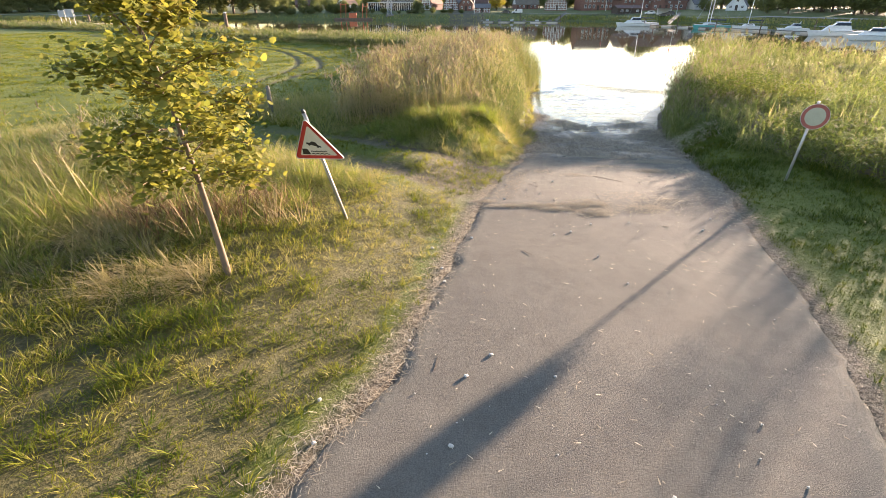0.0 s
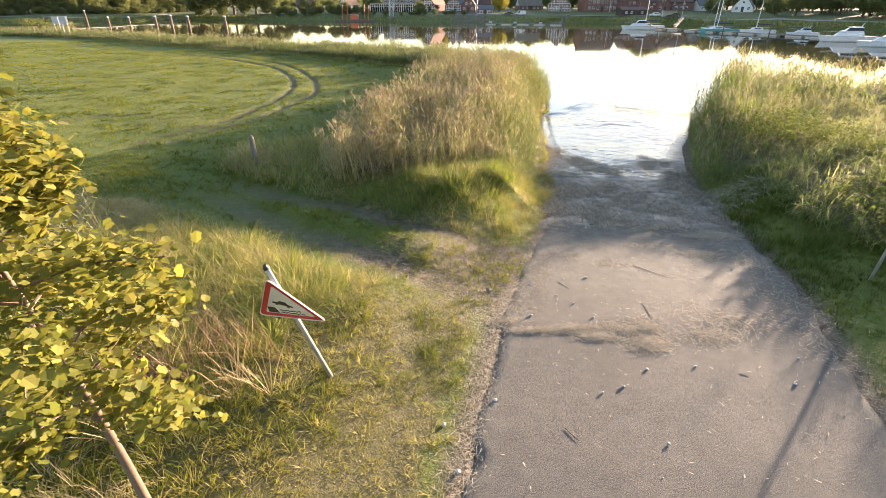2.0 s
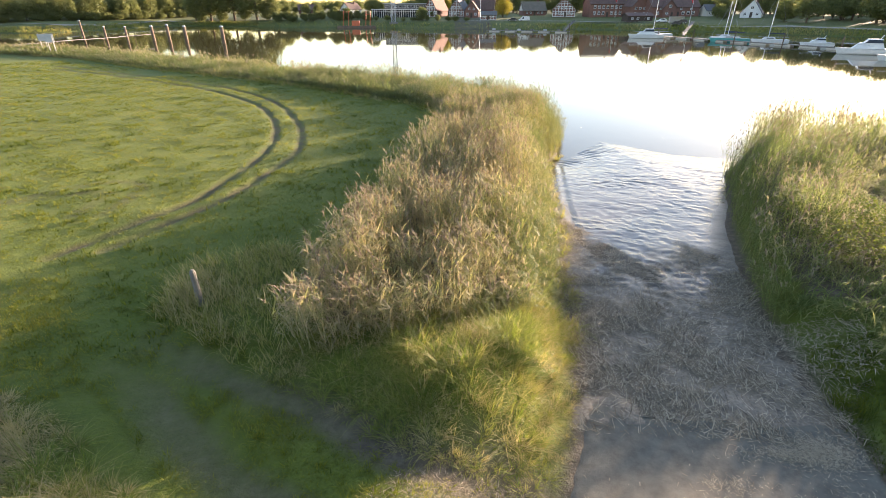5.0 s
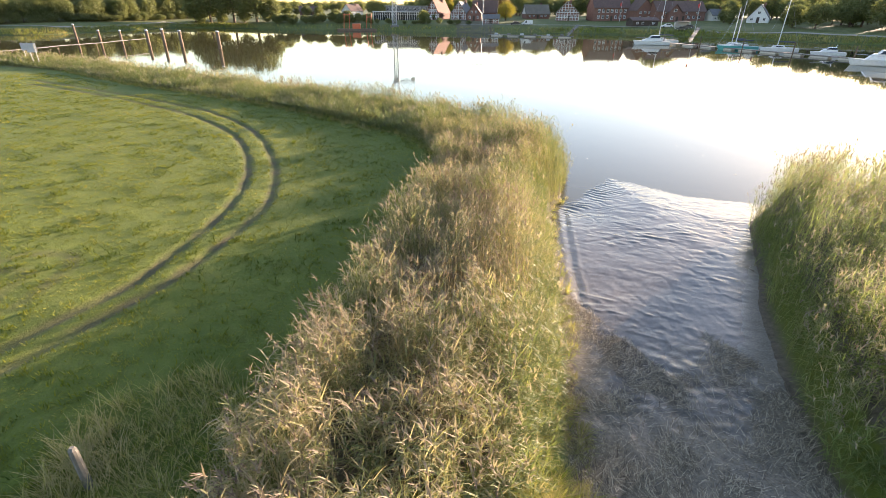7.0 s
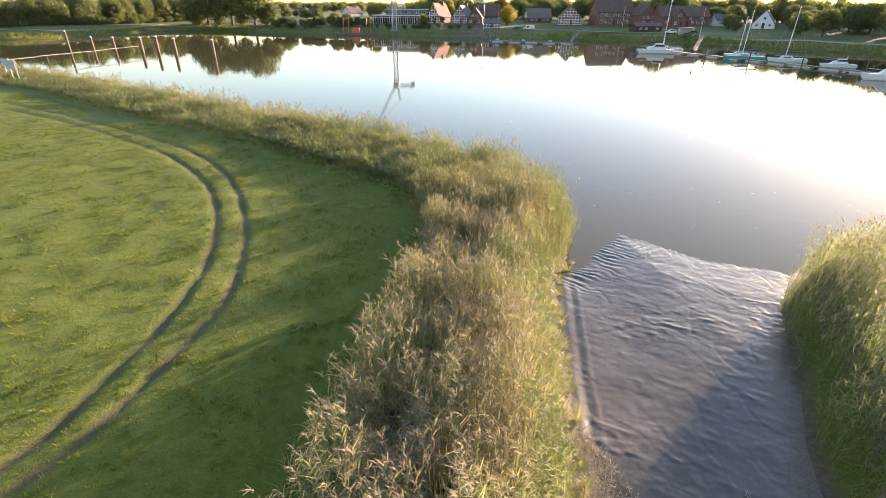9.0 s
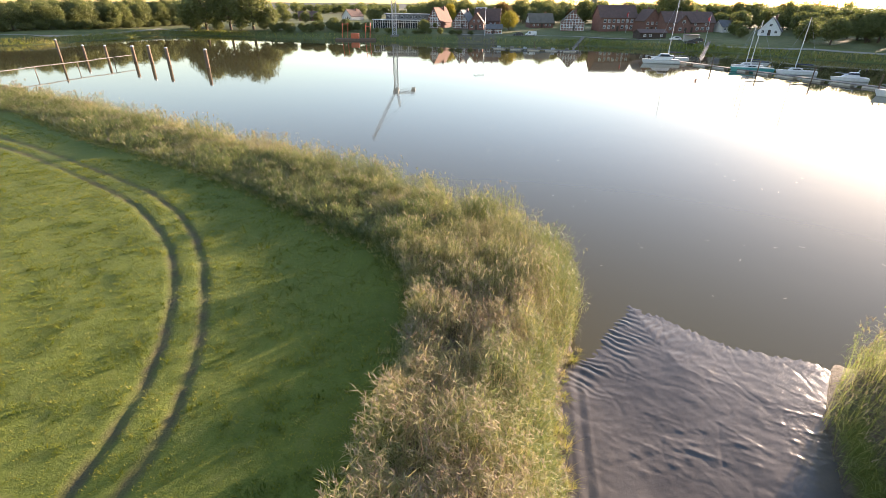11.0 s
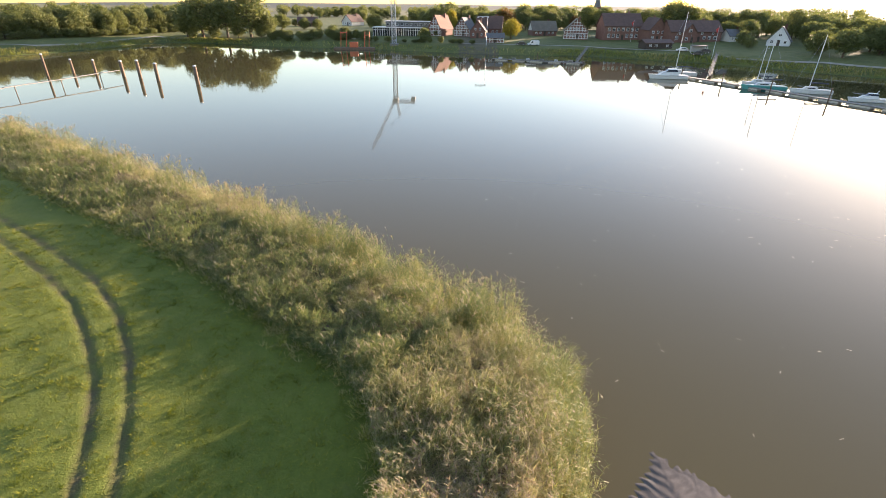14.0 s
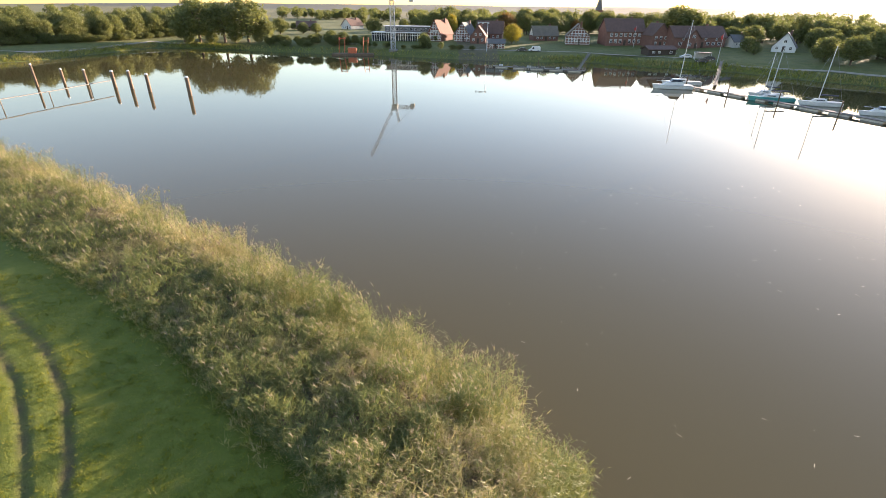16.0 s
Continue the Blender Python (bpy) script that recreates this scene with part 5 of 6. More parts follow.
def tree_thing(name, label, seed, leaf, height, width, clumps, leaves, leaf_size, low=0.25, tall=1.0):
    """Trunk, limbs and a crown of many small leaf sprays in uneven clumps; unit prototype placed later by copies."""
    r = np.random.default_rng(seed)
    t = thing(name, label, "tree")
    bm = bmesh.new()
    rod(bm, (0, 0, -0.6), (0.02 * height, 0, height * 0.42), 0.028 * height, 0.016 * height, 8)
    part("trunk", bm, BARK, t)
    limbs = bmesh.new()
    v, f, tn, count = [], [], [], 0
    mid, rise = height * (0.5 + low * 0.42), height * (0.46 - low * 0.4)
    for k in range(clumps):
        # heads of foliage spread over an egg-shaped crown
        w = 1 - 2 * (k + 0.5) / clumps
        a = k * 2.399 + r.uniform(-0.4, 0.4)
        rad = width * r.uniform(0.11, 0.2)
        flat = math.sqrt(1 - w * w)
        out = r.uniform(0.6, 0.98)
        belly = 1.0 - 0.18 * w
        c = np.array([math.cos(a) * flat * (width / 2 - rad) * out * belly, math.sin(a) * flat * (width / 2 - rad) * out * belly, mid + w * (rise - rad * 0.7) * r.uniform(0.8, 1.05)])
        if k % 2 == 0:
            rod(limbs, (0.01 * height, 0, height * min(0.5, c[2] / height * 0.75)), tuple(c), 0.008 * height, 0.003 * height, 5)
        n = leaves
        d = unit(r.normal(0, 1, (n, 3)))
        p = c + d * (rad * tall * r.uniform(0.3, 1.2, n) ** 0.6)[:, None]
        nrm = unit(d + r.normal(0, 0.6, (n, 3)))
        s1 = unit(np.cross(nrm, unit(r.normal(0, 1, (n, 3)))))
        s2 = np.cross(nrm, s1)
        sz = (leaf_size * r.uniform(0.5, 1.3, n))[:, None]
        q = np.stack([p - s1 * sz, p - s2 * sz * 0.6, p + s1 * sz, p + s2 * sz * 0.6], 1)
        v.append(q.reshape(-1, 3))
        f.append(np.arange(n * 4).reshape(-1, 4) + count)
        tn.append(np.repeat(np.clip(r.normal(0.5, 0.18) + r.normal(0, 0.1, n), 0, 1), 4))
        count += n * 4
    part("limb", limbs, BARK, t)
    me = mesh_of("crown", np.concatenate(v), np.concatenate(f), [leaf], attrs={"tone": np.concatenate(tn)})
    crown = new("crown", me)
    crown.parent = t
    tagged(crown, kind="stuff")
    return t


KINDS = {
    "oak": tree_thing("broadleaf_tree", "full green broadleaf tree on the far bank", 1, TREE_LEAF, 10, 10, 54, 84, 0.27, 0.12),
    "oak2": tree_thing("broadleaf_tree", "full green broadleaf tree on the far bank", 2, TREE_LEAF, 10, 10, 46, 96, 0.27, 0.06),
    "lime": tree_thing("lime_tree", "tall rounded lime tree in green leaf", 3, TREE_LEAF, 10, 10, 60, 84, 0.25, 0.05),
    "rust": tree_thing("copper_tree", "broad tree in rusty autumn leaf", 4, TREE_LEAF_RUST, 10, 10, 48, 84, 0.27, 0.1),
    "gold": tree_thing("golden_tree", "round tree with golden yellow leaves", 5, TREE_LEAF_GOLD, 10, 10, 48, 84, 0.27, 0.06),
    "shrub": tree_thing("shrub", "dense green riverside shrub", 6, TREE_LEAF, 10, 10, 40, 84, 0.3, 0.0),
}
USED, PLACED = {}, {}


def plant(kind, x, y, height, width):
    count = USED[kind] = USED.get(kind, 0) + 1
    k = "oak2" if kind == "oak" and count % 2 == 0 else kind
    z = max(at_ground(x, y), WATER_Z + 0.2)
    m = Matrix.LocRotScale((x, y, z), Euler((0, 0, rng.uniform(0, 6.28))), (width / 10, width / 10, height / 10))
    if k in PLACED:
        copy_thing(KINDS[k], Matrix()).matrix_basis = m
    else:
        PLACED[k] = m
        KINDS[k].matrix_basis = m


def grove(kind, x, y, height, width):
    """One tree, or several side by side where the crown line is wider than one tree would be."""
    n = max(1, round(width / (height * 1.15)))
    ln = math.hypot(x, y)
    for i in range(n):
        u = (i + 0.5) / n - 0.5
        plant(kind, x + u * width * y / ln, y - u * width * x / ln + rng.uniform(-2, 2) * (n > 1), height * (rng.uniform(0.8, 1.05) if n > 1 else 1), min(width / n * 1.25, height * 1.3))


WEST_WOOD = [("lime", -119, 290, 21, 22), ("oak", -106, 288, 19, 19), ("lime", -94, 287, 20.5, 22), ("oak", -128, 292, 13, 12), ("shrub", -112, 287, 6, 9), ("shrub", -100, 286, 6, 9), ("oak", -86, 288, 11, 11), ("shrub", -124, 289, 5, 8), ("shrub", -88, 284, 5, 7)]
MID_WEST = [("oak", -91, 329, 9.1, 9.6), ("shrub", -98, 374, 5.5, 11), ("shrub", -76, 335, 6.5, 13), ("shrub", -52, 281, 6.5, 9.6), ("shrub", -45, 275, 6.1, 7.8), ("shrub", -58, 289, 4.6, 9.9), ("oak", -38, 328, 9.4, 10.1), ("oak", -66, 468, 8.7, 14), ("oak", -116, 624, 10.6, 19), ("oak", -151, 663, 10.1, 17.5), ("oak", -164, 663, 8.7, 13.5), ("oak", -106, 640, 10.1, 19.5), ("oak", -18, 390, 8.9, 11.5), ("shrub", -27, 406, 7.1, 9.6), ("shrub", -7, 264, 6.5, 6)]
VILLAGE_A = [("oak", -4, 344, 13.5, 11.3), ("oak", 5, 361, 15.9, 15.5), ("lime", 15, 370, 14.1, 14.5), ("gold", 6, 337, 11.9, 7.8), ("oak", 25, 361, 10.8, 12.7), ("oak", 34, 370, 11.1, 13), ("shrub", -2, 292, 3.5, 5.6), ("rust", 38, 344, 12.7, 14.7), ("gold", 34, 280, 9.3, 9.6), ("oak", 54, 378, 15.1, 14.8), ("oak", 63, 370, 14.6, 15.9), ("oak", 53, 335, 8.3, 7.8), ("lime", 59, 331, 9.6, 7), ("lime", 65, 331, 10.9, 8.3), ("oak", 75, 396, 15.3, 15.5)]
VILLAGE_B = [("lime", 76, 346, 10.7, 8), ("rust", 79, 342, 9.3, 6.6), ("oak", 87, 405, 13.3, 15.9), ("oak", 92, 360, 14.9, 16.1), ("oak", 99, 351, 14.4, 13.6), ("shrub", 72, 297, 4.7, 6.8), ("oak", 116, 378, 12.5, 14.8), ("oak", 119, 360, 13.7, 15.4), ("oak", 125, 351, 13.5, 13.6), ("oak", 125, 333, 12.6, 11.6), ("oak", 124, 310, 17.9, 23.7), ("oak", 130, 306, 15.6, 14.6), ("oak", 150, 332, 12.2, 14.1), ("oak", 154, 323, 12.7, 13.7), ("oak", 157, 314, 12.1, 13.2), ("shrub", 133, 271, 8.8, 10.2)]
EAST_WOOD = [("lime", 159, 304, 13.8, 13.3), ("oak", 164, 299, 13.4, 13.1), ("oak", 140, 266, 9.7, 11.5), ("shrub", 129, 249, 6.4, 7), ("oak", 164, 285, 10.3, 10.8), ("lime", 167, 276, 14.3, 10.4), ("oak", 172, 271, 12.6, 12.7), ("oak", 176, 266, 10.9, 12.5), ("oak", 158, 244, 9.4, 11), ("oak", 173, 256, 10.8, 11.9), ("oak", 174, 247, 11, 13.8), ("shrub", 137, 214, 8.8, 11.7), ("oak", 139, 204, 9.8, 11), ("oak", 159, 218, 11.2, 13.9), ("oak", 160, 209, 11.8, 15.1), ("oak", 154, 190, 12.3, 13.5), ("oak", 154, 180, 12.9, 14.2), ("shrub", 126, 238, 4.5, 6)]
for group_ in (WEST_WOOD, MID_WEST, VILLAGE_A, VILLAGE_B, EAST_WOOD):
    for row in group_:
        grove(*row)


def far_wood(spots):
    """Woods too far off to count their trees: a trunk and an uneven crown of leaf sprays for each spot (x, y, height, width)."""
    v, f, tn, count = [], [], [], 0
    for x, y, h, w in spots:
        z = at_ground(x, y)
        k, n = 20, 34
        u = 1 - 2 * (np.arange(k) + 0.5) / k
        a = np.arange(k) * 2.399 + rng.uniform(0, 6)
        rad = w * rng.uniform(0.13, 0.22, k)
        out = np.sqrt(1 - u * u) * (w / 2 - rad) * rng.uniform(0.55, 1.0, k)
        c = np.stack([x + np.cos(a) * out, y + np.sin(a) * out, z + h * 0.54 + u * (h * 0.46 - rad * 0.6) * rng.uniform(0.85, 1.05, k)], 1)
        d = unit(rng.normal(0, 1, (k * n, 3)))
        p = np.repeat(c, n, 0) + d * (np.repeat(rad, n) * rng.uniform(0.3, 1.2, k * n) ** 0.6)[:, None]
        nrm = unit(d + rng.normal(0, 0.6, (k * n, 3)))
        s1 = unit(np.cross(nrm, unit(rng.normal(0, 1, (k * n, 3)))))
        s2 = np.cross(nrm, s1)
        sz = (w * 0.045 * rng.uniform(0.5, 1.3, k * n))[:, None]
        v.append(np.stack([p - s1 * sz, p - s2 * sz * 0.6, p + s1 * sz, p + s2 * sz * 0.6], 1).reshape(-1, 3))
        f.append(np.arange(k * n * 4).reshape(-1, 4) + count)
        tn.append(np.repeat(np.clip(np.repeat(rng.normal(0.45, 0.18, k), n) + rng.normal(0, 0.1, k * n), 0, 1), 4))
        count += k * n * 4
        r = 0.025 * h
        post = np.array([(x + sx * r * g, y + sy * r * g, z + zz) for zz, g in ((-0.5, 1.3), (h * 0.5, 0.6)) for sx, sy in ((-1, -1), (1, -1), (1, 1), (-1, 1))])
        v.append(post)
        f.append(np.array([(0, 1, 5, 4), (1, 2, 6, 5), (2, 3, 7, 6), (3, 0, 4, 7)]) + count)
        tn.append(np.zeros(8))
        count += 8
    me = mesh_of("far_wood", np.concatenate(v), np.concatenate(f), [TREE_LEAF], attrs={"tone": np.concatenate(tn)})
    tagged(new("far_wood", me), "hazy green woods and copses behind the village", "woods", kind="stuff")


spots = [(rng.uniform(-30, 330), rng.uniform(395, 490), rng.uniform(10, 14.5), rng.uniform(11, 15)) for i in range(60)]
for i in range(85):
    u = rng.random()
    spots.append((130 + 210 * u + rng.uniform(0, 50), 335 - 170 * u + rng.uniform(-5, 55), rng.uniform(10, 14), rng.uniform(10, 14)))
spots += [(165 + i * 9 + rng.uniform(-4, 4), 300 - i * 7 + rng.uniform(-14, 30), rng.uniform(9, 13), rng.uniform(10, 14)) for i in range(26)]
spots += [(rng.uniform(-520, 160), 560 + 440 * rng.random() ** 1.5, rng.uniform(8, 12), rng.uniform(14, 20)) for i in range(110)]
far_wood(spots)
for i in range(34):
    plant("oak", rng.uniform(-12, 135), rng.uniform(335, 400), rng.uniform(9, 13.5), rng.uniform(9, 13))
for i in range(66):
    # the wood behind the track, thick down to the ground
    u, back = (i % 22) / 21, i // 22
    wx, wy = np.interp(u, (0, 0.25, 1), (-192, -174, -140)), np.interp(u, (0, 0.25, 1), (226, 258, 334))
    plant("oak", wx - back * 9 + rng.uniform(-2, 2), wy + back * 6 + rng.uniform(-3, 3), rng.uniform(9.5, 12.5) + 1.2 * (back == 1), rng.uniform(10, 13))
    if back == 0:
        plant("shrub", wx + 5.5 + rng.uniform(-1, 1), wy - 1 + rng.uniform(-2, 2), rng.uniform(3, 5), rng.uniform(6, 9))
# brush along the bank and thickets east of the village
for i in range(26):
    u = rng.random()
    plant("shrub", -84 + 50 * u, 276 - 8 * u + rng.uniform(0, 12), rng.uniform(2.2, 5), rng.uniform(4, 7))
for i in range(12):
    plant("shrub", -33 + 4.2 * i + rng.uniform(-1, 1), 268 - 1.1 * i + rng.uniform(-1, 2), rng.uniform(1.6, 3.2), rng.uniform(3, 5))
count = 0
while count < 80:
    tx, ty = rng.uniform(105, 260), rng.uniform(120, 330)
    d = float(far_shore(np.array([tx]), np.array([ty]))[0])
    if (tx > 152 and 16 < d < 60) or (tx > 105 and 78 < d < 130):
        plant("oak" if d > 30 else "shrub", tx, ty, rng.uniform(8, 12) if d > 30 else rng.uniform(4, 7), rng.uniform(8, 12))
        count += 1


def far_reeds():
    """Reed fringe along the far water's edge."""
    b = Bunch()
    n = 700000
    x, y = rng.uniform(-330, 230, n), rng.uniform(100, 500, n)
    d = far_shore(x, y)
    ok = (d > 0.2) & (d < 6.0) & ((x > 45) | (x < -90) | (rng.random(n) < 0.2))
    x, y = x[ok], y[ok]
    m = len(x)
    tufts(b, x, y, land_height(x, y), rng.uniform(0.6, 1.5, m), np.clip(0.58 + 0.2 * wave(x, y, 14, 95) + rng.normal(0, 0.1, m), 0, 1), 0.12, 3, 0.35, 0.5)
    b.finish("far_reed_fringe", [DRY_GRASS], "olive reed fringe on the far bank", "reeds")


far_reeds()

# ---------------------------------------------------------------- far bank: houses


def window_part(parent, m, w, h, bars=1):
    """Frame, glazing bars and pane, set in the wall."""
    fr = bmesh.new()
    t = 0.11
    for a in ((-w / 2, -h / 2, w / 2, -h / 2 + t), (-w / 2, h / 2 - t, w / 2, h / 2), (-w / 2, -h / 2 + t, -w / 2 + t, h / 2 - t), (w / 2 - t, -h / 2 + t, w / 2, h / 2 - t)):
        box(fr, a[0], -0.09, a[1], a[2], 0.02, a[3])
    for k in range(bars):
        c = -w / 2 + w * (k + 1) / (bars + 1)
        box(fr, c - 0.04, -0.07, -h / 2 + t, c + 0.04, 0.0, h / 2 - t)
    box(fr, -w / 2 + t, -0.07, h * 0.14, w / 2 - t, 0.0, h * 0.14 + 0.07)
    fr.transform(m)
    win = part("window", fr, WHITE_PAINT, parent, "white window frame")
    pn = boxed(-w / 2 + t, -0.03, -h / 2 + t, w / 2 - t, 0.0, h / 2 - t)
    pn.transform(m)
    part("pane", pn, PANE, win)


def house(name, label, x, y, w, d, wall_h, roof_h, ridge, turn, wall, roof, rows, timber=False, chimney=True, door=True, over=0.5, gable=None, z=None):
    """A house round its own centre: front to -y. rows: (height of the centre, count, width, height) of front windows."""
    base = at_ground(x, y) if z is None else z
    h = thing(name, label, "house", pose(x, y, base, 0, 0, turn))
    bm = boxed(-w / 2, -d / 2, -1.2, w / 2, d / 2, wall_h)
    top = wall_h + roof_h
    ends = [(-d / 2, 0), (d / 2, 0)] if ridge == "y" else [(-w / 2, 1), (w / 2, 1)]
    part("wall", bm, wall, h)
    for c, ax in ends:
        gb = bmesh.new()
        s = 0.3 if c < 0 else -0.3
        if ax == 0:
            lo = [gb.verts.new((-w / 2, c, wall_h)), gb.verts.new((w / 2, c, wall_h)), gb.verts.new((0, c, top))]
            hi = [gb.verts.new((-w / 2, c + s, wall_h)), gb.verts.new((w / 2, c + s, wall_h)), gb.verts.new((0, c + s, top))]
        else:
            lo = [gb.verts.new((c, -d / 2, wall_h)), gb.verts.new((c, d / 2, wall_h)), gb.verts.new((c, 0, top))]
            hi = [gb.verts.new((c + s, -d / 2, wall_h)), gb.verts.new((c + s, d / 2, wall_h)), gb.verts.new((c + s, 0, top))]
        gb.faces.new(lo)
        gb.faces.new(hi[::-1])
        for i in range(3):
            j = (i + 1) % 3
            gb.faces.new((lo[i], lo[j], hi[j], hi[i]))
        bmesh.ops.recalc_face_normals(gb, faces=gb.faces)
        part("gable", gb, gable or wall, h)
    half, run = (w / 2, d / 2) if ridge == "y" else (d / 2, w / 2)
    pitch = math.atan2(roof_h, half)
    slope = math.hypot(half, roof_h) + over
    for s in (-1, 1):
        rb = boxed(0, -run - over, 0.02, slope, run + over, 0.24)
        m = pose(0, 0, top, 0, math.degrees(pitch), 0)
        if s < 0:
            m = pose(0, 0, 0, 0, 0, 180) @ m
        if ridge == "x":
            m = pose(0, 0, 0, 0, 0, 90) @ m
        rb.transform(m)
        part("roof", rb, roof, h)
    if chimney:
        cx, cy = (0.12 * w, 0.22 * d) if ridge == "y" else (0.24 * w, 0.1 * d)
        part("chimney", boxed(cx - 0.4, cy - 0.4, top - 1.6, cx + 0.4, cy + 0.4, top + 0.9, bevel=0.04), BRICK, h)
    for hz, n, ww, wh in rows:
        room = w * (0.86 if hz < wall_h else max(0.3, 0.8 * (1 - (hz - wall_h) / roof_h)))
        for i in range(n):
            cx = -room / 2 + room * (i + 0.5) / n
            if door and hz < 2.2 and i == n // 2:
                dr = boxed(cx - 0.55, -d / 2 - 0.06, -0.1, cx + 0.55, -d / 2 + 0.02, 2.15, bevel=0.03)
                part("door", dr, TIMBER, h)
                continue
            window_part(h, pose(cx, -d / 2 - 0.02, hz), ww, wh)
    if timber:
        tb = bmesh.new()
        f = -d / 2 - 0.05
        n = max(4, int(w / 1.25))
        for i in range(n + 1):
            cx = -w / 2 + w * i / n
            hh = wall_h + (roof_h * (1 - abs(cx) / (w / 2)) if ridge == "y" else 0)
            box(tb, cx - 0.1, f, 0, cx + 0.1, f + 0.08, max(0.4, hh - 0.15))
        level = 0.1
        while level < top - 0.8:
            room = w / 2 if level < wall_h or ridge == "x" else w / 2 * (1 - (level - wall_h) / roof_h)
            if ridge == "x" and level > wall_h:
                break
            box(tb, -room, f - 0.01, level, room, f + 0.07, level + 0.18)
            level += 1.15
        part("timber_frame", tb, timber, h, "timber framing")
    return h


house("farmhouse", "distant brick farmhouse with a brown roof and pale gable", -87, 372, 12, 8, 2.2, 3.2, "x", 15, BRICK, ROOF_BROWN, [(1.3, 4, 1.0, 1.1)], gable=PLASTER)
house("farmhouse", "distant pale farmhouse with a red-brown roof", -61.6, 396, 9, 12, 2.4, 4.2, "y", -35, PLASTER, ROOF_BROWN, [(1.3, 4, 1.0, 1.2)])
house("timbered_house", "gable house with white timbers and a steep red roof", 0, 297, 7.4, 12, 3.0, 6.4, "y", -30, BRICK, ROOF_RED, [(1.5, 4, 1.1, 1.3), (4.1, 3, 0.9, 1.1), (6.2, 2, 0.8, 0.9)], WHITE_PAINT)
house("timbered_house", "gable house with white timbers and a grey tiled roof", 12.6, 295, 8, 11, 3.0, 5.4, "y", -22, BRICK, ROOF_GREY, [(1.5, 4, 1.0, 1.2), (4.0, 3, 0.9, 1.1)], WHITE_PAINT)
house("brick_house", "small brick gable house with a brown roof", 18.6, 285.5, 7.2, 9, 2.9, 4.5, "y", -8, BRICK, ROOF_BROWN, [(1.5, 3, 1.0, 1.2), (3.9, 2, 0.9, 1.1)])
house("brick_house", "brick house with brown tiled roof behind others", 25.5, 303, 13, 8, 3.0, 5.6, "x", -12, BRICK, ROOF_BROWN, [(1.5, 5, 1.0, 1.2)], gable=PLASTER)
house("timbered_shed", "small brick outbuilding with white timbers and dark roof", 24.8, 262.5, 7.5, 4.4, 2.1, 1.6, "x", -5, BRICK, ROOF_GREY, [(1.2, 3, 0.8, 0.8)], WHITE_PAINT, chimney=False)
house("thatched_house", "low brick house with a large dark roof", 52.7, 300, 12.5, 9, 2.3, 4.3, "x", 6, BRICK, THATCH, [(1.3, 5, 1.0, 1.0)], gable=PLASTER)
house("timbered_farmhouse", "brick farmhouse gable with a white timber grid", 66.3, 285, 11, 15, 3.4, 5.2, "y", -12, BRICK, THATCH, [(1.6, 6, 0.95, 1.2), (4.2, 4, 0.9, 1.0)], WHITE_PAINT)
house("brick_manor", "large two-storey red brick house with white windows", 85.9, 281, 18, 11, 5.9, 5.2, "x", 4, BRICK, ROOF_BROWN, [(1.7, 7, 1.2, 1.6), (4.4, 7, 1.2, 1.5)], chimney=True)
house("brick_house", "two-storey red brick house with a brown gable roof", 98.8, 272, 8, 10, 4.8, 4.8, "y", 8, BRICK, ROOF_BROWN, [(1.5, 3, 1.1, 1.3), (3.8, 3, 1.1, 1.2)])
house("brick_row_house", "long brick house with white windows and brown roof", 114.6, 268, 25, 10, 4.2, 4.3, "x", 9, BRICK, ROOF_BROWN, [(1.6, 8, 1.4, 1.3), (3.4, 4, 1.0, 0.9)])
house("brick_gable_wing", "brick cross wing with white trimmed gable", 111, 262.6, 6.4, 4, 4.2, 3.2, "y", 9, BRICK, ROOF_BROWN, [(1.6, 2, 1.2, 1.3), (4.8, 1, 1.4, 1.2)], chimney=False)
house("gabled_cottage", "white cottage gable with a steep grey roof", 143.8, 248, 8.4, 9, 1.7, 5.4, "y", -35, WHITE_PAINT, ROOF_GREY, [(1.4, 3, 1.1, 1.2), (4.0, 1, 1.2, 1.1)])
house("white_cottage", "small white cottage under trees", 134.1, 267, 8.5, 6.5, 2.4, 2.6, "x", 12, PLASTER, ROOF_GREY, [(1.3, 4, 1.0, 1.1)])
house("boathouse", "low brown boathouse by the water", 88.8, 241, 11.6, 6, 2.1, 1.1, "x", 8, TIMBER, ROOF_BROWN, [(1.1, 4, 1.1, 0.9)], chimney=False)


def pavilion():
    """Long glazed riverside building with a set-back upper storey."""
    x, y = -21.9, 297
    p = thing("glazed_pavilion", "long flat-roofed riverside building with white glazing bars", "building", Matrix.Translation((x, y, at_ground(x, y))) @ pose(0, 0, 0, 0, 0, -6) @ Matrix.Diagonal((0.78, 0.78, 0.78, 1)))
    part("wall", boxed(-15.5, -5, -1, 15.5, 6, 4.6), PANE, p, "dark glass wall")
    part("roof", boxed(-16.2, -6, 4.6, 16.2, 6.5, 5.0, bevel=0.05), WHITE_PAINT, p)
    for i in range(21):
        cx = -15.5 + i * 1.55
        part("mullion", boxed(cx - 0.12, -5.25, -0.5, cx + 0.12, -5.0, 4.6), WHITE_PAINT, p)
    part("transom", boxed(-15.5, -5.2, 3.3, 15.5, -5.02, 3.5), WHITE_PAINT, p)
    part("upper_storey", boxed(-8, 0, 5.0, 24, 9, 8.2), ROOF_GREY, p, "grey set-back upper storey")
    part("upper_roof", boxed(-9, -1, 8.2, 25, 10, 8.55, bevel=0.05), STEEL_GREY, p)
    for i in range(10):
        window_part(p, pose(-6.4 + i * 3.1, -0.02, 6.6), 1.8, 1.6)


pavilion()


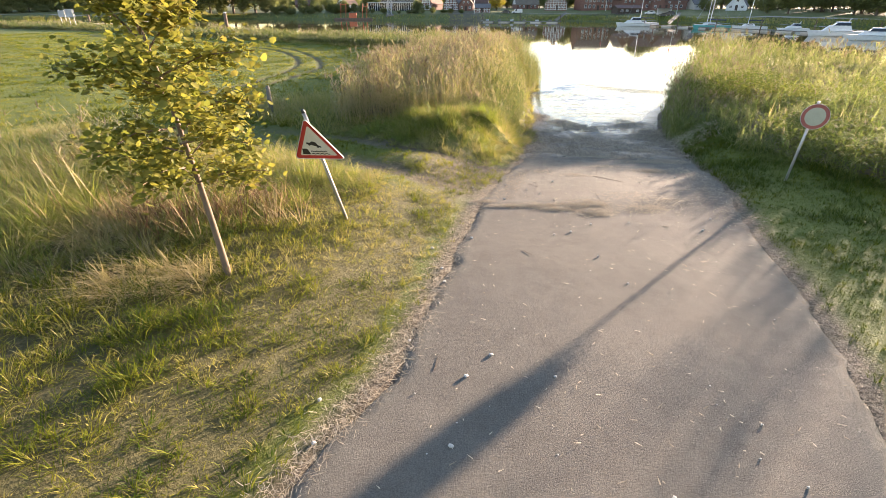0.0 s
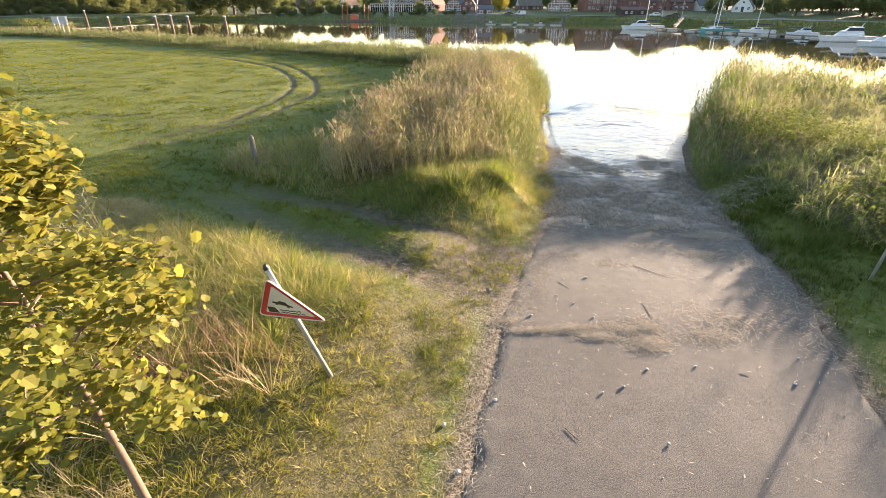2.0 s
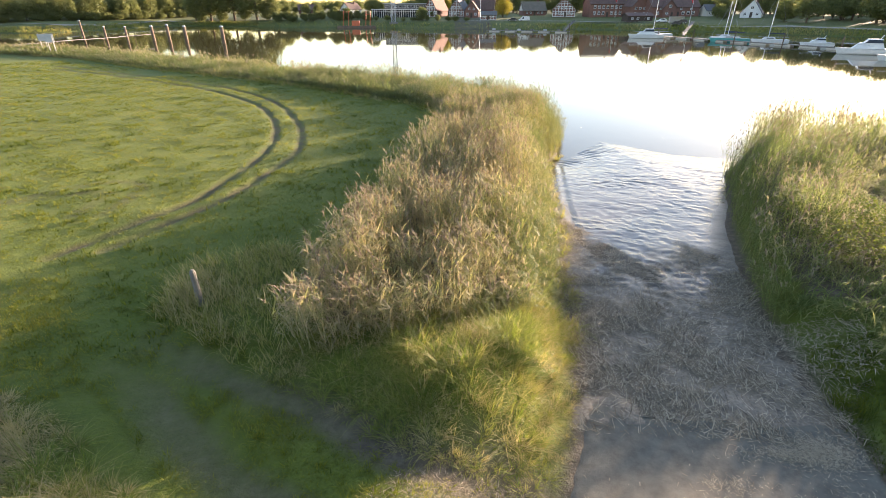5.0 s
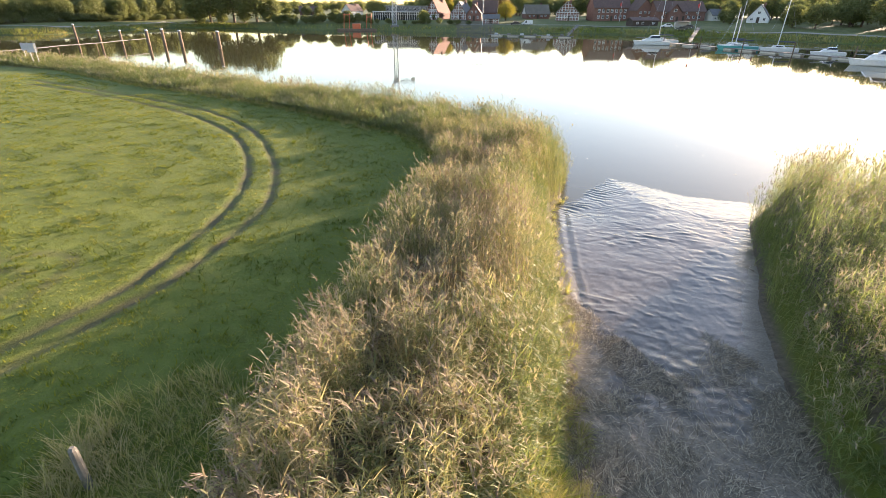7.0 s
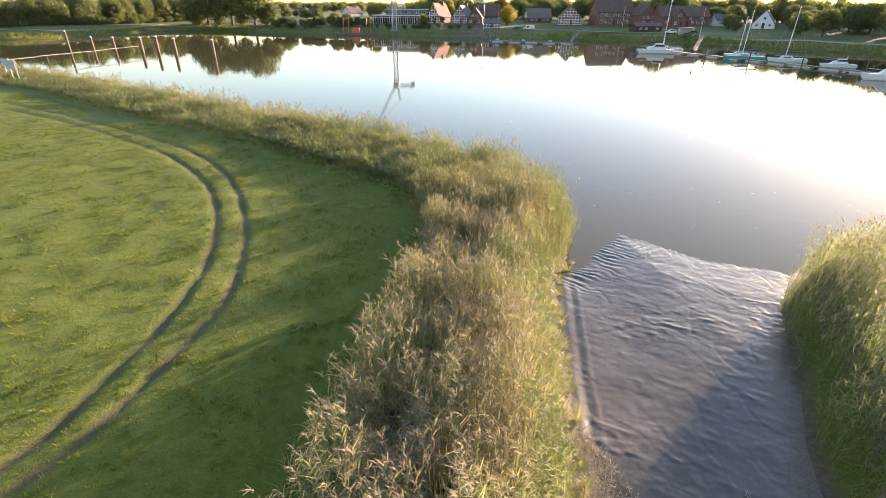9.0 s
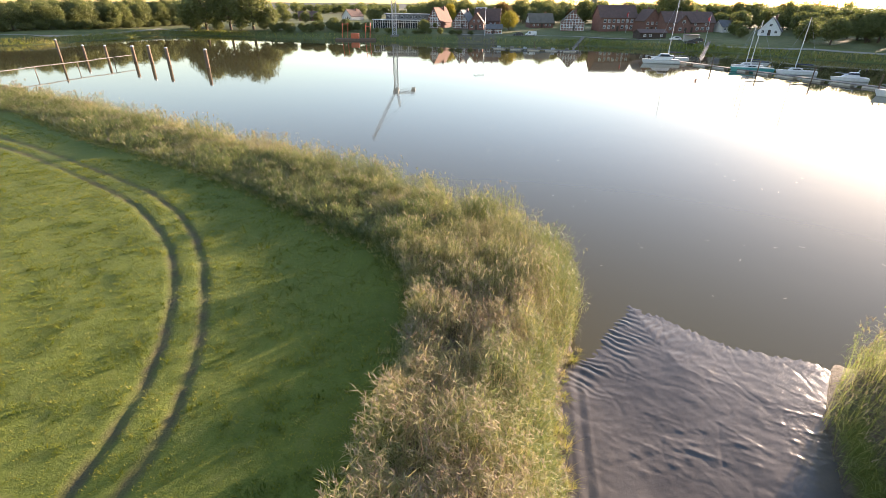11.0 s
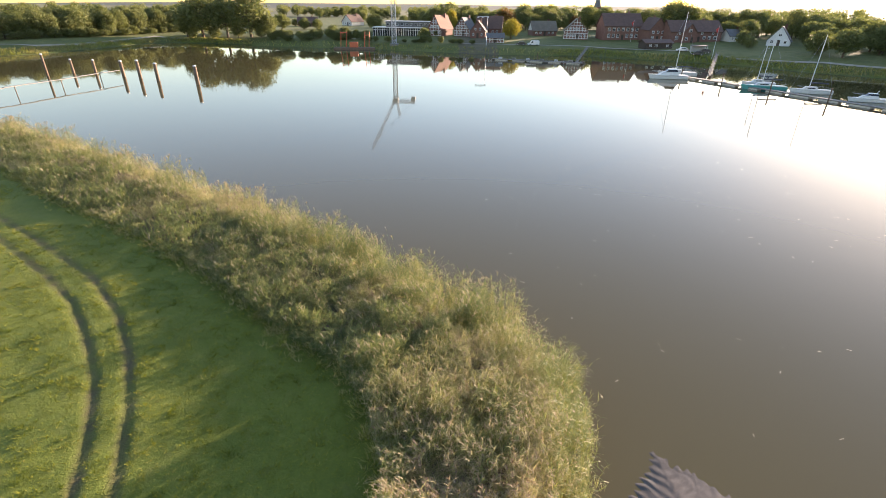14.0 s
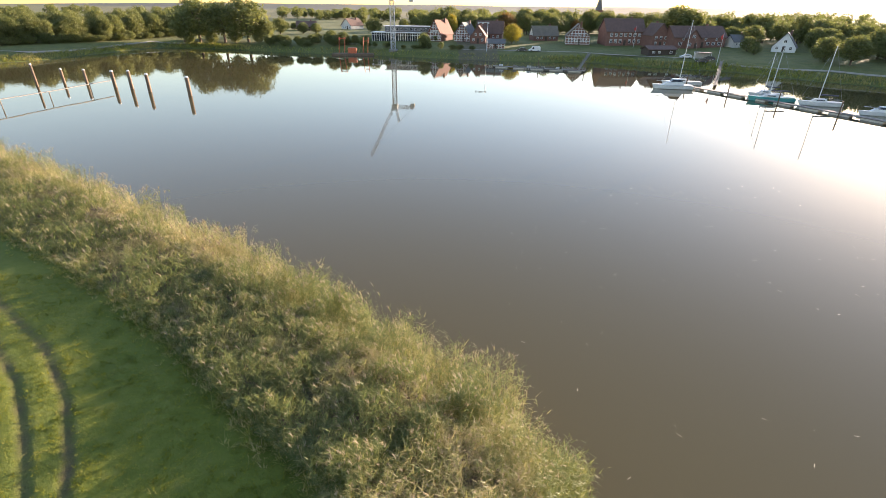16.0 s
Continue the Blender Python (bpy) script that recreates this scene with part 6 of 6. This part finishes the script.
def church():
    x, y = 142, 520
    c = thing("church_tower", "distant church tower with a slender dark spire", "church", pose(x, y, at_ground(x, y)))
    part("tower", boxed(-3, -3, -1, 3, 3, 13, bevel=0.1), BRICK, c)
    sp = bmesh.new()
    bmesh.ops.create_cone(sp, cap_ends=True, segments=8, radius1=3.4, radius2=0.1, depth=14, matrix=pose(0, 0, 20))
    part("spire", sp, ROOF_GREY, c)


church()

# ---------------------------------------------------------------- far bank: crane, docks, boats, cars


def lattice(a, b, width, bays, r, brace):
    """A square lattice girder from a to b."""
    a, b = Vector(a), Vector(b)
    m = Matrix.Translation(a) @ (b - a).to_track_quat("Z", "Y").to_matrix().to_4x4()
    ln = (b - a).length
    bm = bmesh.new()
    c = [(-1, -1), (1, -1), (1, 1), (-1, 1)]
    s = width / 2
    for u, v in c:
        rod(bm, m @ Vector((u * s, v * s, 0)), m @ Vector((u * s, v * s, ln)), r, sides=5)
    for k in range(bays):
        z0, z1 = ln * k / bays, ln * (k + 1) / bays
        for i in range(4):
            (u0, v0), (u1, v1) = c[i], c[(i + 1) % 4]
            if k % 2:
                (u0, v0), (u1, v1) = (u1, v1), (u0, v0)
            rod(bm, m @ Vector((u0 * s, v0 * s, z0)), m @ Vector((u1 * s, v1 * s, z1)), brace, sides=4)
            rod(bm, m @ Vector((u0 * s, v0 * s, z1)), m @ Vector((u1 * s, v1 * s, z1)), brace, sides=4)
    return bm


def crane():
    x, y = -20.6, 261
    z = at_ground(x, y)
    c = thing("tower_crane", "grey lattice tower crane with a raised luffing jib", "crane")
    part("tower", lattice((x, y, z), (x, y, 20), 1.8, 12, 0.15, 0.09), STEEL_GREY, c)
    part("base", boxed(x - 1.9, y - 1.9, z - 1, x + 1.9, y + 1.9, z + 0.35, bevel=0.1), DOCK_GREY, c, "concrete foot")
    part("cab", boxed(x - 1.5, y - 2.1, 19.6, x + 1.1, y - 0.6, 21.8, bevel=0.15), WHITE_PAINT, c)
    part("slewing_ring", rod(bmesh.new(), (x, y, 19.3), (x, y, 20.4), 1.4, sides=16), STEEL_GREY, c)
    part("jib", lattice((x - 0.7, y, 20.8), (x - 12.4, y, 43.6), 1.1, 16, 0.1, 0.06), STEEL_GREY, c)
    part("counter_jib", lattice((x, y, 20.8), (x + 8.6, y, 20.8), 1.2, 6, 0.11, 0.06), STEEL_GREY, c)
    part("counterweight", boxed(x + 7.2, y - 0.9, 18.9, x + 9.1, y + 0.9, 20.8, bevel=0.1), STONE, c)
    part("mast_head", lattice((x + 0.4, y, 20.8), (x + 1.6, y, 27.4), 0.8, 5, 0.09, 0.05), STEEL_GREY, c)
    part("stay", rod(bmesh.new(), (x + 1.6, y, 27.4), (x - 10.8, y, 40.4), 0.05, sides=4), STEEL_GREY, c)
    part("stay", rod(bmesh.new(), (x + 1.6, y, 27.4), (x + 8.4, y, 21), 0.05, sides=4), STEEL_GREY, c)


crane()


def hull(bm, ln, beam, height, m, transom=0.75):
    """A lofted boat hull: bow to +x, keel below the waterline at z = 0."""
    n, prev = 14, None
    for i in range(n + 1):
        u = i / n
        half = beam / 2 * (transom + (1 - transom) * math.sin(min(1, u * 2.2) * math.pi / 2)) * max(0.02, math.cos(max(0, u - 0.45) / 0.55 * math.pi / 2)) ** 0.75
        sheer = height * (0.86 + 0.3 * u * u)
        x = -ln / 2 + ln * u
        line = [(x + 0.06 * ln * u * u, -half, sheer), (x, -half * 0.86, 0.15 * height), (x - 0.02 * ln * u, -half * 0.45, -0.3 * height), (x - 0.02 * ln * u, half * 0.45, -0.3 * height), (x, half * 0.86, 0.15 * height), (x + 0.06 * ln * u * u, half, sheer)]
        row = [bm.verts.new(m @ Vector(p)) for p in line]
        if prev:
            for a in range(5):
                bm.faces.new((prev[a], prev[a + 1], row[a + 1], row[a]))
            bm.faces.new((prev[5], prev[0], row[0], row[5]))
        else:
            bm.faces.new(row)
        prev = row
    bm.faces.new(prev[::-1])
    bmesh.ops.recalc_face_normals(bm, faces=bm.faces)
    return bm


def cabin(bm, x0, x1, w0, w1, z0, z1, rake, m):
    """A deckhouse with raked ends."""
    p = [(x0, -w0, z0), (x1, -w1, z0), (x1, w1, z0), (x0, w0, z0), (x0 + rake * 0.4, -w0 * 0.82, z1), (x1 - rake, -w1 * 0.8, z1), (x1 - rake, w1 * 0.8, z1), (x0 + rake * 0.4, w0 * 0.82, z1)]
    v = [bm.verts.new(m @ Vector(q)) for q in p]
    for f in ((0, 1, 5, 4), (1, 2, 6, 5), (2, 3, 7, 6), (3, 0, 4, 7), (4, 5, 6, 7), (3, 2, 1, 0)):
        bm.faces.new([v[i] for i in f])
    bmesh.ops.recalc_face_normals(bm, faces=bm.faces)
    return bm


def sailboat(x, y, turn, ln, mast, hull_mat, label):
    m = pose(x, y, WATER_Z, 0, 0, turn)
    b = thing("sailing_boat", label, "boat")
    beam, hh = ln * 0.3, 0.95
    part("hull", hull(bmesh.new(), ln, beam, hh, m), hull_mat, b)
    part("deck", hull(bmesh.new(), ln * 0.97, beam * 0.94, 0.14, m @ pose(0, 0, hh * 0.9)), hull_mat if hull_mat is TEAL_HULL else WHITE_PAINT, b)
    part("cabin", cabin(bmesh.new(), -ln * 0.12, ln * 0.24, beam * 0.3, beam * 0.22, hh, hh + 0.6, 0.6, m), WHITE_PAINT, b)
    for s in (-1, 1):
        w = boxed(-ln * 0.05, -0.02, 0, ln * 0.14, 0.02, 0.2)
        w.transform(m @ pose(0, s * beam * 0.275, hh + 0.22))
        part("cabin_window", w, PANE, b)
    part("mast", rod(bmesh.new(), m @ Vector((ln * 0.08, 0, hh)), m @ Vector((ln * 0.06, 0, mast)), 0.11, 0.07, 8), WHITE_PAINT, b)
    part("boom", rod(bmesh.new(), m @ Vector((ln * 0.07, 0, hh + 1.5)), m @ Vector((-ln * 0.36, 0, hh + 1.4)), 0.16, sides=8), DARK_HULL, b, "boom with furled dark sail cover")
    part("forestay", rod(bmesh.new(), m @ Vector((ln * 0.06, 0, mast * 0.97)), m @ Vector((ln * 0.52, 0, hh * 1.2)), 0.018, sides=5), STEEL_GREY, b)
    part("backstay", rod(bmesh.new(), m @ Vector((ln * 0.06, 0, mast)), m @ Vector((-ln * 0.49, 0, hh)), 0.012, sides=4), STEEL_GREY, b)
    for s in (-1, 1):
        part("railing", rod(bmesh.new(), m @ Vector((-ln * 0.45, s * beam * 0.4, hh + 0.55)), m @ Vector((ln * 0.35, s * beam * 0.3, hh + 0.6)), 0.025, sides=4), STEEL_GREY, b)


def cruiser(x, y, turn, ln, hull_mat, label, tall=1.0):
    m = pose(x, y, WATER_Z, 0, 0, turn)
    b = thing("motor_cruiser", label, "boat")
    beam, hh = ln * 0.32, ln * 0.11
    part("hull", hull(bmesh.new(), ln, beam, hh, m, 0.9), hull_mat, b)
    part("deck", hull(bmesh.new(), ln * 0.97, beam * 0.95, 0.12, m @ pose(0, 0, hh * 0.92), 0.9), WHITE_PAINT, b, "white deck")
    z1 = hh + ln * 0.085 * tall
    part("cabin", cabin(bmesh.new(), -ln * 0.25, ln * 0.28, beam * 0.4, beam * 0.26, hh, z1, ln * 0.12, m), WHITE_PAINT, b)
    glass = cabin(bmesh.new(), -ln * 0.2, ln * 0.1, beam * 0.36, beam * 0.3, z1, z1 + ln * 0.06, ln * 0.06, m)
    part("windscreen", glass, PANE, b, "dark tinted windscreen")
    part("cabin_roof", cabin(bmesh.new(), -ln * 0.19, ln * 0.05, beam * 0.33, beam * 0.28, z1 + ln * 0.06, z1 + ln * 0.075, 0.1, m), WHITE_PAINT, b)
    part("radar_arch", rod(bmesh.new(), m @ Vector((-ln * 0.16, 0, z1 + ln * 0.07)), m @ Vector((-ln * 0.2, 0, z1 + ln * 0.15)), 0.08, sides=6), WHITE_PAINT, b)
    for s in (-1, 1):
        part("bow_rail", rod(bmesh.new(), m @ Vector((ln * 0.02, s * beam * 0.42, hh + 0.7)), m @ Vector((ln * 0.46, s * beam * 0.1, hh + 0.95)), 0.03, sides=4), STEEL_GREY, b, "steel bow rail")


cruiser(65.3, 169.3, 172, 10, WHITE_PAINT, "white motor cruiser moored at the floating jetty", 1.0)
sailboat(71.6, 177.9, 172, 10.5, 14.9 - WATER_Z, WHITE_PAINT, "white sailing yacht with a tall bare mast")
sailboat(81.8, 151.3, 168, 9.8, 12.0, TEAL_HULL, "teal green sailing boat with a bare mast")
sailboat(89.6, 145.5, 165, 8.6, 12.9, WHITE_PAINT, "white sailing boat with covered boom")
sailboat(84, 157.5, 168, 7.6, 10.5, WHITE_PAINT, "small white sailing boat behind the jetty")
cruiser(94.6, 134.5, 160, 7, WHITE_PAINT, "small white cabin boat with a canopy", 1.0)
cruiser(88.5, 111.5, 155, 10, WHITE_PAINT, "large white motor cruiser with a flybridge", 1.3)
cruiser(84.5, 97, 150, 8.5, WHITE_PAINT, "white motor boat at the jetty's end", 1.0)


def pontoon(a, b, width, label, piles=4, rail=False):
    """A floating jetty with plank deck and guide piles."""
    a, b = Vector((*a, 0)), Vector((*b, 0))
    way = (b - a).normalized()
    side = Vector((way.y, -way.x, 0))
    ln = (b - a).length
    fr = Matrix.Translation(a + Vector((0, 0, WATER_Z))) @ Matrix((side, way, Vector((0, 0, 1)))).transposed().to_4x4()
    p = thing("floating_jetty", label, "jetty")
    bm = boxed(-width / 2, 0, 0.38, width / 2, ln, 0.55)
    bm.transform(fr)
    part("deck", bm, DOCK_GREY, p, "grey plank deck")
    n = max(2, int(ln / 6))
    for i in range(n):
        fl = boxed(-width * 0.42, ln * (i + 0.15) / n, -0.4, width * 0.42, ln * (i + 0.8) / n, 0.38)
        fl.transform(fr)
        part("float", fl, STONE, p)
    for i in range(piles):
        s = width / 2 + 0.25
        yy = ln * (i + 0.02) / max(1, piles - 1) * 0.98
        pl = rod(bmesh.new(), (s, yy, -2.5), (s, yy, 3.0), 0.14, sides=10)
        pl.transform(fr)
        part("guide_pile", pl, PILE_WOOD, p)
    return p, fr, ln


pontoon((70.5, 171.5), (97, 108), 1.7, "long grey floating jetty with moored boats", 6)
p_, fr_, _ = pontoon((50, 204.6), (19.8, 217), 2.4, "low floating landing stage with guide piles", 3)
for k in range(6):
    bx = boxed(-0.5, 0, 0.55, 0.3, 1.2, 1.15, bevel=0.05)
    bx.transform(fr_ @ pose(0, 3.5 + k * 5.1, 0))
    part("equipment_box", bx, STEEL_GREY if k % 2 else DOCK_GREY, p_)


def gangway(a, b, label):
    a, b = Vector(a), Vector(b)
    g = thing("gangway", label, "gangway")
    way = (b - a).normalized()
    side = Vector((way.y, -way.x, 0)).normalized()
    for s in (-0.38, 0.38):
        part("girder", lattice(a + side * s + Vector((0, 0, 0.5)), b + side * s + Vector((0, 0, 0.4)), 0.3, 16, 0.03, 0.018), DOCK_GREY, g)
    fl = bmesh.new()
    ln = (b - a).length
    box(fl, -0.36, -0.05, 0, 0.36, 0.05, ln)
    fl.transform(Matrix.Translation(a) @ Matrix((side, way.cross(side) * -1, way)).transposed().to_4x4())
    part("walkway", fl, DOCK_GREY, g)


gangway((78.5, 172.5, WATER_Z + 0.6), (101, 214, 1.0), "steel lattice gangway down to the floating jetty")
gangway((48.5, 206.5, WATER_Z + 0.6), (61, 241, 0.8), "sloping steel gangway to the landing stage")


def work_barge():
    b = thing("work_barge", "rusty work barge with an orange derrick frame", "barge")
    m = pose(-38, 257.5, WATER_Z, 0, 0, 4)
    bm = boxed(-9, -2.4, -0.4, 9, 2.4, 0.8, bevel=0.2)
    bm.transform(m)
    part("hull", bm, PILE_WOOD, b)
    for dx in (-6, -3.6, 4.4, 6.4):
        part("derrick_leg", rod(bmesh.new(), m @ Vector((dx, 0, 0.9)), m @ Vector((dx + 0.5, 0, 7.2)), 0.16, sides=6), ORANGE, b, "orange steel leg")
    part("derrick_beam", rod(bmesh.new(), m @ Vector((-6, 0, 6.6)), m @ Vector((-2.8, 0, 6.8)), 0.16, sides=6), ORANGE, b)
    part("derrick_beam", rod(bmesh.new(), m @ Vector((4.5, 0, 5.6)), m @ Vector((7, 0, 5.9)), 0.16, sides=6), ORANGE, b)
    bm = boxed(-2.0, -1.4, 0.8, 1.6, 1.4, 3.0, bevel=0.1)
    bm.transform(m)
    part("deckhouse", bm, ORANGE, b, "orange deckhouse")


work_barge()


def lamp_mast():
    x, y = 19.9, 250
    z = at_ground(x, y)
    t = thing("floodlight_mast", "tall grey floodlight mast with a cross arm", "lamp mast")
    part("pole", rod(bmesh.new(), (x, y, z - 0.5), (x, y, 12), 0.15, 0.09, 8), STEEL_GREY, t)
    part("cross_arm", boxed(x - 4.2, y - 0.1, 11.6, x + 0.6, y + 0.1, 11.85), STEEL_GREY, t)
    for dx in (-3.9, -2.0, 0.2):
        part("lamp", boxed(x + dx - 0.35, y - 0.35, 11.25, x + dx + 0.35, y + 0.2, 11.6, bevel=0.05), STEEL_GREY, t)


lamp_mast()


def flag_pole(x, y, h):
    z = at_ground(x, y)
    t = thing("flag_pole", "thin white flag pole on the bank", "flag pole")
    part("pole", rod(bmesh.new(), (x, y, z - 0.3), (x, y, z + h), 0.09, 0.05, 8), WHITE_PAINT, t)
    fl = bmesh.new()
    n = 6
    lo = [fl.verts.new((x + 0.12 - 0.12 * i, y + 0.08 * math.sin(i * 1.7), z + h - 2.4 + 0.05 * i)) for i in range(n)]
    hi = [fl.verts.new((x + 0.12 - 0.2 * i, y + 0.1 * math.sin(i * 1.7), z + h - 0.2 - 0.2 * i)) for i in range(n)]
    for i in range(n - 1):
        fl.faces.new((lo[i], lo[i + 1], hi[i + 1], hi[i]))
    part("flag", fl, [SIGN_RED], t, "limp red and white flag")


flag_pole(101, 217, 11)
flag_pole(88, 268, 9)


def car(x, y, turn, paint, label, van=False):
    """A parked car or van: body, glazing, wheels, lamps."""
    c = thing("parked_van" if van else "parked_car", label, "van" if van else "car", pose(x, y, at_ground(x, y), 0, 0, turn))
    ln, w, h = (4.9, 1.9, 1.95) if van else (4.3, 1.75, 1.45)
    prof = [(-ln / 2, 0.35), (ln / 2, 0.35), (ln / 2, 0.85), (ln / 2 - 0.9, 1.0), (ln / 2 - 1.5, h), (-ln / 2 + 0.1, h), (-ln / 2, 0.9)] if van else [(-ln / 2, 0.3), (ln / 2, 0.3), (ln / 2, 0.72), (ln / 2 - 1.1, 0.9), (0.55, h), (-1.2, h), (-ln / 2 + 0.15, 0.95)]
    bm = prism(bmesh.new(), prof, w, pose(0, w / 2, 0, 90))
    bmesh.ops.bevel(bm, geom=list(bm.edges), offset=0.06, segments=2, affect="EDGES")
    body = part("body", bm, paint, c)
    for s in (-1, 1):
        g = bmesh.new()
        x0, x1 = (0.2, ln / 2 - 1.35) if van else (-1.2, 0.7)
        prism(g, [(x0, 1.02), (x1, 1.02), (x1 - 0.35, h - 0.14), (x0 + 0.1, h - 0.14)], 0.02, pose(0, s * (w / 2 + 0.006) + 0.01, 0, 90))
        part("side_window", g, PANE, c)
        for wx in (-ln * 0.31, ln * 0.31):
            t = part("wheel", rod(bmesh.new(), (wx, s * (w / 2 - 0.2), 0.32), (wx, s * (w / 2 + 0.01), 0.32), 0.32, sides=16), RUBBER, c)
            part("rim", rod(bmesh.new(), (wx, s * (w / 2), 0.32), (wx, s * (w / 2 + 0.02), 0.32), 0.2, sides=12), STEEL_GREY, t)
        part("headlight", boxed(ln / 2 - 0.06, s * 0.62 - 0.18, 0.6, ln / 2 + 0.02, s * 0.62 + 0.18, 0.76, bevel=0.02), SIGN_WHITE, c)
        part("tail_light", boxed(-ln / 2 - 0.02, s * 0.7 - 0.1, 0.65, -ln / 2 + 0.06, s * 0.7 + 0.1, 0.9, bevel=0.02), SIGN_RED, c)


car(40.4, 251.5, 176, WHITE_PAINT, "white panel van parked on the river road", True)
car(34.9, 252, 178, CAR_DARK, "dark car parked behind the white van")
car(95.1, 229.5, 170, WHITE_PAINT, "white car parked by the boathouse")
car(97.5, 221.5, 160, CAR_DARK, "dark car parked near the carport")
car(101, 223.5, 160, CAR_DARK, "dark car parked under the trees")


def carport():
    x, y = 99.6, 226
    c = thing("carport", "small grey flat-roofed carport on posts", "carport", pose(x, y, at_ground(x, y), 0, 0, -20))
    part("roof", boxed(-2.9, -2.4, 2.3, 2.9, 2.4, 2.5, bevel=0.04), DOCK_GREY, c)
    part("back_wall", boxed(-2.7, 2.1, -0.4, 2.7, 2.25, 2.3), STEEL_GREY, c)
    for px in (-2.7, 2.7):
        for py in (-2.2, 1.9):
            part("post", boxed(px - 0.08, py - 0.08, -0.6, px + 0.08, py + 0.08, 2.3), WHITE_PAINT, c)


carport()


def bank_path(pts, width, name, label):
    """A pale strip that follows the bank."""
    p = np.array(pts, float)
    s = np.concatenate([[0], np.cumsum(np.hypot(*np.diff(p, axis=0).T))])
    q = np.linspace(0, s[-1], int(s[-1] / 2.5))
    x, y = np.interp(q, s, p[:, 0]), np.interp(q, s, p[:, 1])
    tx, ty = np.gradient(x), np.gradient(y)
    n = np.hypot(tx, ty)
    nx, ny = -ty / n, tx / n
    v = []
    for k in np.linspace(-0.5, 0.5, 4):
        a, b = x + nx * width * k, y + ny * width * k
        v.append(np.stack([a, b, land_height(a, b) + 0.12], 1))
    m = len(x)
    i = np.arange(4 * m).reshape(4, m)
    f = np.stack([i[:-1, :-1], i[:-1, 1:], i[1:, 1:], i[1:, :-1]], -1).reshape(-1, 4)
    tagged(new(name, mesh_of(name, np.concatenate(v), f, [PATH_GRAVEL], flat=False)), label, "path", kind="structure")


bank_path([(10, 256), (40, 252.5), (60, 250), (80, 236), (94, 230)], 1.9, "river_road", "pale gravel road along the far bank")
bank_path([(106, 217), (119, 200), (132, 186), (150, 170), (190, 148)], 1.4, "dike_path", "pale path on the far dike")
bank_path([(-185, 222), (-156, 225), (-150.5, 242), (-148.5, 268), (-143, 290), (-126, 289)], 1.8, "shore_path", "pale track below the far wood")
